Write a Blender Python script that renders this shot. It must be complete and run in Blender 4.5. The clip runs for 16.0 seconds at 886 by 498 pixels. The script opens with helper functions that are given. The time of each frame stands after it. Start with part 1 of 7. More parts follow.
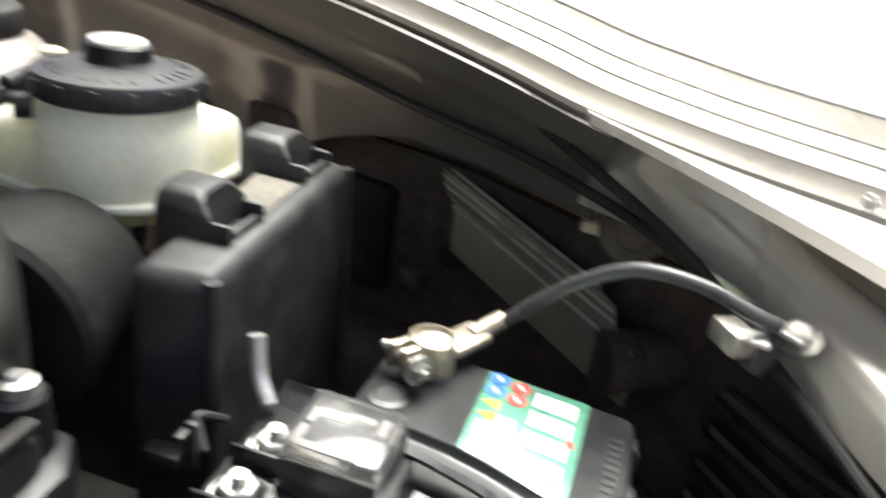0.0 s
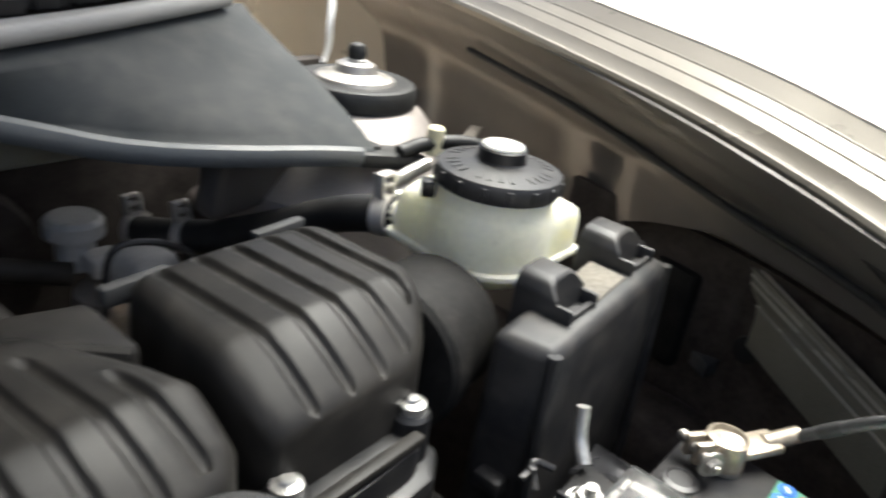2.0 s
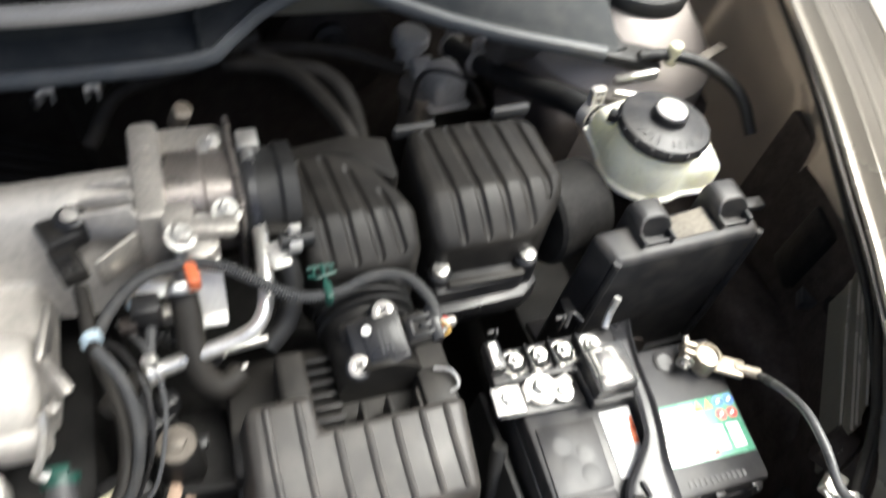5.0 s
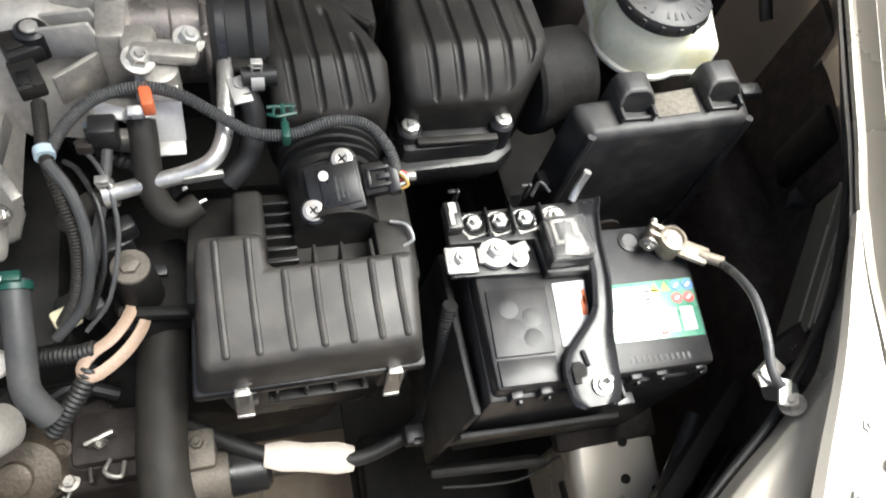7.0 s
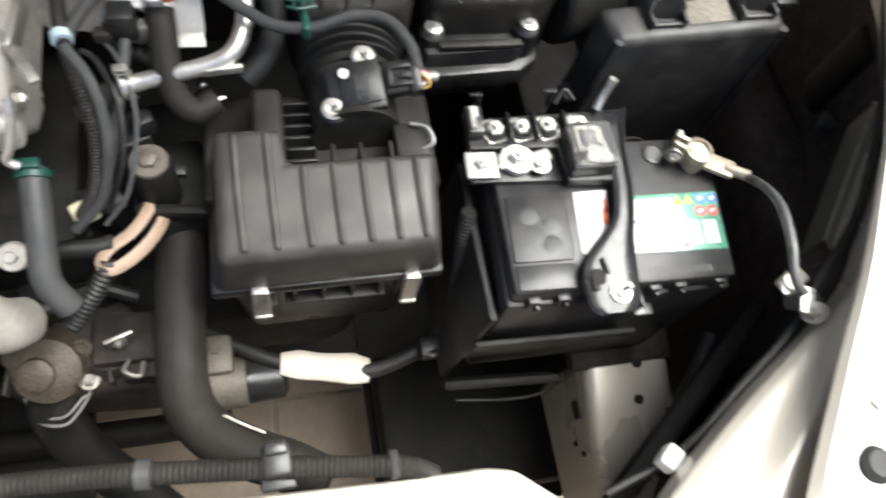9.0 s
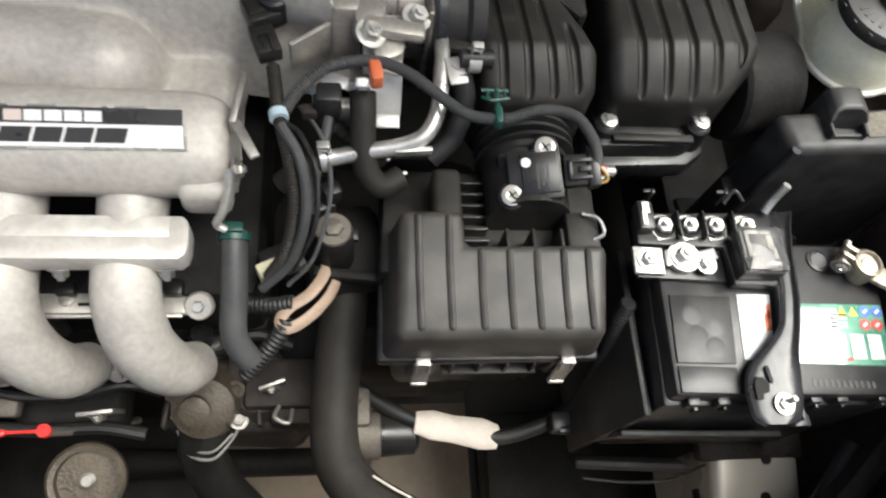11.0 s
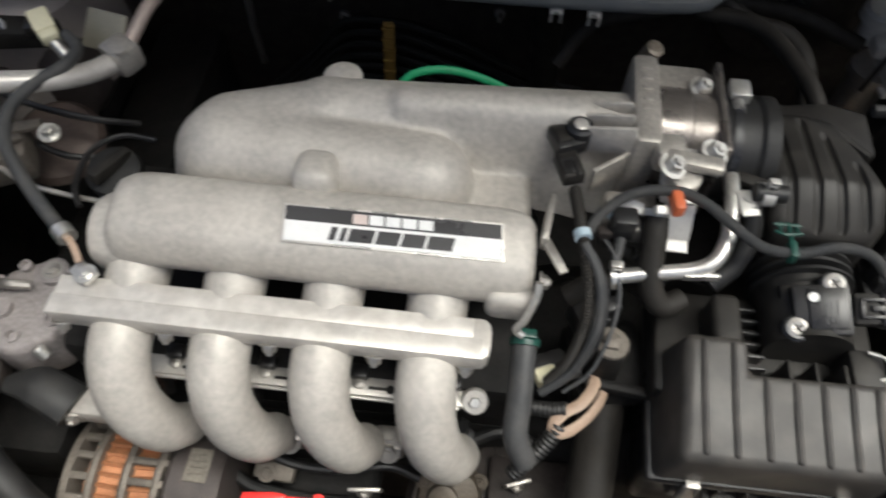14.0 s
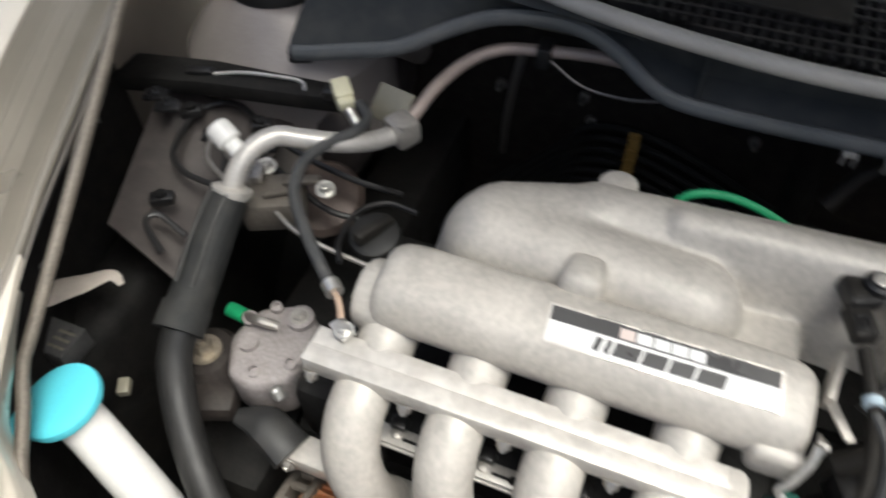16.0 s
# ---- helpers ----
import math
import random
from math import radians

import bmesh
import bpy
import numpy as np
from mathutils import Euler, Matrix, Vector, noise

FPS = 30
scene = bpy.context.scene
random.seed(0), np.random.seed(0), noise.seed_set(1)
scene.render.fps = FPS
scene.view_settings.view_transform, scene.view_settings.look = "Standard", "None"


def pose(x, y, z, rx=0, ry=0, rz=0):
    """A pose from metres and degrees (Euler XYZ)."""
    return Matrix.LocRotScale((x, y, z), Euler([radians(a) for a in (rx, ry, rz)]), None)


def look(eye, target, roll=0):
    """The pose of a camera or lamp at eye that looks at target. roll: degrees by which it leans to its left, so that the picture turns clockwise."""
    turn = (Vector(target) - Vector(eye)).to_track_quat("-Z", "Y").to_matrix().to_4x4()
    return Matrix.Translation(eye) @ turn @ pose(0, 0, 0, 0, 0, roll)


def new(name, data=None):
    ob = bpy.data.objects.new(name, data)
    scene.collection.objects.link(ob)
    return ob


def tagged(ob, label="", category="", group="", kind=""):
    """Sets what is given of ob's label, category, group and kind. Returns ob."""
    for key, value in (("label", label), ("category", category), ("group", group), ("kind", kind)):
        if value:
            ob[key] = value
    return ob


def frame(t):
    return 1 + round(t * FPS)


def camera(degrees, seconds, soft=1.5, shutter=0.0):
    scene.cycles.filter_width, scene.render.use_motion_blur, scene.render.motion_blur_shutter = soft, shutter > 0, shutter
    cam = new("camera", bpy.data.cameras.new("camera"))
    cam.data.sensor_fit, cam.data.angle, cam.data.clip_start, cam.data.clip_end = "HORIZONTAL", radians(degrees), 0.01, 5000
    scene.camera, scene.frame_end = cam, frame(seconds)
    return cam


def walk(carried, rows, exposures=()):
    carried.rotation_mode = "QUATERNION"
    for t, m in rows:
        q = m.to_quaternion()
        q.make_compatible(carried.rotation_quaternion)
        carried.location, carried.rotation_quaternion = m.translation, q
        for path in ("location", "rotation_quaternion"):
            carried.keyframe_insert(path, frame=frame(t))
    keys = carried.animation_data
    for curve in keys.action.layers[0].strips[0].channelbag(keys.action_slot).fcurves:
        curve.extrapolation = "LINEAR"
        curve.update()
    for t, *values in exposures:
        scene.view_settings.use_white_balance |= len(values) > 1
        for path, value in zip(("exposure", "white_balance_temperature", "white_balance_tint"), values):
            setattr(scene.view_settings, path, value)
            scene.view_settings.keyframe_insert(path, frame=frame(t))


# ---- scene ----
cam = camera(63.0, 16.0, soft=2.0, shutter=0.9)
PATH = [
    (0, (0.027, 0.028, 1.041), (1.804, 0.413, 0.207), 9.1),
    (0.5, (0.012, 0.04, 1.057), (1.737, 0.661, 0.257), 8.6),
    (1, (-0.004, 0.045, 1.069), (1.656, 0.795, 0.244), 8.9),
    (1.5, (-0.02, 0.045, 1.084), (1.568, 0.94, 0.26), 9.1),
    (2, (-0.042, 0.042, 1.096), (1.432, 1.088, 0.24), 8.9),
    (2.5, (-0.064, 0.031, 1.114), (1.253, 1.238, 0.214), 8.5),
    (3, (-0.079, 0.01, 1.145), (1.099, 1.272, 0.136), 10.3),
    (3.5, (-0.094, -0.029, 1.2), (0.971, 1.23, 0.068), 12.5),
    (4, (-0.1, -0.064, 1.256), (0.897, 1.16, 0.028), 14.9),
    (4.5, (-0.09, -0.086, 1.31), (0.74, 1.055, -0.108), 15.0),
    (5, (-0.073, -0.109, 1.368), (0.555, 0.971, -0.195), 15.2),
    (5.2, (-0.062, -0.116, 1.382), (0.49, 0.893, -0.254), 16.2),
    (7.3, (-0.017, -0.152, 1.353), (0.483, 0.708, -0.382), 20.7),
    (7.5, (-0.016, -0.155, 1.352), (0.49, 0.699, -0.384), 21.1),
    (8, (0.0, -0.174, 1.347), (0.497, 0.629, -0.416), 21.6),
    (8.5, (0.002, -0.19, 1.335), (0.497, 0.548, -0.457), 23.9),
    (9, (-0.023, -0.181, 1.332), (0.424, 0.576, -0.465), 22.4),
    (9.5, (-0.054, -0.167, 1.329), (0.338, 0.617, -0.469), 21.4),
    (9.7, (-0.066, -0.161, 1.327), (0.307, 0.635, -0.469), 20.8),
    (11.8, (-0.146, -0.13, 1.371), (0.086, 0.774, -0.397), 14.2),
    (12, (-0.161, -0.134, 1.372), (0.057, 0.812, -0.377), 13.2),
    (12.5, (-0.184, -0.133, 1.374), (0.018, 0.837, -0.363), 12.9),
    (13, (-0.205, -0.129, 1.377), (-0.049, 0.865, -0.351), 10.8),
    (13.5, (-0.222, -0.133, 1.381), (-0.2, 0.9, -0.332), 5.3),
    (14, (-0.242, -0.137, 1.386), (-0.318, 0.904, -0.32), 2.4),
    (14.5, (-0.267, -0.142, 1.391), (-0.454, 0.922, -0.292), -0.1),
    (15, (-0.294, -0.143, 1.395), (-0.565, 0.939, -0.265), -1.1),
    (15.5, (-0.32, -0.147, 1.397), (-0.669, 0.966, -0.228), -1.8),
    (16, (-0.342, -0.145, 1.383), (-0.843, 0.996, -0.181), -2.2),
]
walk(cam, [(t, look(eye, target, roll)) for t, eye, target, roll in PATH], exposures=[(0.0, 1.25, 6200, 3), (1.5, 1.1, 6200, 3), (2.5, 1.2, 6200, 3), (3.5, 1.42, 6200, 3), (5.0, 1.2, 6200, 4), (7.5, 1.05, 6100, 4), (9.0, 0.95, 6100, 4), (12.0, 0.4, 6250, 4), (13.0, 0.35, 6250, 4), (14.5, 0.30, 6250, 4), (16.0, 0.65, 6250, 4)])


# ---------------------------------------------------------------- light
world = bpy.data.worlds.new("sky")
scene.world = world
world.use_nodes = True
wn = world.node_tree.nodes
sky = wn.new("ShaderNodeTexSky")
sky.sky_type, sky.sun_disc = "NISHITA", False
sky.sun_elevation, sky.sun_rotation = radians(70), radians(82)
sky.air_density, sky.dust_density, sky.ozone_density = 0.6, 9.0, 0.5
wn["Background"].inputs["Strength"].default_value = 0.13
world.node_tree.links.new(sky.outputs[0], wn["Background"].inputs["Color"])
sun = new("sun", bpy.data.lights.new("sun", "SUN"))
sun.data.energy, sun.data.angle, sun.data.color = 4.0, radians(45), (1.0, 0.96, 0.9)
sun.matrix_world = look((0.36, 0.05, 1.0), (0, 0, 0))


# ---------------------------------------------------------------- materials
def mat(name, base, rough=0.5, metal=0.0, grain=400.0, blotch=18.0, var=0.15, bump=0.15, coat=0.0, spec=0.5, dust=0.0, rvar=0.12, sss=0.0):
    """A surface with a fine grain, larger blotches, uneven gloss and a thin film of dust."""
    m = bpy.data.materials.new(name)
    m.use_nodes = True
    nt = m.node_tree
    b = nt.nodes["Principled BSDF"]
    tc = nt.nodes.new("ShaderNodeTexCoord")
    n1, n2 = nt.nodes.new("ShaderNodeTexNoise"), nt.nodes.new("ShaderNodeTexNoise")
    n1.inputs["Scale"].default_value, n1.inputs["Detail"].default_value = grain, 2.0
    n2.inputs["Scale"].default_value, n2.inputs["Detail"].default_value = blotch, 5.0
    for n in (n1, n2):
        nt.links.new(tc.outputs["Object"], n.inputs["Vector"])
    add = nt.nodes.new("ShaderNodeMath")
    add.operation = "ADD"
    nt.links.new(n1.outputs["Fac"], add.inputs[0])
    nt.links.new(n2.outputs["Fac"], add.inputs[1])
    ramp = nt.nodes.new("ShaderNodeMapRange")
    ramp.inputs["From Min"].default_value, ramp.inputs["From Max"].default_value = 0.65, 1.35
    nt.links.new(add.outputs[0], ramp.inputs["Value"])
    mix = nt.nodes.new("ShaderNodeMix")
    mix.data_type = "RGBA"
    mix.inputs["A"].default_value = (*[max(0.0, c * (1 - var)) for c in base], 1)
    mix.inputs["B"].default_value = (*[min(1.0, c * (1 + var)) for c in base], 1)
    nt.links.new(ramp.outputs[0], mix.inputs["Factor"])
    col = mix.outputs["Result"]
    if dust:
        n3 = nt.nodes.new("ShaderNodeTexNoise")
        n3.inputs["Scale"].default_value, n3.inputs["Detail"].default_value = 45.0, 8.0
        nt.links.new(tc.outputs["Object"], n3.inputs["Vector"])
        r3 = nt.nodes.new("ShaderNodeMapRange")
        r3.inputs["From Min"].default_value, r3.inputs["From Max"].default_value = 0.42, 0.75
        r3.inputs["To Max"].default_value = dust
        nt.links.new(n3.outputs["Fac"], r3.inputs["Value"])
        m3 = nt.nodes.new("ShaderNodeMix")
        m3.data_type = "RGBA"
        m3.inputs["B"].default_value = (0.30, 0.27, 0.23, 1)
        nt.links.new(r3.outputs[0], m3.inputs["Factor"])
        nt.links.new(col, m3.inputs["A"])
        col = m3.outputs["Result"]
    nt.links.new(col, b.inputs["Base Color"])
    rr = nt.nodes.new("ShaderNodeMapRange")
    rr.inputs["From Min"].default_value, rr.inputs["From Max"].default_value = 0.3, 0.7
    rr.inputs["To Min"].default_value, rr.inputs["To Max"].default_value = max(0.02, rough - rvar), min(1.0, rough + rvar)
    nt.links.new(n2.outputs["Fac"], rr.inputs["Value"])
    nt.links.new(rr.outputs[0], b.inputs["Roughness"])
    b.inputs["Metallic"].default_value = metal
    b.inputs["Specular IOR Level"].default_value = spec
    b.inputs["Coat Weight"].default_value = coat
    if sss:
        b.inputs["Subsurface Weight"].default_value = sss
        b.inputs["Subsurface Radius"].default_value = (0.045, 0.043, 0.030)
        b.inputs["Subsurface Scale"].default_value = 1.0
    if bump:
        bp = nt.nodes.new("ShaderNodeBump")
        bp.inputs["Strength"].default_value, bp.inputs["Distance"].default_value = bump, 0.0012
        nt.links.new(add.outputs[0], bp.inputs["Height"])
        nt.links.new(bp.outputs[0], b.inputs["Normal"])
    return m


CAST = mat("cast_aluminium", (0.475, 0.45, 0.41), 0.5, 0.15, grain=170, blotch=26, var=0.19, bump=0.14, dust=0.10)
CAST_GREY = mat("grey_throttle_casting", (0.44, 0.415, 0.375), 0.42, 0.5, grain=260, blotch=34, var=0.22, bump=0.2, dust=0.15)
BORE = mat("oiled_throttle_casting", (0.26, 0.235, 0.215), 0.32, 0.7, grain=400, blotch=30, var=0.2, bump=0.15)
CAST_DARK = mat("weathered_casting", (0.145, 0.128, 0.108), 0.6, 0.4, grain=350, blotch=30, var=0.3, bump=0.5, dust=0.2)
PUMP_CAST = mat("greyed_pump_casting", (0.28, 0.255, 0.25), 0.6, 0.2, grain=260, blotch=30, var=0.3, bump=0.6, dust=0.15)
ALLOY = mat("milled_aluminium", (0.58, 0.555, 0.515), 0.42, 0.4, grain=400, blotch=40, var=0.15, bump=0.15, dust=0.1)
FLANGE = mat("stained_flange_aluminium", (0.60, 0.575, 0.535), 0.42, 0.3, grain=120, blotch=30, var=0.15, bump=0.2, dust=0.35)
STEEL = mat("zinc_plated_steel", (0.66, 0.65, 0.62), 0.38, 0.85, grain=300, blotch=60, var=0.18, bump=0.12, dust=0.08)
BROWN_CAST = mat("oily_brown_casting", (0.088, 0.072, 0.054), 0.5, 0.3, grain=300, blotch=34, var=0.4, bump=0.6, dust=0.12)
STEEL_DULL = mat("dull_steel", (0.42, 0.40, 0.37), 0.45, 0.8, grain=300, blotch=50, var=0.2, bump=0.15, dust=0.15)
ZINC = mat("pale_zinc_clamp", (0.56, 0.545, 0.515), 0.42, 0.4, grain=300, blotch=60, var=0.1, bump=0.08)
BRASS = mat("tarnished_lead_clamp", (0.40, 0.35, 0.28), 0.42, 0.6, grain=250, blotch=60, var=0.25, bump=0.3)
PLASTIC = mat("grained_black_plastic", (0.0175, 0.0163, 0.0148), 0.50, 0, grain=1100, blotch=12, var=0.2, bump=0.10, spec=0.28, dust=0.06)
LID_PLASTIC = mat("dusty_lid_plastic", (0.036, 0.0335, 0.031), 0.46, 0, grain=1100, blotch=12, var=0.2, bump=0.10, spec=0.45, dust=0.12)
PLASTIC_B = mat("smooth_black_plastic", (0.014, 0.014, 0.015), 0.36, 0, grain=600, blotch=20, var=0.2, bump=0.06, dust=0.05)
MATT = mat("matt_black_cover_plastic", (0.023, 0.023, 0.0245), 0.46, 0, grain=900, blotch=14, var=0.25, bump=0.10, dust=0.14)
BATTERY = mat("battery_case_plastic", (0.020, 0.020, 0.022), 0.4, 0, grain=500, blotch=25, var=0.2, bump=0.06, dust=0.09)
DUSTY = mat("dust_on_plastic", (0.16, 0.145, 0.12), 0.8, 0, grain=300, blotch=40, var=0.35, bump=0.1)
STRAP = mat("black_painted_steel", (0.020, 0.020, 0.022), 0.32, 0, grain=300, blotch=40, var=0.2, bump=0.06)
COWL = mat("grey_black_cowl_plastic", (0.037, 0.041, 0.043), 0.60, 0, grain=900, blotch=10, var=0.15, bump=0.10, spec=0.22, dust=0.08)
SEAL = mat("grey_rubber_seal", (0.33, 0.325, 0.31), 0.42, 0, grain=500, blotch=14, var=0.15, bump=0.06, dust=0.15)
RUBBER = mat("black_rubber", (0.012, 0.012, 0.012), 0.55, 0, grain=300, blotch=30, var=0.25, bump=0.12, dust=0.03)
HOSE = mat("dusty_rubber_hose", (0.0145, 0.0125, 0.0100), 0.7, 0, grain=260, blotch=28, var=0.25, bump=0.12, spec=0.4, dust=0.04)
GREY_HOSE = mat("grey_rubber_hose", (0.046, 0.047, 0.048), 0.6, 0, grain=260, blotch=28, var=0.2, bump=0.10, dust=0.1)
FOAM = mat("black_foam_sleeve", (0.013, 0.014, 0.014), 0.75, 0, grain=500, blotch=40, var=0.3, bump=0.3, dust=0.06)
PAINT = mat("beige_metallic_paint", (0.58, 0.54, 0.47), 0.32, 0.3, grain=1500, blotch=8, var=0.08, bump=0.0, coat=0.3, dust=0.06)
# Body paint darkened: shade in the bay and under the bonnet put into colour.
PAINT_SHADE = mat("shaded_beige_paint", (0.142, 0.131, 0.121), 0.42, 0.30, grain=900, blotch=9, var=0.12, bump=0.02, coat=0.2, dust=0.05)
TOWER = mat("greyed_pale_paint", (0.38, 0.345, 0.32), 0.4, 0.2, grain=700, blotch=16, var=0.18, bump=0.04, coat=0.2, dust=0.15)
PANEL = mat("dark_brown_grey", (0.066, 0.056, 0.053), 0.5, 0.2, grain=500, blotch=22, var=0.2, bump=0.08, dust=0.10)
PIPE_PAINT = mat("rosy_pipe_paint", (0.42, 0.345, 0.30), 0.4, 0.2, grain=500, blotch=30, var=0.15, bump=0.05, dust=0.1)
LIP_PLASTIC = mat("lit_grey_lip_plastic", (0.115, 0.123, 0.126), 0.45, 0, grain=900, blotch=14, var=0.18, bump=0.06, dust=0.15)
# Wing paint again, with the bonnet's shade on the ledge put into the colour.
LEDGE_PAINT = mat("shaded_ledge_paint", (0.215, 0.196, 0.166), 0.36, 0.35, grain=1300, blotch=10, var=0.1, bump=0.02, coat=0.2, dust=0.08)
PAINT_DULL = mat("grimy_beige_paint", (0.25, 0.235, 0.185), 0.4, 0.25, grain=700, blotch=14, var=0.22, bump=0.08, dust=0.15)
# Darker than real grime: the deep shade of the bay is put into this colour.
DARK = mat("deep_bay_dark", (0.011, 0.0105, 0.010), 0.7, 0.1, grain=200, blotch=30, var=0.5, bump=0.4, spec=0.3, dust=0.03)
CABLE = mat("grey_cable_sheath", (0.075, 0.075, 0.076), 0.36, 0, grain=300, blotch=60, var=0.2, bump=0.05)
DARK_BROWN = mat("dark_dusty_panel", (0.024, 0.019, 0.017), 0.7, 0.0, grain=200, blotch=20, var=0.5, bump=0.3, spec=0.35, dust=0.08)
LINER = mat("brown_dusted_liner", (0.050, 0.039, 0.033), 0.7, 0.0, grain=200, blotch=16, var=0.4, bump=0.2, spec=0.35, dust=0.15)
NYLON = mat("milky_nylon", (0.95, 0.92, 0.73), 0.30, 0, grain=200, blotch=25, var=0.05, bump=0.02, sss=0.5)
MILKY = mat("smoky_grey_nylon", (0.46, 0.45, 0.42), 0.35, 0, grain=200, blotch=25, var=0.1, bump=0.03)
WHITE = mat("white_plastic", (0.78, 0.77, 0.74), 0.4, 0, grain=300, blotch=40, var=0.06, bump=0.03)
CREAM = mat("cream_plastic", (0.72, 0.68, 0.48), 0.45, 0, grain=300, blotch=40, var=0.08, bump=0.03)
TAPE = mat("cream_cloth_tape", (0.60, 0.54, 0.48), 0.6, 0, grain=600, blotch=45, var=0.14, bump=0.3)
TAN = mat("tan_cable_wrap", (0.38, 0.275, 0.205), 0.6, 0, grain=500, blotch=45, var=0.18, bump=0.25)
LABEL_W = mat("white_label", (0.80, 0.80, 0.79), 0.32, 0, grain=200, blotch=30, var=0.04, bump=0.0)
LABEL_K = mat("charcoal_label_ink", (0.035, 0.034, 0.036), 0.35, 0, grain=200, blotch=30, var=0.1, bump=0.0)
LABEL_G = mat("green_label_ink", (0.12, 0.34, 0.23), 0.3, 0, grain=200, blotch=30, var=0.12, bump=0.0, coat=1.0, spec=1.0)
LABEL_S = mat("silver_label_edge", (0.62, 0.60, 0.57), 0.3, 0.7, grain=300, blotch=30, var=0.08, bump=0.0)
INK_RED = mat("red_ink", (0.62, 0.08, 0.07), 0.35, 0, var=0.05, bump=0.0)
INK_BLUE = mat("blue_ink", (0.06, 0.17, 0.55), 0.35, 0, var=0.05, bump=0.0)
INK_YELLOW = mat("yellow_ink", (0.75, 0.62, 0.06), 0.35, 0, var=0.05, bump=0.0)
INK_PINK = mat("faded_rose_ink", (0.62, 0.52, 0.48), 0.35, 0, var=0.05, bump=0.0)
RED = mat("red_plastic", (0.72, 0.035, 0.03), 0.35, 0, var=0.08, bump=0.03)
GREEN = mat("green_rubber_hose", (0.02, 0.30, 0.12), 0.4, 0, grain=300, blotch=30, var=0.12, bump=0.05)
GREEN_CLIP = mat("green_plastic_clip", (0.010, 0.060, 0.045), 0.45, 0, var=0.15, bump=0.05)
ORANGE = mat("orange_plastic_clip", (0.62, 0.15, 0.06), 0.45, 0, var=0.12, bump=0.05)
TEAL = mat("light_blue_cap", (0.10, 0.52, 0.62), 0.4, 0, var=0.06, bump=0.03)
COPPER = mat("copper_windings", (0.52, 0.24, 0.12), 0.4, 0.6, grain=500, blotch=50, var=0.3, bump=0.4)
SHIELD = mat("brown_primer_steel", (0.085, 0.062, 0.052), 0.5, 0.3, grain=300, blotch=30, var=0.25, bump=0.1, dust=0.1)
OCHRE = mat("ochre_tape", (0.42, 0.26, 0.07), 0.6, 0, var=0.2, bump=0.2)
PALE_BLUE = mat("pale_blue_tape", (0.42, 0.52, 0.58), 0.5, 0, var=0.12, bump=0.1)
TILE = mat("beige_floor_tile", (0.36, 0.29, 0.215), 0.4, 0, grain=60, blotch=6, var=0.12, bump=0.05, dust=0.12)
GROUT = mat("floor_grout", (0.34, 0.30, 0.25), 0.8, 0, grain=90, blotch=4, var=0.25, bump=0.2)
GROUND = mat("pale_concrete_ground", (0.36, 0.35, 0.325), 0.7, 0, grain=40, blotch=2, var=0.08, bump=0.1)
CLEAR = bpy.data.materials.new("smoked_clear_plastic")
CLEAR.use_nodes = True
_b = CLEAR.node_tree.nodes["Principled BSDF"]
_b.inputs["Base Color"].default_value = (0.55, 0.55, 0.54, 1)
_b.inputs["Roughness"].default_value = 0.12
_b.inputs["Transmission Weight"].default_value = 0.92
_b.inputs["IOR"].default_value = 1.45
GLASS = bpy.data.materials.new("windscreen_glass")
GLASS.use_nodes = True
_b = GLASS.node_tree.nodes["Principled BSDF"]
_b.inputs["Base Color"].default_value = (0.72, 0.80, 0.78, 1)
_b.inputs["Roughness"].default_value = 0.03
_b.inputs["Transmission Weight"].default_value = 0.9


# ---------------------------------------------------------------- mesh tools
def V(*a):
    return Vector(a)


def spline(pts, step=6):
    """Catmull-Rom through pts, with step samples a span."""
    p = [Vector(q) for q in pts]
    if len(p) < 3 or step < 2:
        return p
    p = [2 * p[0] - p[1]] + p + [2 * p[-1] - p[-2]]
    out = []
    for a, b, c, d in zip(p, p[1:], p[2:], p[3:]):
        for k in range(step):
            t = k / step
            out.append(0.5 * (2 * b + (c - a) * t + (2 * a - 5 * b + 4 * c - d) * t * t + (3 * b - a - 3 * c + d) * t ** 3))
    return out + [p[-2]]


def ring_loft(bm, rings, caps=True):
    loops = [[bm.verts.new(q) for q in r] for r in rings]
    n = len(loops[0])
    for a, b in zip(loops, loops[1:]):
        for i in range(n):
            bm.faces.new((a[i], a[(i + 1) % n], b[(i + 1) % n], b[i]))
    if caps:
        bm.faces.new(list(reversed(loops[0])))
        bm.faces.new(loops[-1])
    return bm


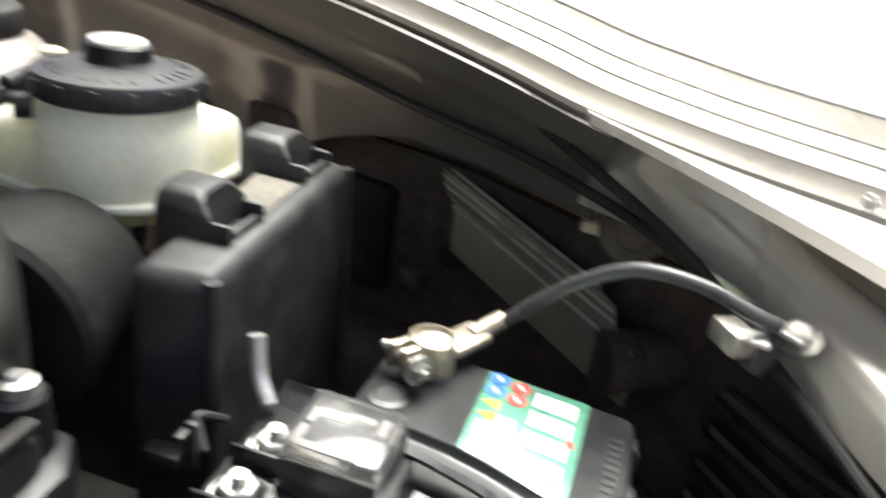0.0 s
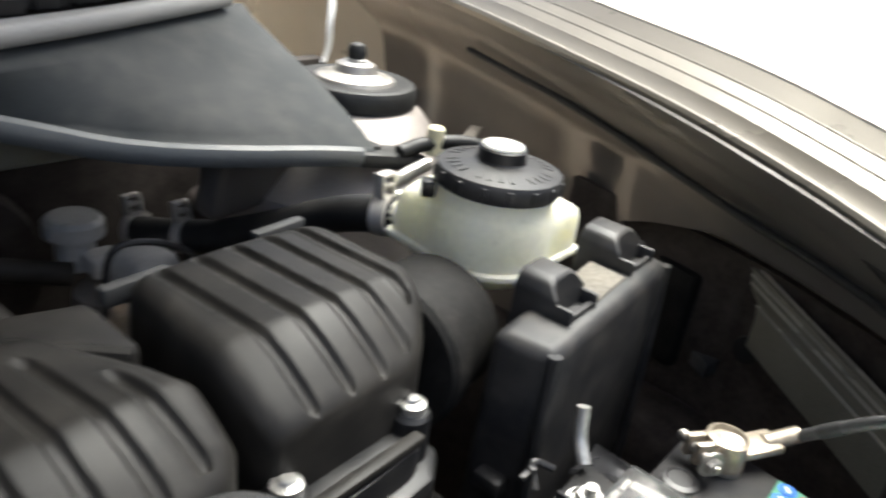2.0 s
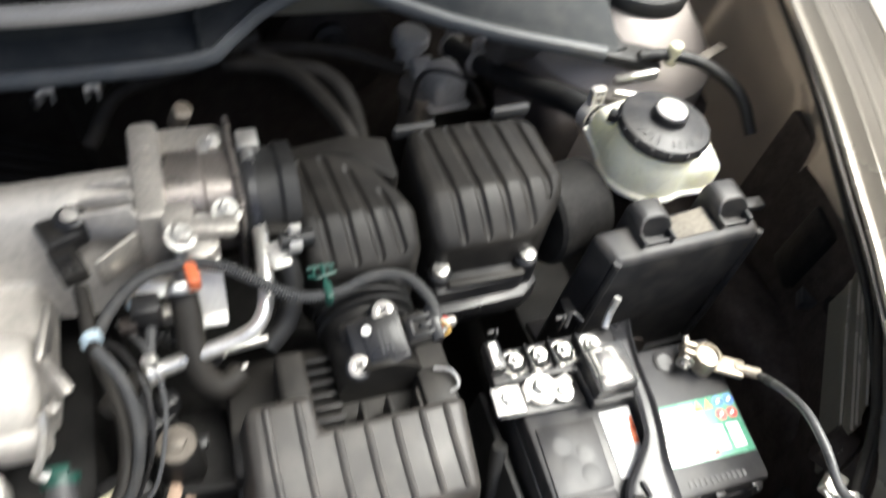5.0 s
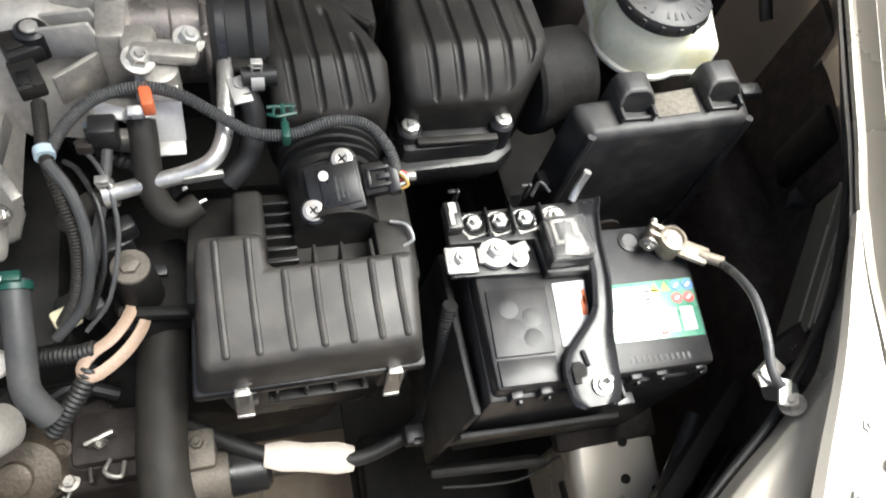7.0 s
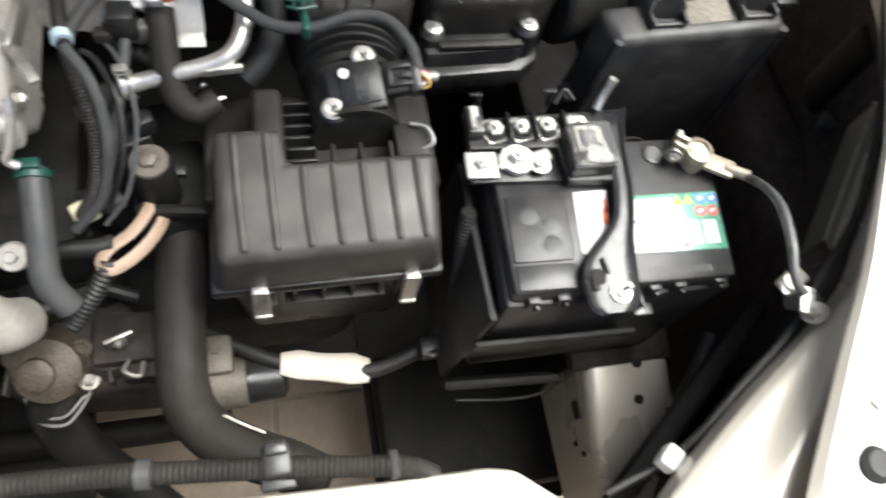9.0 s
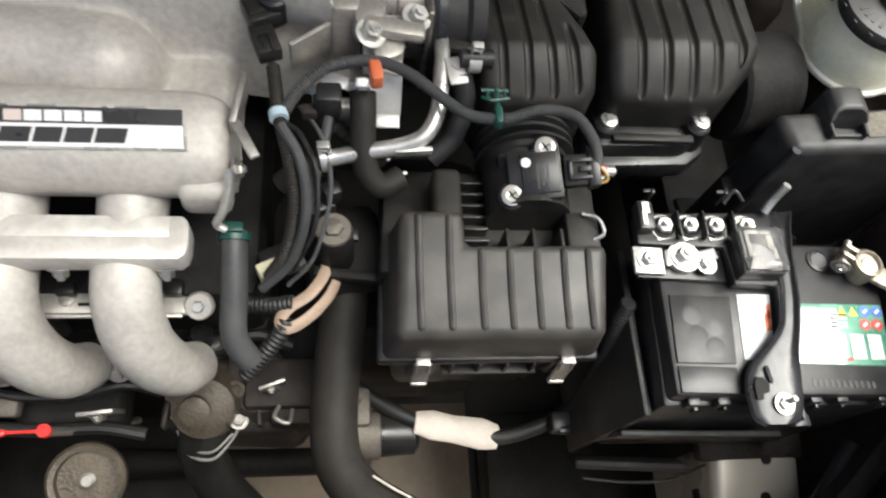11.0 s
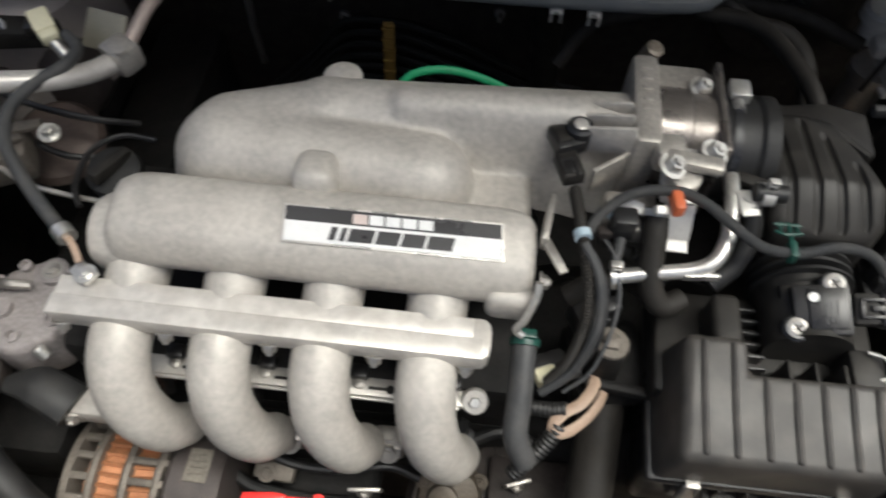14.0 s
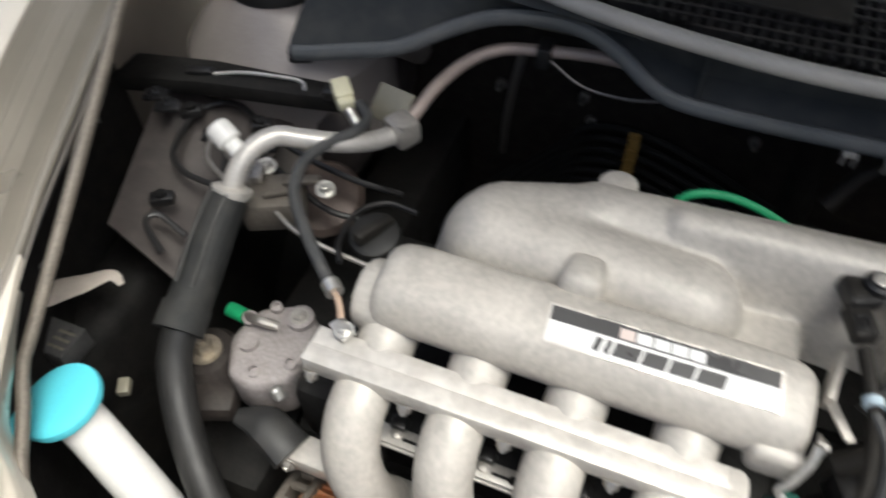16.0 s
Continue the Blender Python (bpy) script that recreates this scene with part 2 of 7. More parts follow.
def tube(pts, r, n=12, step=6, flat=None, round_ends=False):
    """A round (or flattened) bar along a smooth line; r: one radius, or one a point."""
    path = spline(pts, step)
    m = len(path)
    if isinstance(r, (int, float)):
        rad = [r] * m
    else:
        k = len(r) - 1
        rad = []
        for i in range(m):
            u = i / (m - 1) * k
            j = min(int(u), k - 1)
            rad.append(r[j] + (r[j + 1] - r[j]) * (u - j))
    tang = [(path[min(i + 1, m - 1)] - path[max(i - 1, 0)]).normalized() for i in range(m)]
    ref = V(0, 0, 1) if abs(tang[0].z) < 0.9 else V(1, 0, 0)
    u = (ref - tang[0] * ref.dot(tang[0])).normalized()
    rings = []
    stations = [(path[i], tang[i], rad[i]) for i in range(m)]
    if round_ends:
        a, b = stations[0], stations[-1]
        pre = [(a[0] - a[1] * a[2] * math.sin(q), a[1], a[2] * math.cos(q)) for q in (1.45, 1.1, 0.7, 0.35)]
        post = [(b[0] + b[1] * b[2] * math.sin(q), b[1], b[2] * math.cos(q)) for q in (0.35, 0.7, 1.1, 1.45)]
        stations = pre + stations + post
    for c, tg, rr in stations:
        u = (u - tg * u.dot(tg)).normalized()
        w = tg.cross(u)
        fu, fw = flat or (1, 1)
        rings.append([c + (u * math.cos(2 * math.pi * k / n) * fu + w * math.sin(2 * math.pi * k / n) * fw) * rr for k in range(n)])
    return ring_loft(bmesh.new(), rings)


def lathe(profile, at=(0, 0, 0), axis=(0, 0, 1), n=28):
    """A turned body: profile of (radius, height) along the axis from at."""
    q = Vector((0, 0, 1)).rotation_difference(Vector(axis).normalized())
    rings = []
    for r, h in profile:
        r = max(r, 1e-4)
        rings.append([Vector(at) + q @ V(r * math.cos(2 * math.pi * k / n), r * math.sin(2 * math.pi * k / n), h) for k in range(n)])
    return ring_loft(bmesh.new(), rings)


def box(c, s, r=0.003, rot=(0, 0, 0), top=(1, 1), seg=2):
    """A block with rounded edges; top: how much narrower its upper face is."""
    bm = bmesh.new()
    bmesh.ops.create_cube(bm, size=1)
    for v in bm.verts:
        k = top if v.co.z > 0 else (1, 1)
        v.co = V(v.co.x * s[0] * k[0], v.co.y * s[1] * k[1], v.co.z * s[2])
    if r:
        bmesh.ops.bevel(bm, geom=list(bm.edges), offset=min(r, min(s) * 0.45), segments=seg, affect="EDGES", profile=0.5)
    bmesh.ops.transform(bm, matrix=pose(*c, *rot), verts=bm.verts)
    return bm


def prism(outline, z0, z1, r=0.003, low=1.0, tilt=0.0, seg=2, m=None):
    """A plan outline raised from z0 to z1. low: scale of its foot about the middle; tilt: rise of the top per metre of y."""
    bm = bmesh.new()
    cx, cy = sum(p[0] for p in outline) / len(outline), sum(p[1] for p in outline) / len(outline)
    lo = [bm.verts.new((cx + (x - cx) * low, cy + (y - cy) * low, z0)) for x, y in outline]
    hi = [bm.verts.new((x, y, z1 + tilt * (y - cy))) for x, y in outline]
    n = len(outline)
    bm.faces.new(list(reversed(lo)))
    bm.faces.new(hi)
    for i in range(n):
        bm.faces.new((lo[i], lo[(i + 1) % n], hi[(i + 1) % n], hi[i]))
    bmesh.ops.recalc_face_normals(bm, faces=bm.faces)
    if r:
        bmesh.ops.bevel(bm, geom=list(bm.edges), offset=r, segments=seg, affect="EDGES", profile=0.5, clamp_overlap=True)
    if m is not None:
        bmesh.ops.transform(bm, matrix=m, verts=bm.verts)
    return bm


def sweep(line, section, caps=True, closed=True):
    """A section of (out, up) carried along a line of points in plan; out lies to the right of the way."""
    rings = []
    for i, p in enumerate(line):
        a, b = line[max(i - 1, 0)], line[min(i + 1, len(line) - 1)]
        d = Vector((b[0] - a[0], b[1] - a[1], 0)).normalized()
        o = V(d.y, -d.x, 0)
        rings.append([Vector(p) + o * q[0] + V(0, 0, q[1]) for q in section])
    bm = bmesh.new()
    loops = [[bm.verts.new(q) for q in r] for r in rings]
    n = len(section)
    for a, b in zip(loops, loops[1:]):
        for k in range(n if closed else n - 1):
            bm.faces.new((a[k], a[(k + 1) % n], b[(k + 1) % n], b[k]))
    if caps and closed:
        bm.faces.new(list(reversed(loops[0])))
        bm.faces.new(loops[-1])
    return bm


def join(*parts):
    bm = bmesh.new()
    for b in parts:
        me = bpy.data.meshes.new("tmp")
        b.to_mesh(me)
        b.free()
        bm.from_mesh(me)
        bpy.data.meshes.remove(me)
    return bm


def grid(f, nu, nv):
    """A sheet from f(u, v), u and v from 0 to 1."""
    bm = bmesh.new()
    vs = [[bm.verts.new(f(i / nu, j / nv)) for j in range(nv + 1)] for i in range(nu + 1)]
    for i in range(nu):
        for j in range(nv):
            bm.faces.new((vs[i][j], vs[i + 1][j], vs[i + 1][j + 1], vs[i][j + 1]))
    return bm


def solid(bm, t):
    """Gives an open sheet a thickness t."""
    bmesh.ops.recalc_face_normals(bm, faces=bm.faces)
    bmesh.ops.solidify(bm, geom=list(bm.faces), thickness=t)
    return bm


def lerp(table, x):
    """Straight lines between the rows of a table of (x, values...)."""
    if x <= table[0][0]:
        return Vector(table[0][1:])
    for a, b in zip(table, table[1:]):
        if x <= b[0]:
            return Vector(a[1:]).lerp(Vector(b[1:]), (x - a[0]) / (b[0] - a[0]))
    return Vector(table[-1][1:])


def smooth(me, angle=32):
    me.shade_smooth()
    me.set_sharp_from_angle(angle=radians(angle))


def thing(name, base, label, category, group="", kind=""):
    ob = new(name)
    ob.location = base
    ob.empty_display_size = 0.02
    return tagged(ob, label, category, group, kind)


def origin(ob):
    o = V(0, 0, 0)
    while ob is not None:
        o = o + ob.location
        ob = ob.parent
    return o


def part(name, bm, material, parent, label="", angle=32):
    """Links a bmesh, built at its place in the world, as one mesh under a thing or a part."""
    bmesh.ops.recalc_face_normals(bm, faces=bm.faces)
    if parent is not None:
        bmesh.ops.translate(bm, vec=-origin(parent), verts=bm.verts)
    me = bpy.data.meshes.new(name)
    bm.to_mesh(me)
    bm.free()
    smooth(me, angle)
    me.materials.append(material)
    ob = new(name, me)
    ob.parent = parent
    return tagged(ob, label)


def whole(name, bm, material, label, category, group="", kind="", angle=32):
    return tagged(part(name, bm, material, None, angle=angle), label, category, group, kind)


def hexbolt(at, axis=(0, 0, 1), r=0.006, h=0.005, washer=True):
    """A hexagon head on a washer."""
    a = Vector(at)
    d = Vector(axis).normalized()
    head = lathe([(r, 0.001), (r, h * 0.8), (r * 0.85, h)], a, d, 6)
    if not washer:
        return head
    return join(lathe([(r * 1.5, 0), (r * 1.5, 0.0015)], a, d, 16), head, lathe([(r * 0.5, h), (r * 0.45, h * 1.35)], a, d, 12))


def ribbed(pts, r, pitch=0.004, n=12):
    """A corrugated sleeve along a smooth line."""
    path = spline(pts, 10)
    length = sum((b - a).length for a, b in zip(path, path[1:]))
    k = max(4, int(length / pitch)) * 2
    dense, acc, i = [], 0.0, 0
    seg = [(b - a).length for a, b in zip(path, path[1:])]
    for j in range(k + 1):
        want = length * j / k
        while i < len(seg) - 1 and acc + seg[i] < want:
            acc += seg[i]
            i += 1
        dense.append(path[i].lerp(path[i + 1], min(1.0, (want - acc) / max(seg[i], 1e-9))))
    return tube(dense, [r * (1.0 if j % 2 else 0.86) for j in range(k + 1)], n=n, step=1)


def clampband(at, axis, r, w=0.009):
    """A spring clamp: band, two ears."""
    a, d = Vector(at), Vector(axis).normalized()
    band = lathe([(r, -w / 2), (r + 0.0015, -w / 2), (r + 0.0015, w / 2), (r, w / 2)], a, d, 24)
    side = V(0, 0, 1) - d * d.z
    side.normalize()
    q = V(0, 0, 1).rotation_difference(side)
    k = min(1.0, r / 0.0145)
    m = Matrix.Translation(a + side * (r + 0.004 * k)) @ q.to_matrix().to_4x4() @ Matrix.Scale(k, 4)
    ears = join(*[box((s, 0, 0.004), (0.003, 0.010, 0.018), 0.001) for s in (-0.006, 0.006)], *[box((0, 0, s), (0.015, 0.010, 0.003), 0.001) for s in (-0.004, 0.005, 0.0125)])
    bmesh.ops.transform(ears, matrix=m, verts=ears.verts)
    return join(band, ears)


CX = -0.18   # the car's middle line


# ---------------------------------------------------------------- surroundings
def ground_sheet():
    bm = bmesh.new()
    bmesh.ops.create_grid(bm, x_segments=2, y_segments=2, size=400)
    bmesh.ops.translate(bm, vec=(0, 0, -0.012), verts=bm.verts)
    whole("ground", bm, GROUND, "pale concrete ground in daylight round the car", "ground", kind="structure")


ground_sheet()
floor_base = whole("floor", box((CX, 0.6, -0.006), (4.2, 5.2, 0.008), 0.001), GROUT, "beige tiled floor under the car", "floor", kind="structure")

# ---------------------------------------------------------------- car body
body = thing("car", (CX, 0.6, 0.0), "beige metallic car with its bonnet open", "car")
RIM = [(0.22, -0.33, 0.895), (0.262, -0.22, 0.91), (0.315, -0.13, 0.925), (0.360, -0.06, 0.938), (0.392, 0.0, 0.949), (0.418, 0.05, 0.957), (0.437, 0.10, 0.967),
       (0.453, 0.15, 0.976), (0.471, 0.20, 0.983), (0.490, 0.25, 0.988), (0.508, 0.30, 0.992), (0.540, 0.40, 1.000), (0.574, 0.50, 1.006), (0.606, 0.62, 1.012), (0.632, 0.78, 1.017), (0.65, 1.6, 1.03)]
WING = [(0.29, -0.33, 0.912), (0.33, -0.24, 0.926), (0.362, -0.15, 0.936), (0.380, -0.10, 0.942), (0.392, -0.05, 0.946), (0.403, 0.0, 0.951), (0.419, 0.05, 0.957)] + RIM[6:]
RECESS = [(-0.33, 0.0), (-0.06, 0.006), (0.0, 0.013), (0.10, 0.010), (0.20, 0.011), (0.30, 0.014), (0.40, 0.020), (0.50, 0.018), (0.78, 0.008)]   # how far the inner wing steps back under the lip
LEDGE = [(0.003, -0.007), (0.0, -0.001), (0.0015, 0.002), (0.005, 0.0025), (0.009, 0.0010), (0.019, 0.0090), (0.0197, 0.0103), (0.0206, 0.0104), (0.029, 0.0165), (0.0297, 0.0178), (0.0306, 0.0179), (0.039, 0.0240), (0.0397, 0.0253), (0.0406, 0.0254),
         (0.049, 0.033), (0.052, 0.036), (0.050, 0.033), (0.042, 0.024), (0.034, 0.017), (0.026, 0.010), (0.018, 0.003), (0.009, -0.003), (0.006, -0.004), (0.005, -0.008)]
OUTSIDE = [(0.052, 0.030), (0.0535, 0.0375), (0.060, 0.0395), (0.085, 0.040), (0.102, 0.034), (0.116, 0.014), (0.134, -0.04), (0.154, -0.11), (0.172, -0.20), (0.175, -0.45), (0.165, -0.45), (0.162, -0.20), (0.144, -0.11), (0.124, -0.04), (0.106, 0.008), (0.096, 0.024), (0.082, 0.031), (0.060, 0.031)]
SKIN = [(0.003, -0.004), (0.008, -0.022), (0.024, -0.040), (0.046, -0.058), (0.068, -0.072), (0.086, -0.088), (0.094, -0.108), (0.098, -0.128), (0.104, -0.150), (0.108, -0.20), (0.095, -0.30), (0.075, -0.42)]


def inner_wing(s):
    rows = spline(RIM, 5)

    def f(u, v):
        y = 0.03 + 0.72 * u
        x, z = lerp([(q.y, q.x, q.z) for q in rows], y)
        end = float(np.interp(y, [-0.03, 0.02, 0.10, 0.18, 0.25, 0.29, 0.33], [0.34, 0.35, 0.39, 0.47, 0.63, 0.73, 1.0]))
        k = v * end * (len(SKIN) - 1)
        j = min(int(k), len(SKIN) - 2)
        a, d = SKIN[j], SKIN[j + 1]
        dx, dz = a[0] + (d[0] - a[0]) * (k - j), a[1] + (d[1] - a[1]) * (k - j)
        if v > 0.55 and y < 0.36:
            kc = 0.55 * end * (len(SKIN) - 1)
            jc = min(int(kc), len(SKIN) - 2)
            fold = SKIN[jc][0] + (SKIN[jc + 1][0] - SKIN[jc][0]) * (kc - jc)
            dx = fold + (dx - fold) * (0.3 + 0.7 * max(0.0, (y - 0.28) / 0.08))
        w = 0.004 * math.sin(9 * y + 14 * dz) + 0.010 * math.exp(-((y - 0.34) / 0.03) ** 2 - ((dz + 0.11) / 0.03) ** 2)
        step = float(np.interp(y, [q[0] for q in RECESS], [q[1] for q in RECESS])) * min(1.0, k / 1.2)
        return V(CX + s * (x + step + dx - w - CX), y, z + dz)
    return solid(grid(f, 70, 34), 0.0025)


def bolt_plate(s):
    inner, outer = [(q[1], q[0], q[2]) for q in spline(RIM, 5)], [(q[1], q[0], q[2]) for q in spline(WING, 5)]

    def f(u, v):
        y = 0.045 - 0.37 * u
        a, b = lerp(inner, y), lerp(outer, y)
        x, z = a[0] + (b[0] + 0.012 - a[0]) * v, a[1] + (b[1] - a[1]) * v
        lip = max(0.0, 1 - v / 0.12)
        return V(CX + s * (x - CX), y, z + 0.0015 - 0.006 * lip ** 2)
    return solid(grid(f, 40, 12), 0.002)


def mirrored(line):
    return [(2 * CX - x, y, z) for x, y, z in line]


for side, name in ((1, "front_wing"), (-1, "front_wing")):
    rows = [tuple(p) for p in spline(WING, 4)]
    led, out = LEDGE, OUTSIDE
    if side < 0:
        rows = mirrored(rows)
        led, out = [(-a, b) for a, b in LEDGE], [(-a, b) for a, b in OUTSIDE]
    wing = part(name, sweep(rows, out), PAINT, body, "glossy beige metallic front wing")
    part("ledge", sweep(rows, led), LEDGE_PAINT, wing, "stepped beige ledge along the wing's inner edge", angle=25)
    part("bolt_plate", bolt_plate(side), PAINT, wing, "flat painted plate at the front of the ledge")
    part("inner_wing", inner_wing(side), PAINT_SHADE, body, "beige inner wing panel in its shaded colour", angle=60)


EDGE = [(0.448, 0.036, 0.915), (0.427, 0.008, 0.917), (0.404, -0.020, 0.918), (0.385, -0.058, 0.900), (0.352, -0.084, 0.886), (0.330, -0.099, 0.880), (0.294, -0.122, 0.873), (0.242, -0.157, 0.868), (0.19, -0.195, 0.865), (0.13, -0.24, 0.86)]
OUTER = [(0.462, 0.050, 0.954), (0.444, 0.020, 0.950), (0.425, -0.010, 0.945), (0.410, -0.050, 0.932), (0.395, -0.085, 0.922), (0.385, -0.110, 0.916), (0.370, -0.145, 0.905), (0.350, -0.195, 0.89), (0.335, -0.25, 0.875), (0.32, -0.33, 0.86)]


def corner_panel(s):
    e, o = spline(EDGE, 4), spline(OUTER, 4)

    def f(u, v):
        k = min(int(u * (len(e) - 1)), len(e) - 2)
        q = u * (len(e) - 1) - k
        a, b = e[k].lerp(e[k + 1], q), o[k].lerp(o[k + 1], q)
        if v < 0.3:
            p = a + V(0.004, 0.004, -0.020) * (1 - v / 0.3)
        elif v < 0.4:
            p = a.lerp(b, (v - 0.3) * 0.6) + V(0, 0, 0.004 * (v - 0.3) / 0.1)
        else:
            w = (v - 0.4) / 0.6
            p = a.lerp(b, 0.06 + 0.94 * w) + V(0, 0, 0.004 * (1 - w) + 0.010 * math.exp(-((w - 0.38) / 0.13) ** 2) - 0.006 * math.exp(-((w - 0.72) / 0.14) ** 2))
        return V(p.x if s > 0 else 2 * CX - p.x, p.y, p.z)
    return solid(grid(f, 54, 40), 0.003)


part("headlamp_panel", corner_panel(1), PAINT, body, "beige painted panel above the headlamp", angle=60)
part("headlamp_panel", corner_panel(-1), PAINT, body, "beige painted panel above the headlamp", angle=60)
for x, y, z, r in ((0.362, -0.103, 0.932, 0.0062), (0.336, -0.144, 0.926, 0.0062), (0.390, -0.092, 0.944, 0.004), (0.365, -0.130, 0.940, 0.004)):
    part("bolt", hexbolt((x, y, z), (0, 0, 1), r, 0.006), STEEL, body, "zinc bolt")
part("plate_hole", lathe([(0.004, 0), (0.004, 0.002)], (0.338, -0.124, 0.9272)), DARK, body)
part("bonnet_stop", lathe([(0.012, 0), (0.012, 0.010), (0.008, 0.013)], (0.322, -0.180, 0.916)), RUBBER, body, "black rubber bonnet stop")

# front cross member with its sloping end
FRONT = [(-0.95, -0.33), (-0.95, -0.16), (-0.55, -0.125), (-0.2, -0.120), (-0.06, -0.124), (0.04, -0.129), (0.113, -0.131), (0.134, -0.136), (0.172, -0.168), (0.235, -0.21), (0.235, -0.33)]
# Unseen dark box, added to keep low front light out of the bay.
part("radiator", box((CX - 0.10, -0.19, 0.49), (0.72, 0.04, 0.42), 0.006), DARK, body, "unseen dark radiator box below the front panel, added to block low light")
part("front_panel", prism(FRONT, 0.70, 0.795, 0.006, seg=2), PAINT, body, "beige front cross panel over the radiator")

# under the ledge: the dark liner of the front corner
for s in (1, -1):
    wall = [tuple(p) for p in spline([(0.30, -0.32, 0.80), (0.325, -0.20, 0.80), (0.37, -0.125, 0.80), (0.435, -0.07, 0.80), (0.485, 0.0, 0.80), (0.540, 0.09, 0.80), (0.582, 0.18, 0.80), (0.62, 0.36, 0.80)], 4)]
    sec = [(0.0, 0.06), (0.005, -0.52), (0.015, -0.52), (0.010, 0.06)]
    if s < 0:
        wall, sec = mirrored(wall), [(-a, b) for a, b in sec]
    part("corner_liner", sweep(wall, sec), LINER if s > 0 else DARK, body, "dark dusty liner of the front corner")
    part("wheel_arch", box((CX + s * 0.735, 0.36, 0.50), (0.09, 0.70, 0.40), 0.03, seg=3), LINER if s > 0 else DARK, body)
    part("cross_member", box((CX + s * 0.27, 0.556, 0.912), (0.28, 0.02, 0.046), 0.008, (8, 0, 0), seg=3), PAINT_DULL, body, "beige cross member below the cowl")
    part("cross_member", box((CX + s * 0.565, 0.535, 0.862), (0.20, 0.03, 0.07), 0.012, (12, 0, s * 8), seg=3), PAINT_SHADE, body, "beige beam beside the strut tower in its shaded colour")

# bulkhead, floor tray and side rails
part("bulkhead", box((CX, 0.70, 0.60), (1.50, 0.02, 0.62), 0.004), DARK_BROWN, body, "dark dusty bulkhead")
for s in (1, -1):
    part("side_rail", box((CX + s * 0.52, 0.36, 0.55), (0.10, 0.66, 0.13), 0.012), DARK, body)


def brace_sheet(u, v):
    a, d = V(0.585, 0.165, 0.858), V(0.470, 0.015, 0.834)
    fold = [(0.0, 0.004, -0.012), (0.04, 0.0, 0.0), (0.36, -0.028, -0.004), (0.44, -0.034, -0.020), (0.50, -0.038, -0.022), (0.84, -0.070, -0.028), (0.90, -0.078, -0.050), (1.0, -0.080, -0.085)]
    o = lerp(fold, v)
    return a.lerp(d, u) + V(o[0] * 0.50, o[0] * 0.38, o[1] * 0.7)


part("brace", solid(grid(brace_sheet, 12, 30), 0.003), PAINT_DULL, body, "beige folded brace on the inner wing", angle=25)
# Beads in brighter paint stand in for highlights along the brace folds.
for v in (0.04, 0.40, 0.47, 0.86):
    part("crease", tube([tuple(brace_sheet(u, v) + V(0, 0, 0.0012)) for u in (0.0, 0.5, 1.0)], 0.0014, n=6), PAINT, body, "crease bead painted bright for the light it catches")
liner = part("fender_liner", box((0.352, -0.110, 0.610), (0.02, 0.24, 0.26), 0.008, (0, -12, -52)), DARK, body, "black ribbed plastic liner in the front corner")
for k in range(6):
    z = 0.806 - 0.026 * k
    part("rib", tube([(0.320, -0.196, z), (0.342, -0.158, z), (0.366, -0.120, z), (0.398, -0.092, z), (0.424, -0.072, z)], 0.0065, n=10, round_ends=True), PLASTIC_B, liner)


def strut_tower(x, y, z):
    t = part("strut_tower", join(lathe([(0.135, -0.20), (0.130, -0.078), (0.112, -0.056), (0.086, -0.030), (0.070, -0.012), (0.060, -0.006), (0.03, -0.004)], (x, y, z))), TOWER, body, "pale painted strut tower")
    # Base darker than the tower top: the shade down there is in its colour.
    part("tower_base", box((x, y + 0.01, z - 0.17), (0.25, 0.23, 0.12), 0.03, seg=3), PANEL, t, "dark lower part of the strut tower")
    part("mount_rubber", lathe([(0.045, -0.012), (0.058, -0.011), (0.063, -0.004), (0.063, 0.008), (0.060, 0.013), (0.056, 0.0145), (0.050, 0.0135), (0.026, 0.013)], (x, y, z)), RUBBER, t, "black rubber strut mount ring")
    part("mount_cap", lathe([(0.040, 0.0130), (0.038, 0.0165), (0.030, 0.0185), (0.022, 0.0215), (0.019, 0.0285), (0.011, 0.030)], (x, y, z)), STEEL_DULL, t, "pressed steel mount cap")
    part("nut", join(hexbolt((x, y, z + 0.027), (0, 0, 1), 0.011, 0.007, False), lathe([(0.0165, 0.0285), (0.015, 0.030), (0.012, 0.031)], (x, y, z))), STEEL, t)
    part("stem_cap", lathe([(0.0085, 0.033), (0.0095, 0.036), (0.0095, 0.042), (0.007, 0.047), (0.002, 0.049)], (x, y, z)), RUBBER, t, "black rubber stem cap")


strut_tower(0.473, 0.545, 0.915)
tag = thing("paper_tag", (0.462, 0.568, 0.94), "crumpled white paper tag hanging by the strut mount", "tag")
part("strip", solid(grid(lambda u, v: V(0.455 + 0.012 * v + 0.004 * math.sin(9 * u), 0.572 + 0.005 * math.sin(7 * u + 1) + 0.004 * v, 0.938 + 0.072 * u), 18, 3), 0.0006), LABEL_W, tag)
part("string", tube([(0.461, 0.573, 1.008), (0.464, 0.580, 1.025), (0.458, 0.592, 1.030)], 0.001, n=6), STEEL_DULL, tag)
strut_tower(2 * CX - 0.473, 0.515, 0.915)

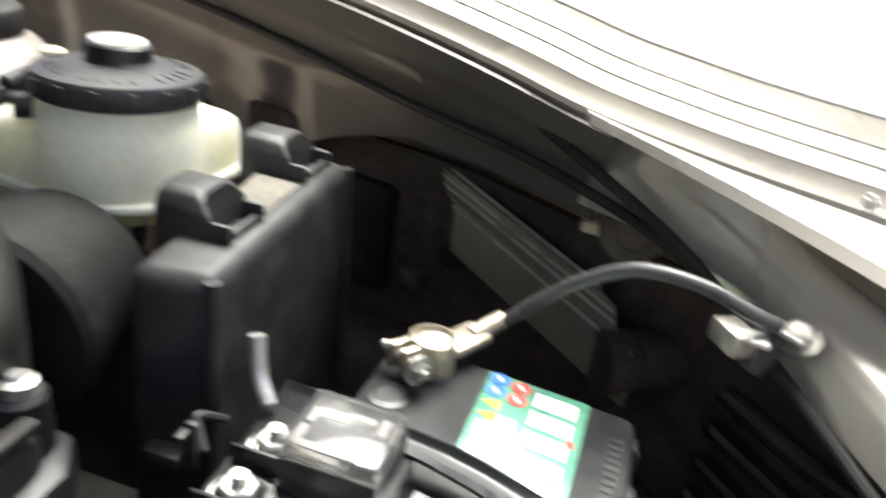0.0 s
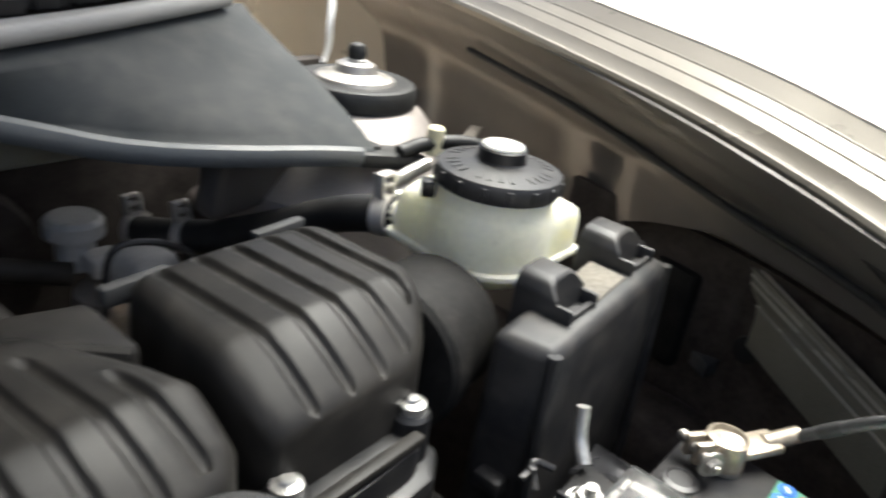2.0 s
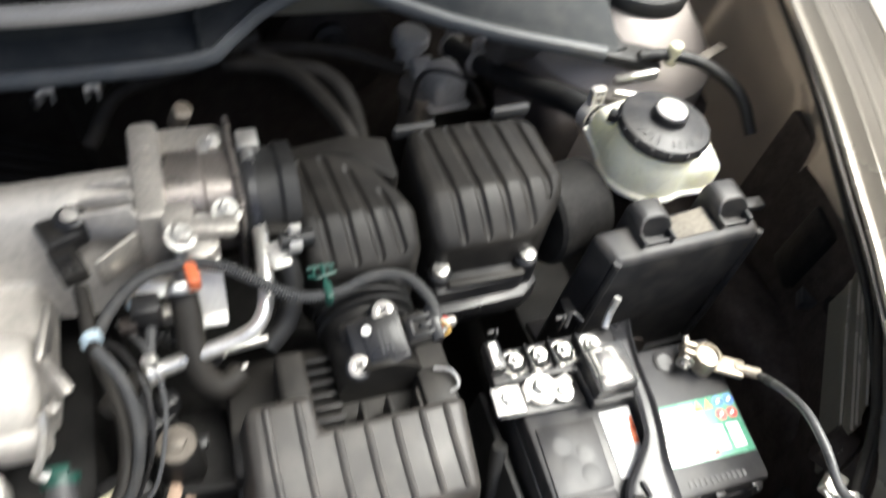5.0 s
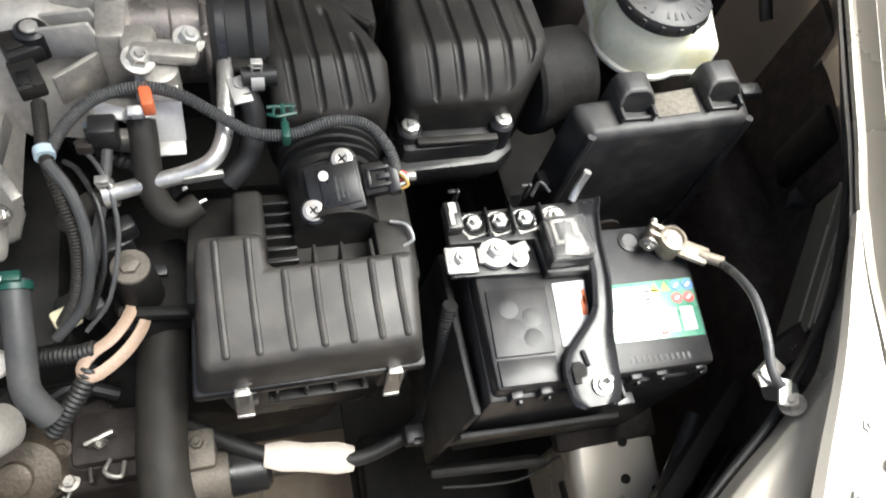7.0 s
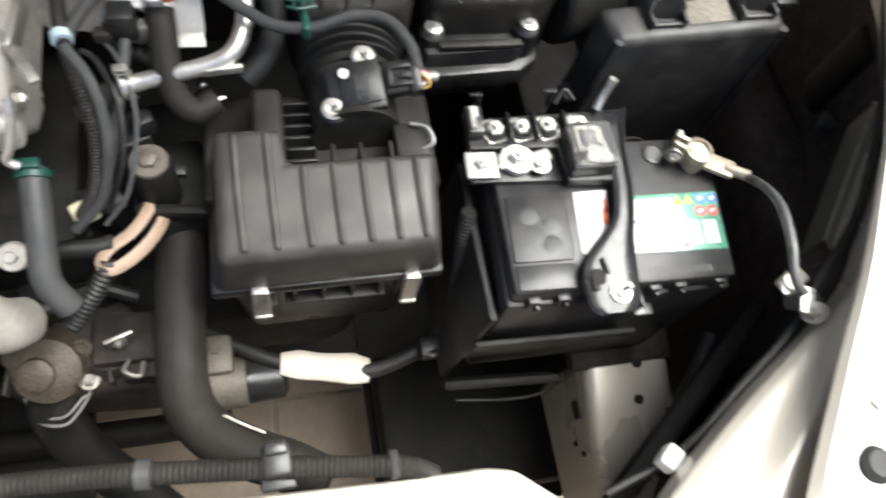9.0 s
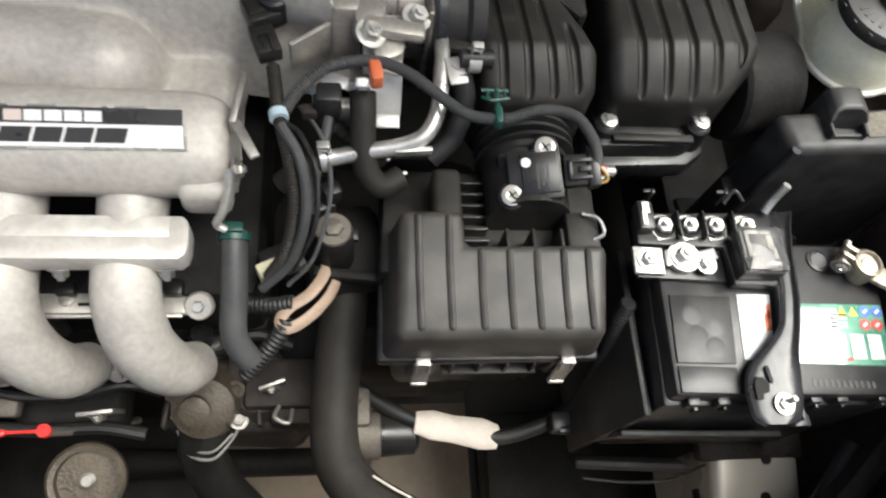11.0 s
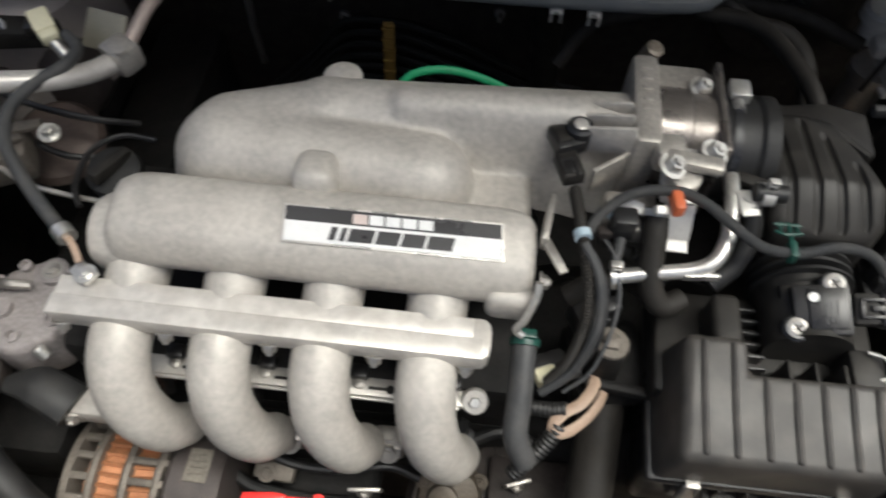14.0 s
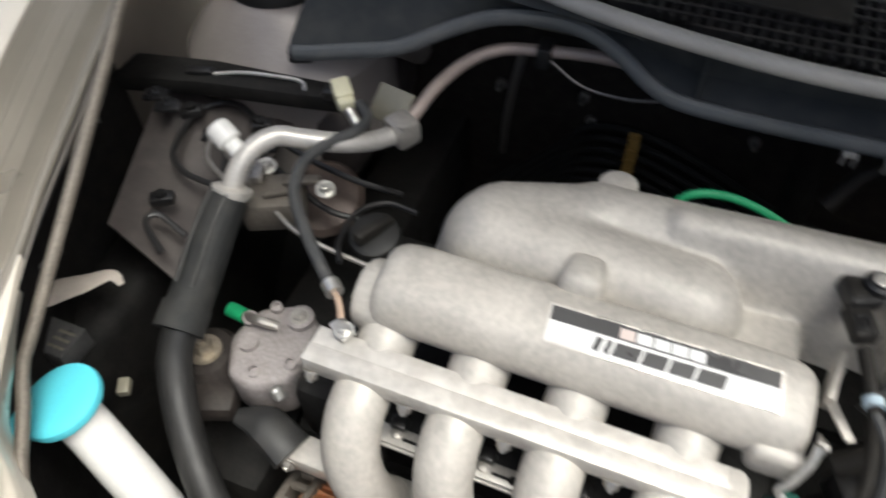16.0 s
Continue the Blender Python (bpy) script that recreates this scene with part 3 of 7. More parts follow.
# cowl: lip line, fold line and rear strip, from one side of the car to the other
LIP = [(-0.83, 0.405, 0.893), (-0.755, 0.408, 0.896), (-0.69, 0.43, 0.90), (-0.645, 0.445, 0.905), (-0.60, 0.475, 0.918), (-0.555, 0.490, 0.934), (-0.50, 0.495, 0.942), (-0.45, 0.492, 0.940), (-0.41, 0.482, 0.926),
       (-0.375, 0.468, 0.910), (-0.33, 0.458, 0.904), (-0.18, 0.460, 0.903), (-0.05, 0.468, 0.904), (-0.018, 0.485, 0.912), (0.016, 0.508, 0.925), (0.06, 0.522, 0.938), (0.10, 0.525, 0.939), (0.145, 0.520, 0.926), (0.21, 0.505, 0.907),
       (0.28, 0.48, 0.899), (0.35, 0.457, 0.895), (0.405, 0.445, 0.888)]
FOLD = [(-0.83, 0.56, 0.965), (-0.70, 0.52, 0.965), (-0.55, 0.485, 0.965), (-0.40, 0.462, 0.965), (-0.18, 0.458, 0.965), (-0.03, 0.468, 0.964), (0.06, 0.500, 0.964), (0.14, 0.522, 0.965), (0.22, 0.548, 0.966), (0.34, 0.592, 0.970), (0.405, 0.620, 0.975)]
STRIP = [(-0.74, 0.58, 0.985), (-0.60, 0.52, 0.987), (-0.45, 0.468, 0.988), (-0.30, 0.442, 0.988), (-0.18, 0.438, 0.988), (-0.06, 0.450, 0.988), (0.06, 0.494, 0.988), (0.14, 0.532, 0.988), (0.22, 0.564, 0.989), (0.30, 0.596, 0.991), (0.38, 0.628, 0.994)]


def cowl_sheet(u, v):
    x = -0.762 + u * 1.167
    a, f = lerp(LIP, x), lerp(FOLD, x)
    lift = [(0.0, 0.014, -0.010), (0.06, 0.0, -0.006), (0.12, -0.003, 0.0), (0.2, 0.001, 0.008), (0.28, 0.006, 0.010)]
    if v < 0.28:
        o = lerp(lift, v)
        return V(x, a[0] + o[0], a[1] + o[1])
    k = (v - 0.28) / 0.72
    s = lerp(STRIP, x)
    dip = 0.020 * float(np.interp(x, [-0.52, -0.42, 0.03, 0.11], [0, 1, 1, 0]))
    if k < 0.75:
        q = k / 0.75
        return V(x, a[0] + 0.006 + (f[0] - a[0] - 0.006) * q + dip * min(1.0, q * 6, (1 - q) * 8), a[1] + 0.010 + (f[1] - a[1] - 0.010) * (q ** 0.8))
    q = (k - 0.75) / 0.25
    return V(x, f[0] + (s[0] + 0.006 - f[0]) * q, f[1] + (s[1] - 0.010 - f[1]) * q)


cowl = part("cowl_panel", solid(grid(cowl_sheet, 110, 32), 0.003), COWL, body, "grey-black plastic cowl panel with a rolled lip", angle=50)
# Lip tube paler than the cowl, its caught light put into the colour.
part("rolled_lip", tube([(x, y - 0.001, z + 0.002) for x, y, z in (tuple(p) for p in spline(LIP, 3)) if -0.762 < x < 0.405], 0.0092, n=10, step=1, flat=(1.0, 0.8)), LIP_PLASTIC, cowl, "grey rolled lip, paler for the light on it")
for x in (-0.045, -0.33):
    a, f = lerp(LIP, x), lerp(FOLD, x)
    part("stiffener", box((x, a[0] + 0.010, (a[1] + f[1]) / 2 + 0.004), (0.003, 0.022, f[1] - a[1] - 0.010), 0.001), COWL, cowl)
part("cowl_end", join(box((0.425, 0.452, 0.885), (0.075, 0.035, 0.014), 0.005, (0, 8, -12)), box((0.405, 0.475, 0.892), (0.03, 0.05, 0.012), 0.005)), RUBBER, cowl, "black rubber end piece")
part("cowl_end", box((-0.752, 0.425, 0.890), (0.030, 0.04, 0.012), 0.005, (0, -8, 12)), RUBBER, cowl, "black rubber end piece")
for x in (-0.181, -0.143):
    part("cowl_clip", join(box((x, 0.457, 0.8945), (0.013, 0.010, 0.006), 0.001), box((x - 0.005, 0.451, 0.8895), (0.003, 0.004, 0.012), 0.001), box((x + 0.005, 0.451, 0.8895), (0.003, 0.004, 0.012), 0.001)), STEEL, cowl, "bright steel clip")
strip_line = [tuple(p) for p in spline(STRIP, 5)]
part("bonnet_seal", tube([(x, y - 0.002, z - 0.003) for x, y, z in strip_line], 0.0088, n=14, step=1), SEAL, body, "grey rubber bonnet seal along the cowl")


def grille():
    def floor_of(u, v):
        x = CX - 0.56 + 1.12 * u
        y0 = lerp(STRIP, x)[0] + 0.014
        y = y0 + (1.0 - y0) * v
        return V(x, y, 0.968 + 0.10 * (y - 0.43))
    g = part("air_grille", solid(grid(floor_of, 30, 8), 0.003), DARK, body, "black plastic air inlet grille under the windscreen")
    bars = []
    for i in range(100):
        x = CX - 0.58 + i * 0.0117
        y0 = lerp(STRIP, x)[0] + 0.012
        y1 = 0.98
        bars.append(box((x, (y0 + y1) / 2, 0.984 + 0.10 * ((y0 + y1) / 2 - 0.43)), (0.0032, y1 - y0, 0.010), 0, (5.7, 0, 0)))
    for j in range(44):
        y = 0.435 + 0.0135 * j
        xs = [x for x in np.arange(CX - 0.58, CX + 0.58, 0.005) if lerp(STRIP, x)[0] + 0.010 < y]
        if len(xs) > 4:
            bars.append(box(((xs[0] + xs[-1]) / 2, y, 0.9845 + 0.10 * (y - 0.43)), (xs[-1] - xs[0], 0.0036, 0.010), 0, (5.7, 0, 0)))
    tagged(part("lattice", join(*bars), PLASTIC_B, g), kind="stuff")
    part("blank_panel", box((-0.30, 0.56, 1.005), (0.16, 0.12, 0.006), 0.002, (5.7, 0, -3)), PLASTIC, g)


grille()
part("windscreen", box((CX, 1.25, 1.30), (1.34, 0.90, 0.006), 0.001, (38, 0, 0)), GLASS, body)
part("cabin", box((CX, 2.1, 0.62), (1.56, 1.9, 0.72), 0.06, seg=3), PAINT, body, "beige cabin sides")
part("roof", box((CX, 2.2, 1.22), (1.34, 1.5, 0.52), 0.12, seg=4), GLASS, body, "glazed cabin upper")
part("roof_skin", box((CX, 2.2, 1.49), (1.24, 1.36, 0.03), 0.012, seg=3), PAINT, body, "beige roof")

# the closed front of the car, below and ahead of the bay: unseen, added to block bounce light
part("bumper_light_block", prism([(-1.02, -0.52), (-0.95, -0.60), (-0.60, -0.66), (CX, -0.68), (0.24, -0.66), (0.59, -0.60), (0.66, -0.52), (0.66, -0.46), (0.55, -0.52), (CX, -0.58), (-0.91, -0.52), (-1.02, -0.46)], 0.26, 0.84, 0.02, seg=2), PAINT, body, "unseen beige front bumper, added to block low light")

# a raised bonnet that shades the bay, open on its stay
bonnet = thing("bonnet", (CX, 0.72, 1.10), "raised beige bonnet over the engine bay", "bonnet")
part("skin", box((CX, 0.434, 1.511), (1.30, 0.02, 0.98), 0.008, (35, 0, 0)), PAINT_SHADE, bonnet)

# ---------------------------------------------------------------- engine and intake
engine = thing("engine", (-0.40, 0.15, 0.35), "dark car engine with a cast aluminium intake on top", "engine")
part("block", box((-0.40, 0.235, 0.50), (0.46, 0.29, 0.36), 0.02), DARK, engine, "dark engine block")
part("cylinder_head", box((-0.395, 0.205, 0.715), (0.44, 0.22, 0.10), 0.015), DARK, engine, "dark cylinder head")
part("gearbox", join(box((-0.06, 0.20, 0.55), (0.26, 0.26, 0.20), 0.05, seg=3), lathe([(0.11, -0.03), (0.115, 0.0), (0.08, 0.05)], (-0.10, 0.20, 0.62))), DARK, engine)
fuel_rail = part("fuel_rail", join(box((-0.395, 0.092, 0.757), (0.315, 0.020, 0.008), 0.003), box((-0.395, 0.080, 0.7595), (0.315, 0.003, 0.004), 0.001)), ALLOY, engine, "aluminium fuel rail with keyhole slots")
part("rail_eye", join(lathe([(0.012, -0.006), (0.012, 0.001), (0.0105, 0.003), (0.007, 0.003)], (-0.224, 0.087, 0.764), (0, -0.5, 0.86)), box((-0.240, 0.089, 0.759), (0.03, 0.016, 0.008), 0.003)), ALLOY, fuel_rail)
part("bolt", hexbolt((-0.224, 0.0855, 0.767), (0, -0.5, 0.86), 0.0052, 0.005, False), STEEL, fuel_rail)
for x in (-0.545, -0.482, -0.462, -0.396, -0.376, -0.310, -0.290):
    part("slot", join(box((x, 0.090, 0.7606), (0.022, 0.003, 0.0014), 0), lathe([(0.0042, 0), (0.0042, 0.0014)], (x + 0.009, 0.090, 0.7602), n=14)), DARK, fuel_rail)
for x in (-0.500, -0.416, -0.330):
    part("rail_screw", join(lathe([(0.0062, 0), (0.0062, 0.003), (0.004, 0.004)], (x, 0.094, 0.761)), lathe([(0.0025, 0.003), (0.0025, 0.005)], (x, 0.094, 0.761), n=10)), STEEL_DULL, fuel_rail)
for x in (-0.53, -0.445, -0.36, -0.275):
    part("injector", join(lathe([(0.009, 0), (0.009, 0.02), (0.006, 0.022), (0.006, 0.045)], (x + 0.012, 0.094, 0.752), (0, -0.2, -1)), box((x + 0.030, 0.102, 0.766), (0.016, 0.014, 0.012), 0.003)), PLASTIC_B, fuel_rail)

intake = thing("intake_manifold", (-0.37, 0.18, 0.75), "cast aluminium intake manifold with four curved runners", "engine intake")


def plenum():
    sec = [(0.165, 0.812), (0.150, 0.836), (0.140, 0.855), (0.136, 0.870), (0.1385, 0.885), (0.144, 0.895), (0.1505, 0.9008), (0.166, 0.905), (0.181, 0.9086), (0.196, 0.9075), (0.206, 0.899), (0.212, 0.882), (0.213, 0.83), (0.20, 0.80)]
    cy, cz = 0.165, 0.855
    rows = [(-0.540, 0.62), (-0.5385, 0.80), (-0.534, 0.90), (-0.526, 0.965), (-0.514, 0.995), (-0.50, 1.0), (-0.40, 1.0), (-0.30, 1.0), (-0.235, 1.0), (-0.215, 0.995), (-0.203, 0.965), (-0.195, 0.90), (-0.1905, 0.80), (-0.189, 0.62)]
    bm = ring_loft(bmesh.new(), [[V(x, cy + (y - cy) * k, cz + (z - cz) * k) for y, z in sec] for x, k in rows])
    ear = box((-0.207, 0.146, 0.862), (0.038, 0.034, 0.034), 0.008, seg=3)
    return join(bm, ear)


plen = part("plenum", plenum(), CAST, intake, "matt cast aluminium plenum", angle=55)
part("end_cap", lathe([(0.033, 0.012), (0.033, -0.012), (0.030, -0.017), (0.02, -0.018)], (-0.540, 0.170, 0.856), (1, 0, 0)), CAST, plen)


def upper_chamber():
    """Blended humps of the casting: a dome, a swelling behind it, the duct to the throttle and a low shelf."""
    caps = [((-0.470, 0.258), (-0.290, 0.250), 0.046, 0.043, 0.866, 0.866), ((-0.462, 0.272), (-0.385, 0.300), 0.049, 0.043, 0.862, 0.868), ((-0.385, 0.304), (-0.10, 0.317), 0.034, 0.033, 0.879, 0.884),
            ((-0.310, 0.302), (-0.165, 0.306), 0.018, 0.020, 0.903, 0.904)]

    def top(x, y):
        s = 0.0
        for (x0, y0), (x1, y1), r0, r1, z0, z1 in caps:
            dx, dy = x1 - x0, y1 - y0
            t = min(1.0, max(0.0, ((x - x0) * dx + (y - y0) * dy) / (dx * dx + dy * dy)))
            q = math.hypot(x - x0 - t * dx, y - y0 - t * dy)
            r, z = r0 + (r1 - r0) * t, z0 + (z1 - z0) * t
            h = z + math.sqrt(max(r * r - q * q, 0.0)) if q < r * 0.97 else z + r * 0.243 - (q - r * 0.97) * 4.0
            s += math.exp(max(-60.0, (h - 0.90) / 0.003))
        e = max(abs(x + 0.245) - 0.052, abs(y - 0.245) - 0.044)
        h = 0.862 - 0.10 * max(0.0, y - 0.25) - max(0.0, e + 0.008) ** 2 * 160 - max(0.0, e) * 3.0
        s += math.exp(max(-60.0, (h - 0.90) / 0.003))
        return max(0.80, 0.90 + 0.003 * math.log(s))
    nx, ny = 150, 62

    def f(u, v):
        x, y = -0.525 + 0.42 * u, 0.196 + 0.166 * v
        return V(x, y, top(x, y))
    bm = grid(f, nx, ny)
    bmesh.ops.delete(bm, geom=[v for v in bm.verts if v.co.z < 0.812], context="VERTS")
    return solid(bm, 0.004)


part("upper_chamber", upper_chamber(), CAST, intake, "matt cast aluminium upper chamber", angle=60)
part("boss", join(box((-0.377, 0.218, 0.896), (0.040, 0.046, 0.040), 0.011, (-14, 0, 0), (0.85, 0.9), 3)), CAST, plen)
part("boss", join(lathe([(0.018, -0.01), (0.018, 0.016), (0.009, 0.021)], (-0.375, 0.334, 0.884)), box((-0.375, 0.328, 0.882), (0.06, 0.02, 0.016), 0.006)), CAST, plen)
for k, x in enumerate((-0.20, -0.178, -0.156)):
    part("web", box((-0.135, 0.275 + 0.018 * k, 0.915 - 0.004 * k), (0.05, 0.004, 0.030), 0.0015, (0, -20, -14)), CAST, plen)

# joint flange between the upper and the lower runners
flange = part("flange", join(box((-0.4025, 0.1152, 0.845), (0.352, 0.0180, 0.022), 0.0014, seg=2), box((-0.4015, 0.0970, 0.847), (0.354, 0.0180, 0.022), 0.0014, seg=2), prism([(-0.232, 0.0885), (-0.224, 0.0885), (-0.2195, 0.0925), (-0.2180, 0.099), (-0.2180, 0.113), (-0.2195, 0.1195), (-0.224, 0.1235), (-0.232, 0.1235)], 0.8355, 0.8572, 0.001)), FLANGE, intake, "pale aluminium joint flange")
part("cut_edge", box((-0.402, 0.1061, 0.8545), (0.350, 0.0012, 0.003), 0), CAST, flange)
for x in (-0.572, -0.485, -0.398, -0.311, -0.236):
    part("bolt", hexbolt((x, 0.0915, 0.836), (0, -0.75, -0.65), 0.0062, 0.008), STEEL_DULL, flange)
RUN = (-0.527, -0.442, -0.357, -0.268)
for x in RUN:
    part("runner", tube([(x + 0.004, 0.162, 0.845), (x + 0.003, 0.142, 0.838), (x + 0.002, 0.118, 0.8275), (x + 0.001, 0.096, 0.8255), (x + 0.001, 0.072, 0.815), (x + 0.005, 0.052, 0.792), (x + 0.014, 0.042, 0.762), (x + 0.026, 0.042, 0.733), (x + 0.036, 0.054, 0.708)],
                        [0.0275, 0.027, 0.0265, 0.0262, 0.0262, 0.0260, 0.0250, 0.0230, 0.0200], n=26, step=6, flat=(1.0, 0.97)), CAST, intake, "curved cast aluminium runner", angle=60)
for a, b in zip(RUN, RUN[1:]):
    part("web", box(((a + b) / 2 + 0.002, 0.098, 0.832), (0.040, 0.012, 0.012), 0.005, seg=3), CAST_DARK, intake)
part("mount_foot", box((-0.573, 0.058, 0.722), (0.05, 0.03, 0.026), 0.006), CAST, intake)
part("bolt", hexbolt((-0.592, 0.043, 0.725), (0, -1, 0), 0.007, 0.006), STEEL_DULL, intake)


# sticker: silver edge, dark band and white band, with plain shapes for the maker's marks
def sticker():
    a, b, c = V(-0.3915, 0.1795, 0.9088), V(-0.2195, 0.1812, 0.9088), V(-0.3890, 0.1515, 0.9020)
    ex, ey = (b - a), (c - a)
    nrm = ex.cross(ey).normalized()
    nrm = nrm if nrm.z > 0 else -nrm

    def quad(u0, v0, u1, v1, h, skew=0.0):
        bm = bmesh.new()
        base = [a + ex * (u + skew * (0.5 if v == v1 else -0.5) * 0.02) + ey * v + nrm * h for u, v in ((u0, v0), (u1, v0), (u1, v1), (u0, v1))]
        lo = [bm.verts.new(p) for p in base]
        hi = [bm.verts.new(p + nrm * 0.0004) for p in base]
        bm.faces.new(hi)
        bm.faces.new(list(reversed(lo)))
        for i in range(4):
            bm.faces.new((lo[i], lo[(i + 1) % 4], hi[(i + 1) % 4], hi[i]))
        return bm
    st = part("sticker", quad(-0.012, -0.06, 1.012, 1.06, 0.0008), LABEL_S, plen, "black and white sticker with a silver edge")
    part("band", quad(0, 0, 1, 0.42, 0.0014), LABEL_K, st)
    part("band", quad(0, 0.42, 1, 1.0, 0.0014), LABEL_W, st)
    for i in range(5):
        part("mark", quad(0.315 + 0.076 * i, 0.09, 0.382 + 0.076 * i, 0.37, 0.0020), INK_PINK if i == 0 else LABEL_W, st)
    for u, w in ((0.212, 0.030), (0.262, 0.024), (0.300, 0.115), (0.428, 0.105), (0.545, 0.105), (0.662, 0.118)):
        part("mark", quad(u, 0.52, u + w, 0.90, 0.002, -0.8), LABEL_K, st)


sticker()

# throttle body
throttle = thing("throttle_body", (-0.08, 0.32, 0.83), "cast aluminium throttle body on the intake", "throttle body")
part("flange", box((-0.104, 0.316, 0.882), (0.024, 0.104, 0.096), 0.006), CAST_GREY, throttle, "cast flange with raised digits worn away")
for k in range(5):
    part("raised_mark", box((-0.104, 0.350 - 0.012 * k, 0.9306), (0.009, 0.006, 0.002), 0.0005), CAST_GREY, throttle)
part("bore", lathe([(0.045, 0), (0.045, 0.030), (0.042, 0.032), (0.042, 0.058), (0.02, 0.059)], (-0.094, 0.316, 0.880), (1, 0, 0)), BORE, throttle, "oil-darkened throttle bore housing")
part("rim_plate", box((-0.038, 0.318, 0.880), (0.006, 0.104, 0.094), 0.02, seg=3), BORE, throttle)
part("corner_plate", prism([(-0.094, 0.336), (-0.046, 0.336), (-0.036, 0.346), (-0.036, 0.362), (-0.048, 0.374), (-0.094, 0.374)], 0.902, 0.914, 0.004), CAST_GREY, throttle)
part("motor_housing", join(box((-0.086, 0.266, 0.916), (0.026, 0.026, 0.026), 0.006), box((-0.068, 0.252, 0.924), (0.050, 0.016, 0.012), 0.005, (0, 0, -8)), lathe([(0.014, 0), (0.014, 0.026), (0.01, 0.028)], (-0.073, 0.245, 0.89))), CAST_GREY, throttle)
for at in ((-0.050, 0.266, 0.922), (-0.086, 0.246, 0.924), (-0.052, 0.346, 0.914)):
    part("bolt", hexbolt(at, (0.3, -0.2, 1), 0.008, 0.009), STEEL, throttle)
part("bracket_plate", join(box((-0.076, 0.250, 0.908), (0.030, 0.050, 0.003), 0.001, (16, 0, 0)), box((-0.073, 0.221, 0.890), (0.026, 0.040, 0.003), 0.001, (52, 0, 0)), box((-0.073, 0.204, 0.872), (0.024, 0.012, 0.003), 0.001, (20, 0, 0))), ZINC, throttle, "bent zinc bracket plate")
part("web", box((-0.125, 0.262, 0.895), (0.055, 0.004, 0.03), 0.001, (0, 0, 38)), CAST_GREY, throttle)
part("valve", join(box((-0.108, 0.235, 0.862), (0.045, 0.035, 0.03), 0.004), box((-0.106, 0.222, 0.868), (0.036, 0.02, 0.018), 0.003)), CAST_GREY, throttle)

# pressure sensor on the intake
sensor = thing("pressure_sensor", (-0.165, 0.265, 0.89), "small black pressure sensor screwed to the intake", "sensor")
part("housing", join(box((-0.170, 0.279, 0.906), (0.026, 0.028, 0.016), 0.003, (0, 0, 24)), lathe([(0.0115, -0.012), (0.0115, 0.010), (0.009, 0.012)], (-0.160, 0.283, 0.910))), PLASTIC_B, sensor)
part("face", box((-0.174, 0.277, 0.9148), (0.013, 0.017, 0.002), 0.0006, (0, 0, 24)), PLASTIC, sensor)
part("plug", box((-0.166, 0.254, 0.900), (0.019, 0.030, 0.014), 0.002, (0, 0, 20)), PLASTIC, sensor)
part("latch", join(box((-0.168, 0.255, 0.908), (0.011, 0.003, 0.003), 0.0006, (0, 0, 20)), box((-0.171, 0.248, 0.908), (0.002, 0.015, 0.003), 0.0006, (0, 0, 20)), box((-0.161, 0.247, 0.908), (0.002, 0.015, 0.003), 0.0006, (0, 0, 20)), box((-0.165, 0.247, 0.9075), (0.005, 0.010, 0.002), 0.0006, (0, 0, 20))), PLASTIC_B, sensor)
part("screw", lathe([(0.0062, 0), (0.0062, 0.002), (0.0035, 0.0032)], (-0.160, 0.283, 0.9215)), ALLOY, sensor)

green_line = thing("vacuum_hose", (-0.36, 0.37, 0.87), "bright green rubber vacuum hose behind the intake", "hose")
part("hose", tube([(-0.326, 0.338, 0.886), (-0.310, 0.348, 0.898), (-0.280, 0.356, 0.898), (-0.245, 0.358, 0.888), (-0.210, 0.354, 0.872), (-0.185, 0.346, 0.855)], 0.0040, n=10), GREEN, green_line)
part("nipple", tube([(-0.332, 0.332, 0.876), (-0.326, 0.339, 0.887)], 0.003, n=8), STEEL, green_line)

# ---------------------------------------------------------------- air cleaner
airbox = thing("air_cleaner", (0.02, 0.09, 0.55), "ribbed black plastic air cleaner box with metal clips", "air cleaner")
LID = [(-0.064, 0.034), (0.100, 0.034), (0.106, 0.107), (-0.010, 0.105), (-0.010, 0.133), (-0.061, 0.133)]


def lid():
    bm = bmesh.new()
    cx, cy = 0.02, 0.08
    lo = [bm.verts.new((x + (0.011 if x > 0.02 else -0.010 if x < -0.03 else 0.0), y + (0.0 if y < 0.06 else 0.01), 0.775)) for x, y in LID]
    hi = [bm.verts.new((x, y, 0.835 + 0.22 * (y - 0.034))) for x, y in LID]
    bm.faces.new(hi)
    bm.faces.new(list(reversed(lo)))
    for i in range(6):
        bm.faces.new((lo[i], lo[(i + 1) % 6], hi[(i + 1) % 6], hi[i]))
    bmesh.ops.recalc_face_normals(bm, faces=bm.faces)
    bmesh.ops.bevel(bm, geom=list(bm.edges), offset=0.008, segments=4, affect="EDGES", profile=0.5)
    return bm


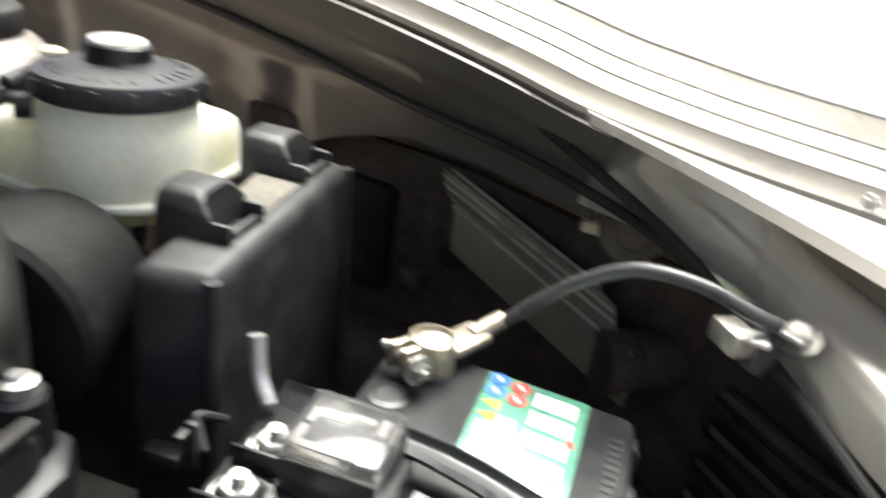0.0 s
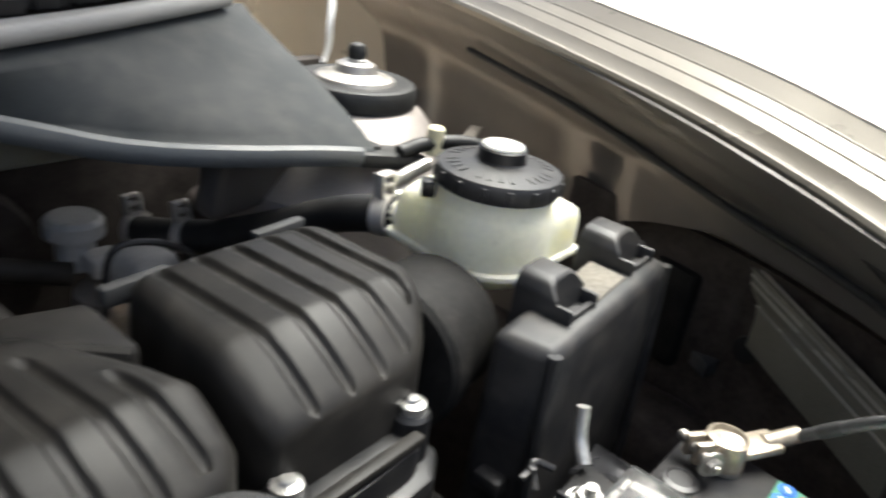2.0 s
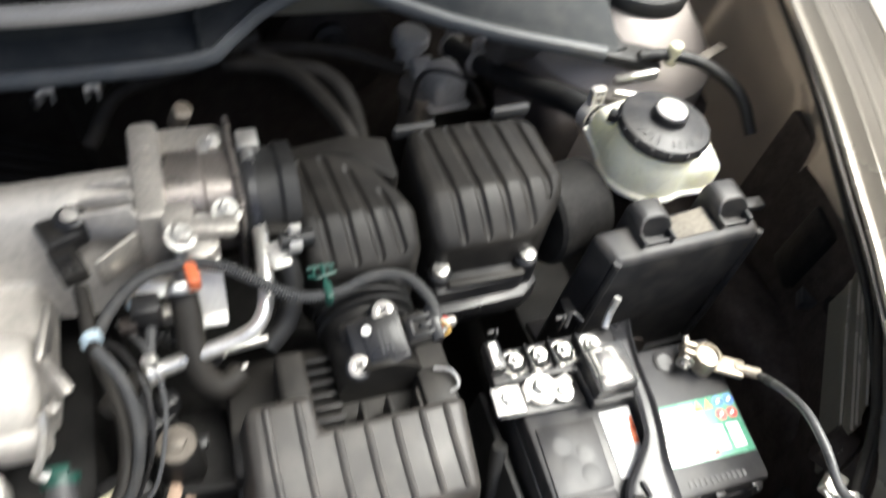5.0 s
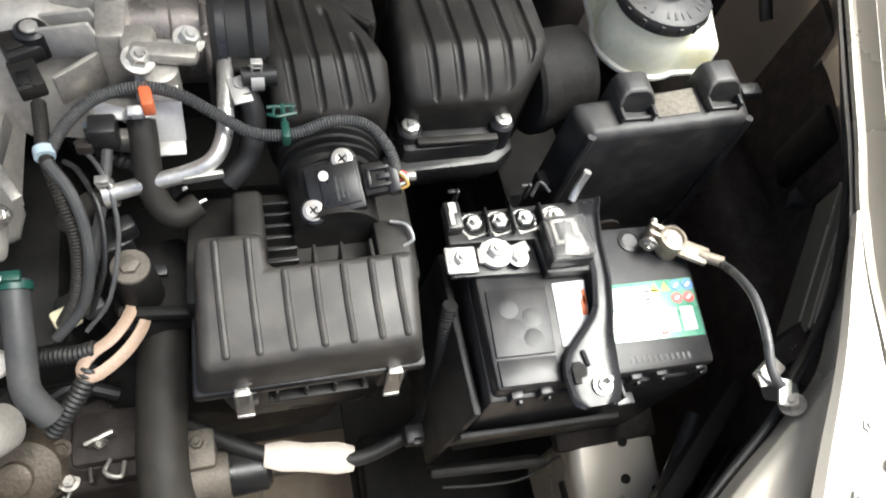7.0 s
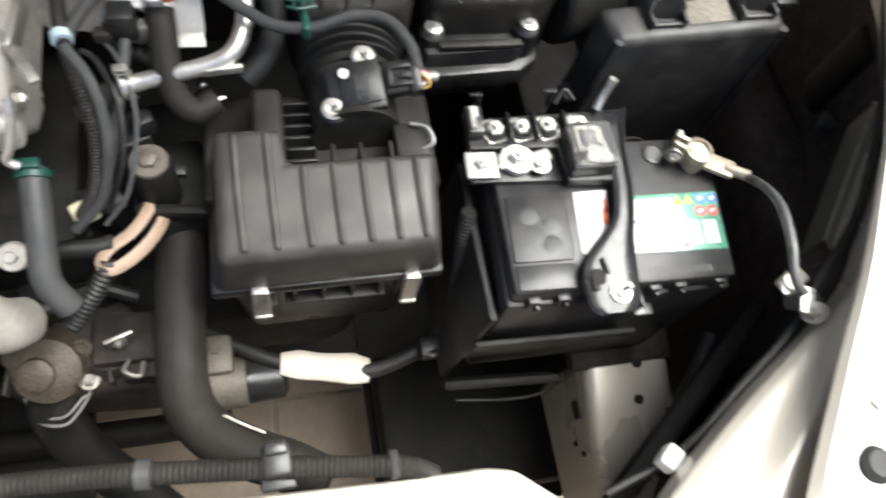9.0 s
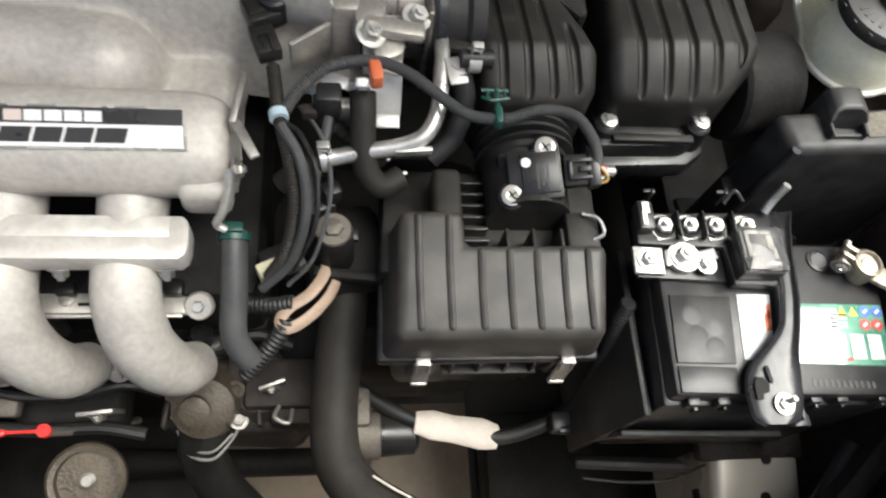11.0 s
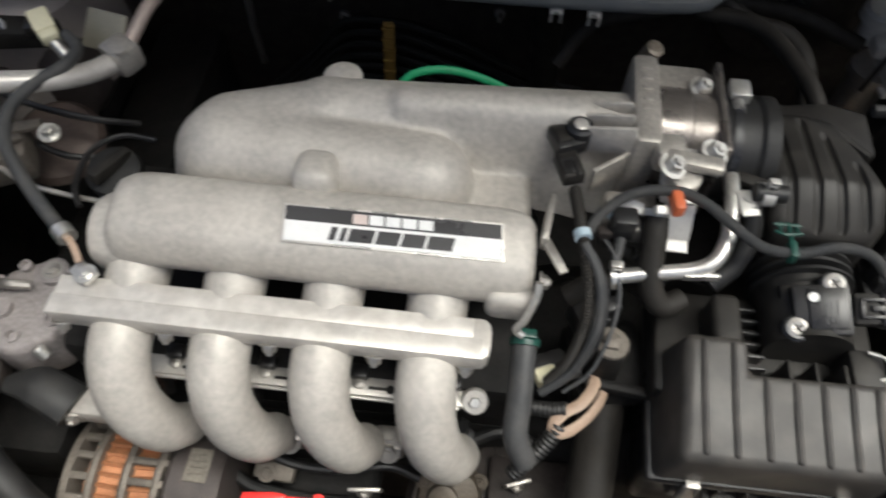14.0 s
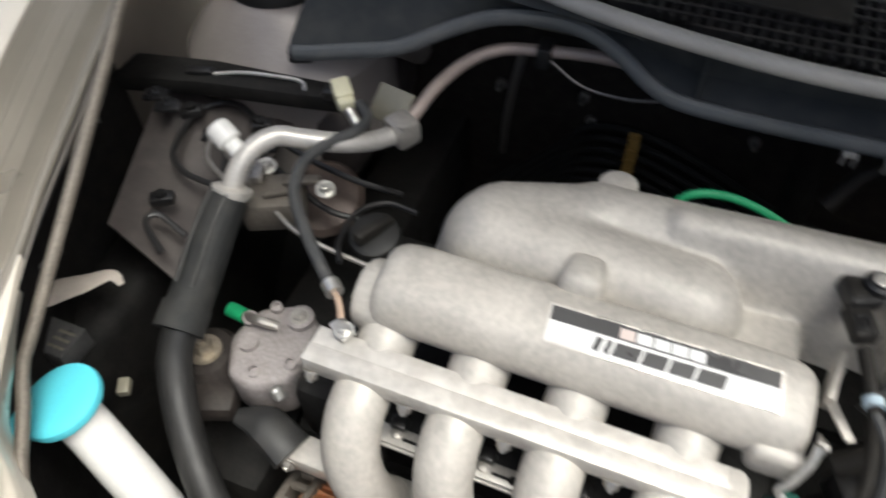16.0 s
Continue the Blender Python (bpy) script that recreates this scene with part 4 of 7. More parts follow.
box_lid = part("lid", lid(), LID_PLASTIC, airbox, "satin black ribbed lid")
for x, y1 in ((-0.046, 0.126), (-0.022, 0.126), (0.003, 0.099), (0.026, 0.099), (0.048, 0.099), (0.070, 0.100), (0.090, 0.100)):
    ya, yb = 0.042, y1
    part("rib", tube([(x, ya, 0.8350 + 0.22 * (ya - 0.034)), (x - 0.001, (ya + yb) / 2, 0.8350 + 0.22 * ((ya + yb) / 2 - 0.034)), (x - 0.001, yb, 0.8350 + 0.22 * (yb - 0.034))], 0.0030, n=8, step=3, round_ends=True), LID_PLASTIC, box_lid)
part("body", join(prism([(-0.070, 0.046), (0.108, 0.046), (0.114, 0.190), (-0.066, 0.200)], 0.60, 0.768, 0.012, low=0.82, seg=3), prism([(-0.077, 0.033), (0.113, 0.033), (0.118, 0.195), (-0.072, 0.205)], 0.762, 0.776, 0.004)), PLASTIC_B, airbox, "black lower body")
shelf = part("rear_shelf", prism([(-0.076, 0.10), (0.118, 0.10), (0.120, 0.196), (-0.070, 0.200)], 0.772, 0.806, 0.006), PLASTIC, airbox)
part("hump", prism([(-0.034, 0.125), (-0.008, 0.125), (-0.008, 0.181), (-0.032, 0.181)], 0.79, 0.842, 0.006, seg=3), PLASTIC, airbox)
for k in range(6):
    part("fin", box((0.004, 0.124 + 0.011 * k, 0.812), (0.024, 0.003, 0.016), 0.0008), PLASTIC_B, shelf)
for x in (0.028, 0.050, 0.074):
    part("fin", box((x, 0.116, 0.820), (0.003, 0.022, 0.034), 0.001), PLASTIC, shelf)
part("ear", join(box((0.092, 0.125, 0.822), (0.028, 0.035, 0.034), 0.003), box((0.090, 0.108, 0.835), (0.03, 0.004, 0.006), 0.001)), PLASTIC, airbox)
for x in (-0.039, 0.085):
    part("clip", join(box((x, 0.0285, 0.755), (0.0145, 0.003, 0.042), 0.001, (-6, 0, 0)), box((x, 0.033, 0.7785), (0.012, 0.010, 0.003), 0.001), tube([(x - 0.005, 0.0265, 0.764), (x - 0.005, 0.029, 0.7785)], 0.0012, n=6), tube([(x + 0.005, 0.0265, 0.764), (x + 0.005, 0.029, 0.7785)], 0.0012, n=6), box((x, 0.026, 0.734), (0.015, 0.006, 0.006), 0.002)), STEEL_DULL, airbox, "dull steel spring clip")
    part("clip_seat", box((x, 0.037, 0.752), (0.024, 0.010, 0.034), 0.002), PLASTIC_B, airbox)
for x in (-0.012, 0.012, 0.036, 0.060):
    part("slot_rib", box((x, 0.039, 0.752), (0.003, 0.014, 0.022), 0.001), PLASTIC, airbox)
part("slot_rail", box((0.023, 0.038, 0.740), (0.085, 0.014, 0.004), 0.001), PLASTIC, airbox)
part("wire_clip", tube([(-0.066, 0.196, 0.828), (-0.078, 0.190, 0.826), (-0.080, 0.180, 0.824), (-0.066, 0.178, 0.826), (-0.052, 0.184, 0.826)], 0.0016, n=8), STEEL, airbox)
part("wire_clip", tube([(0.092, 0.138, 0.842), (0.104, 0.132, 0.845), (0.108, 0.120, 0.842), (0.100, 0.116, 0.838)], 0.0016, n=8), STEEL, airbox)

# air flow meter in the outlet of the box
meter = thing("air_flow_meter", (0.05, 0.165, 0.80), "black air flow meter with a plugged connector", "sensor")
part("housing", join(lathe([(0.036, 0), (0.036, 0.050), (0.039, 0.055), (0.039, 0.063)], (0.050, 0.140, 0.825), (0, 1, 0))), PLASTIC, meter)
TIP = Matrix.Translation((0.047, 0.164, 0.862)) @ Euler((radians(20), radians(-12), 0)).to_matrix().to_4x4() @ Matrix.Translation((-0.048, -0.162, -0.8705))


def tipped(bm):
    bmesh.ops.transform(bm, matrix=TIP, verts=bm.verts)
    return bm


part("saddle", tipped(box((0.046, 0.158, 0.850), (0.052, 0.052, 0.022), 0.005)), PLASTIC, meter)
part("module", tipped(box((0.050, 0.160, 0.866), (0.044, 0.042, 0.016), 0.002, (0, 0, 2))), PLASTIC_B, meter)
part("module_cover", tipped(box((0.054, 0.161, 0.8750), (0.030, 0.034, 0.003), 0.001, (0, 0, 2))), PLASTIC_B, meter)
part("cover_print", tipped(join(*[box((0.052 + 0.004 * k, 0.158, 0.8768), (0.0016, 0.020 - 0.004 * (k % 2), 0.0003), 0) for k in range(3)])), GREY_HOSE, meter)
for q in ((0.060, 0.182, 0.867), (0.030, 0.145, 0.867)):
    part("ear", tipped(lathe([(0.011, -0.020), (0.011, 0.004), (0.009, 0.005)], q, (0, 0, 1), 18)), PLASTIC_B, meter)
    screw = part("screw", tipped(lathe([(0.0085, 0), (0.0085, 0.002), (0.005, 0.0035), (0.003, 0.0025)], (q[0], q[1], 0.872))), ALLOY, meter)
    part("slot", tipped(join(box((q[0], q[1], 0.8748), (0.008, 0.0014, 0.0006), 0, (0, 0, 30)), box((q[0], q[1], 0.8748), (0.0014, 0.008, 0.0006), 0, (0, 0, 30)))), DARK, screw)
plug = part("plug", tipped(box((0.086, 0.161, 0.868), (0.026, 0.026, 0.016), 0.002)), PLASTIC, meter)
part("latch", tipped(join(box((0.086, 0.168, 0.878), (0.018, 0.003, 0.003), 0.0005), box((0.086, 0.154, 0.878), (0.018, 0.003, 0.003), 0.0005), box((0.078, 0.161, 0.878), (0.003, 0.014, 0.003), 0.0005), box((0.090, 0.161, 0.8775), (0.010, 0.005, 0.003), 0.0005), box((0.097, 0.161, 0.870), (0.010, 0.030, 0.018), 0.002))), PLASTIC_B, plug)
part("dot", tipped(lathe([(0.004, 0), (0.004, 0.001)], (0.043, 0.170, 0.8762))), WHITE, meter)
part("bellows", join(*[lathe([(0.038, 0), (0.044, 0.002), (0.044, 0.005), (0.038, 0.007)], (0.052, 0.196 + 0.009 * k, 0.826), (0, 1, 0)) for k in range(4)], lathe([(0.037, 0), (0.037, 0.05)], (0.052, 0.19, 0.826), (0, 1, 0))), RUBBER, meter)

# ---------------------------------------------------------------- resonator chambers
res_a = thing("resonator", (0.055, 0.285, 0.80), "ribbed black plastic intake resonator beside the throttle", "air duct", "intake resonators")


def crown(y, z1, y0):
    """Height of a chamber's top at y: flat behind, with a sloping facet down to its front edge."""
    k = max(0.0, (y0 + 0.044 - y) / 0.044)
    return z1 - 0.027 * k ** 1.3


def shell(rows, z0, z1, grooves):
    """A moulded chamber from rows of (y, left, right), with grooves (x at front, x at back, front, back) pressed into its top."""
    rings = []
    y0, y1 = rows[0][0], rows[-1][0]
    n, m = 44, 110
    for i in range(n + 1):
        y = y0 + (y1 - y0) * (i / n) ** 1.25
        xl, xr = (float(np.interp(y, [r[0] for r in rows], [r[k] for r in rows])) for k in (1, 2))
        end = min(i, n - i)
        shrink = (0.006, 0.0026, 0.0010, 0.0003)[end] if end < 4 else 0.0
        top, cr = crown(y, z1, y0) - shrink * 0.5, 0.011
        pts = [(xl + shrink - 0.002, z0), (xr - shrink + 0.002, z0)]
        for a in range(6):
            q = radians(18 * a)
            pts.append((xr - shrink - cr + cr * math.cos(q), top - cr + cr * math.sin(q)))
        for a in range(1, m):
            x = xr - shrink - cr - (xr - xl - 2 * shrink - 2 * cr) * a / m
            dip = 0.0
            for xa, xb, ya, yb in grooves:
                k = min(1.0, max(0.0, (y - ya) / (yb - ya)))
                w = math.hypot(x - xa - (xb - xa) * k, max(0.0, ya - y, y - yb)) / 0.0042
                dip = max(dip, 0.0034 * max(0.0, 1 - w ** 3))
                dip = dip - 0.0006 * math.exp(-((w - 1.3) / 0.35) ** 2)
            pts.append((x, top + 0.002 * math.sin(math.pi * a / m) - dip))
        for a in range(6):
            q = radians(90 + 18 * a)
            pts.append((xl + shrink + cr + cr * math.cos(q), top - cr + cr * math.sin(q)))
        rings.append([V(px, y, pz) for px, pz in pts])
    return ring_loft(bmesh.new(), rings)


ROWS_A = [(0.222, 0.014, 0.096), (0.236, 0.007, 0.106), (0.262, 0.004, 0.106), (0.285, 0.004, 0.098), (0.338, 0.004, 0.070)]
GROOVES_A = ((0.026, 0.017, 0.229, 0.326), (0.047, 0.038, 0.229, 0.328), (0.068, 0.057, 0.230, 0.312), (0.088, 0.080, 0.234, 0.282))
sa = part("shell", shell(ROWS_A, 0.80, 0.902, GROOVES_A), PLASTIC, res_a, "satin black grooved shell", angle=50)
part("collar", join(prism([(0.004, 0.325), (0.060, 0.335), (0.098, 0.300), (0.104, 0.305), (0.104, 0.352), (0.07, 0.362), (0.0, 0.350)], 0.82, 0.897, 0.006, seg=3), tube([(0.060, 0.337, 0.897), (0.098, 0.302, 0.894)], 0.004, n=8)), PLASTIC, res_a)
part("neck", join(lathe([(0.047, 0), (0.049, 0.004), (0.049, 0.012), (0.046, 0.014), (0.046, 0.030), (0.049, 0.034), (0.049, 0.046)], (-0.036, 0.312, 0.878), (1, 0, 0))), RUBBER, res_a, "black rubber throttle hose")
part("band", lathe([(0.0495, 0), (0.0505, 0), (0.0505, 0.007), (0.0495, 0.007)], (-0.030, 0.312, 0.878), (1, 0, 0)), STRAP, res_a)
part("band_screw", join(box((-0.024, 0.335, 0.926), (0.018, 0.020, 0.012), 0.002), lathe([(0.005, 0), (0.005, 0.01)], (-0.026, 0.322, 0.926), (0, -1, 0))), STEEL, res_a)
part("tab", box((-0.008, 0.262, 0.893), (0.030, 0.012, 0.010), 0.003, (0, 0, -16)), PLASTIC, res_a)

res_b = thing("resonator", (0.18, 0.285, 0.79), "larger ribbed black plastic resonator with a screwed front flange", "air duct", "intake resonators")
ROWS_B = [(0.227, 0.122, 0.214), (0.240, 0.118, 0.232), (0.255, 0.117, 0.246), (0.275, 0.116, 0.254), (0.350, 0.120, 0.252)]
GROOVES_B = ((0.144, 0.138, 0.233, 0.344), (0.167, 0.161, 0.233, 0.344), (0.190, 0.184, 0.233, 0.344), (0.212, 0.207, 0.237, 0.344), (0.234, 0.230, 0.256, 0.344))
sb = part("shell", shell(ROWS_B, 0.80, 0.906, GROOVES_B), PLASTIC, res_b, "satin black grooved shell", angle=50)
part("flange", join(prism([(0.112, 0.196), (0.206, 0.200), (0.226, 0.214), (0.228, 0.25), (0.11, 0.25)], 0.80, 0.824, 0.005), prism([(0.116, 0.206), (0.20, 0.208), (0.218, 0.222), (0.22, 0.25), (0.114, 0.25)], 0.78, 0.842, 0.006)), PLASTIC_B, res_b)
part("bar", box((0.166, 0.212, 0.846), (0.075, 0.008, 0.006), 0.002), PLASTIC, res_b)
for at in ((0.124, 0.224, 0.850), (0.210, 0.225, 0.850)):
    part("screw_boss", lathe([(0.012, -0.03), (0.011, 0.0), (0.009, 0.002)], at), PLASTIC_B, res_b)
    part("screw", join(lathe([(0.0075, 0), (0.0075, 0.005), (0.005, 0.006)], (at[0], at[1], at[2] + 0.002)), hexbolt((at[0], at[1], at[2] + 0.006), (0, 0, 1), 0.004, 0.004, False)), STEEL, res_b)
# Collar's near-black colour includes the shade it sits in.
part("inlet", join(lathe([(0.047, 0), (0.050, 0.004), (0.050, 0.018), (0.047, 0.020), (0.047, 0.06), (0.044, 0.062)], (0.240, 0.272, 0.846), (1, 0.15, 0))), DARK, res_b, "dull black rubber inlet collar")
for c in ((0.137, 0.366, 0.888), (0.245, 0.380, 0.886)):
    part("tab", box(c, (0.042, 0.008, 0.012), 0.002, (0, 0, 4)), GREY_HOSE, res_b)

# ---------------------------------------------------------------- battery
battery = thing("battery", (0.257, 0.055, 0.62), "black car battery with a green label and a steel strap", "battery")
part("case", prism([(0.150, -0.016), (0.350, -0.020), (0.366, 0.122), (0.156, 0.128)], 0.625, 0.806, 0.004, low=0.97), BATTERY, battery)
blid = part("lid", prism([(0.153, -0.012), (0.347, -0.016), (0.364, 0.118), (0.158, 0.124)], 0.800, 0.825, 0.005), BATTERY, battery)
part("cell_cover", prism([(0.158, 0.014), (0.208, 0.012), (0.215, 0.070), (0.162, 0.072)], 0.822, 0.827, 0.001), BATTERY, blid)
part("cell_cover", prism([(0.157, -0.010), (0.207, -0.012), (0.2078, 0.0095), (0.158, 0.0115)], 0.822, 0.8268, 0.001), BATTERY, blid)
for x, y in ((0.180, 0.036), (0.196, 0.044), (0.178, 0.054), (0.193, 0.026)):
    part("cell_relief", lathe([(0.009, 0), (0.0075, 0.0003), (0.002, 0.0004)], (x, y, 0.8269)), BATTERY, blid)
for x in (0.17, 0.195, 0.275, 0.298, 0.335):
    part("lid_lug", join(box((x, -0.0155, 0.812), (0.010, 0.006, 0.014), 0.001), box((x + 0.004, -0.018, 0.806), (0.003, 0.006, 0.010), 0.0005)), BATTERY, blid)
part("vent_plug", lathe([(0.011, 0), (0.011, 0.002), (0.008, 0.003), (0.007, 0.002), (0.002, 0.002)], (0.307, 0.104, 0.8245)), BATTERY, blid)


def label_plate():
    lab = part("label", prism([(0.258, 0.012), (0.346, 0.008), (0.352, 0.062), (0.267, 0.064)], 0.8235, 0.8262, 0.0004), LABEL_G, battery, "green printed label")

    def at(u, v):
        a, b, c, d = V(0.258, 0.012, 0), V(0.346, 0.008, 0), V(0.352, 0.062, 0), V(0.267, 0.064, 0)
        return (a.lerp(b, u)).lerp(d.lerp(c, u), v)

    def bar(u0, v0, u1, v1):
        return prism([tuple(at(u, v).xy) for u, v in ((u0, v0), (u1, v0), (u1, v1), (u0, v1))], 0.8262, 0.8267, 0)
    part("mark", join(*[bar(0.05 + 0.185 * k, 0.10, 0.19 + 0.185 * k, 0.50) for k in range(5)]), LABEL_W, lab)
    part("mark", bar(0.545, 0.06, 0.60, 0.12), INK_RED, lab)
    part("print_panel", bar(0.04, 0.56, 0.50, 0.92), LABEL_W, lab)
    part("print_lines", join(*[bar(0.42, 0.60 + 0.07 * k, 0.60, 0.63 + 0.07 * k) for k in range(4)]), LABEL_W, lab)

    def disc(u, v, m):
        p = at(u, v)
        part("symbol", lathe([(0.0052, 0), (0.0052, 0.0005)], (p.x, p.y, 0.8262), n=20), m, lab)
        part("symbol_bar", box((p.x, p.y, 0.8268), (0.005, 0.002, 0.0003), 0, (0, 0, 35)), LABEL_W, lab)
    for u, v, m in ((0.94, 0.88, INK_BLUE), (0.81, 0.88, INK_BLUE), (0.92, 0.66, INK_RED), (0.79, 0.66, INK_RED)):
        disc(u, v, m)
    for u in (0.68, 0.56):
        part("symbol", prism([tuple(at(u - 0.05, 0.80).xy), tuple(at(u + 0.05, 0.80).xy), tuple(at(u, 0.96).xy)], 0.8262, 0.8267, 0), INK_YELLOW, lab)


label_plate()
wl = part("label", prism([(0.216, 0.016), (0.242, 0.014), (0.252, 0.072), (0.222, 0.072)], 0.8235, 0.8262, 0.0004), LABEL_W, battery, "white paper label")
part("mark", join(prism([(0.241, 0.040), (0.246, 0.040), (0.248, 0.058), (0.243, 0.054)], 0.8262, 0.8267, 0), prism([(0.2445, 0.05), (0.248, 0.05), (0.2495, 0.064), (0.246, 0.062)], 0.8262, 0.8267, 0)), ORANGE, wl)
for k in range(11):
    part("date_mark", box((0.272 + 0.0052 * k, -0.004 - 0.0003 * k, 0.8251), (0.003, 0.006, 0.0005), 0), BATTERY, battery)
post = part("negative_post", lathe([(0.010, 0), (0.0088, 0.022), (0.007, 0.0228), (0.004, 0.0222)], (0.338, 0.090, 0.822)), STEEL_DULL, battery)

terminal = thing("battery_terminal", (0.338, 0.090, 0.826), "tarnished brass battery clamp on the negative post", "cable clamp")
part("collar", lathe([(0.0095, 0), (0.0130, 0.001), (0.0122, 0.018), (0.0095, 0.019), (0.0090, 0.016)], (0.338, 0.090, 0.828)), BRASS, terminal)
part("jaw", join(box((0.3245, 0.096, 0.838), (0.016, 0.005, 0.015), 0.002, (0, 0, -35)), box((0.329, 0.1035, 0.838), (0.016, 0.005, 0.015), 0.002, (0, 0, -35))), BRASS, terminal)
part("bolt", join(hexbolt((0.317, 0.091, 0.838), (-0.5, -0.8, 0), 0.0055, 0.005), lathe([(0.0032, 0), (0.0032, 0.026)], (0.317, 0.091, 0.838), (0.5, 0.8, 0))), STEEL_DULL, terminal)
part("lug", join(box((0.356, 0.077, 0.838), (0.026, 0.018, 0.006), 0.002, (0, -8, -36)), tube([(0.360, 0.074, 0.839), (0.376, 0.061, 0.845)], 0.0052, n=12)), BRASS, terminal)

terminal.location.y += 0.003

earth = thing("earth_cable", (0.387, -0.057, 0.845), "dark battery earth cable bolted to the wing", "cable")
part("cable", tube([(0.374, 0.062, 0.846), (0.366, 0.050, 0.862), (0.352, 0.030, 0.888), (0.342, 0.005, 0.907), (0.337, -0.024, 0.909), (0.334, -0.048, 0.903), (0.340, -0.060, 0.898)], 0.0036, n=12), CABLE, earth)
part("sleeve", tube([(0.368, 0.053, 0.858), (0.362, 0.044, 0.870)], 0.0041, n=12), GREY_HOSE, earth)
part("eyelet", join(box((0.343, -0.064, 0.895), (0.010, 0.020, 0.003), 0.001, (10, 0, -20)), box((0.334, -0.052, 0.892), (0.012, 0.010, 0.003), 0.001)), STEEL, earth)
part("bolt", hexbolt((0.349, -0.073, 0.890), (-0.5, 0.4, 0.8), 0.0065, 0.007), STEEL_DULL, earth)

# fusible link holder on the positive side
links = thing("fuse_link_holder", (0.20, 0.118, 0.826), "black fuse link holder with bright bolts and plates", "fuse holder")
part("base", join(prism([(0.138, 0.113), (0.214, 0.110), (0.216, 0.077), (0.256, 0.075), (0.264, 0.144), (0.140, 0.142)], 0.826, 0.838, 0.002), prism([(0.136, 0.086), (0.214, 0.082), (0.214, 0.112), (0.138, 0.115)], 0.8255, 0.8305, 0.001)), PLASTIC_B, links)
for x in (0.1735, 0.1965, 0.223):
    part("partition", box((x, 0.128, 0.843), (0.002, 0.024, 0.010), 0.0006), PLASTIC_B, links)
for x in (0.162, 0.185, 0.208, 0.236):
    part("bolt", join(hexbolt((x, 0.128, 0.838), (0, 0, 1), 0.0075, 0.007), lathe([(0.003, 0), (0.003, 0.012)], (x, 0.128, 0.838))), STEEL, links, "bright zinc bolt")
    part("cup", lathe([(0.0092, 0), (0.0098, 0.003), (0.0088, 0.003), (0.0084, 0.001)], (x, 0.128, 0.838)), RUBBER, links)
part("plate", box((0.146, 0.099, 0.834), (0.026, 0.024, 0.004), 0.001, (0, 0, -3)), ZINC, links, "silvery link plate")
part("plate", join(box((0.183, 0.100, 0.834), (0.044, 0.014, 0.004), 0.001, (0, 0, -3)), lathe([(0.014, 0), (0.014, 0.005)], (0.177, 0.102, 0.832)), box((0.199, 0.104, 0.8345), (0.016, 0.010, 0.004), 0.001, (0, 0, 14))), ZINC, links, "silvery positive clamp")
part("bolt", hexbolt((0.177, 0.102, 0.837), (0, 0, 1), 0.008, 0.008), STEEL, links)
part("bolt", hexbolt((0.146, 0.099, 0.836), (0, 0, 1), 0.007, 0.006), STEEL, links)
part("bolt", hexbolt((0.195, 0.095, 0.836), (0, 0, 1), 0.006, 0.006), STEEL, links)
part("end_fuse", box((0.144, 0.134, 0.844), (0.014, 0.026, 0.014), 0.002), PLASTIC_B, links)
part("blade", join(box((0.144, 0.140, 0.8515), (0.006, 0.010, 0.001), 0), box((0.142, 0.130, 0.8515), (0.004, 0.012, 0.001), 0)), STEEL, links)
mf = part("main_fuse", box((0.2355, 0.099, 0.846), (0.038, 0.040, 0.016), 0.002), PLASTIC_B, links, "black fuse block under a clear lid")
part("lid", box((0.2355, 0.099, 0.858), (0.036, 0.038, 0.007), 0.0015), CLEAR, mf, "clear plastic lid")
for q, s in (((0.2245, 0.104), (0.003, 0.022)), ((0.229, 0.1145), (0.010, 0.003)), ((0.2275, 0.095), (0.006, 0.003)), ((0.243, 0.106), (0.005, 0.012)), ((0.2455, 0.096), (0.003, 0.010)), ((0.244, 0.087), (0.009, 0.003)), ((0.2405, 0.114), (0.008, 0.002))):
    part("blade", box((q[0], q[1], 0.8545), (s[0], s[1], 0.0012), 0), ALLOY, mf)
for x in (0.162, 0.185, 0.208):
    part("strip", box((x, 0.127, 0.8385), (0.017, 0.020, 0.002), 0.0005, (0, 0, 12)), ALLOY, links)
part("lug", tube([(0.256, 0.142, 0.842), (0.262, 0.150, 0.852), (0.266, 0.154, 0.868)], 0.0038, n=10), STEEL, links)
part("wire", tube([(0.220, 0.150, 0.842), (0.228, 0.158, 0.850), (0.236, 0.150, 0.846)], 0.002, n=8), PLASTIC_B, links)
for x in (0.150, 0.215):
    part("hook", join(box((x, 0.152, 0.848), (0.003, 0.004, 0.022), 0.0005), box((x - 0.004, 0.153, 0.856), (0.008, 0.003, 0.003), 0.0005)), PLASTIC_B, links)


# hold-down strap over the battery
def at_y(table, y):
    return float(np.interp(y, [a for a, _ in table], [b for _, b in table]))


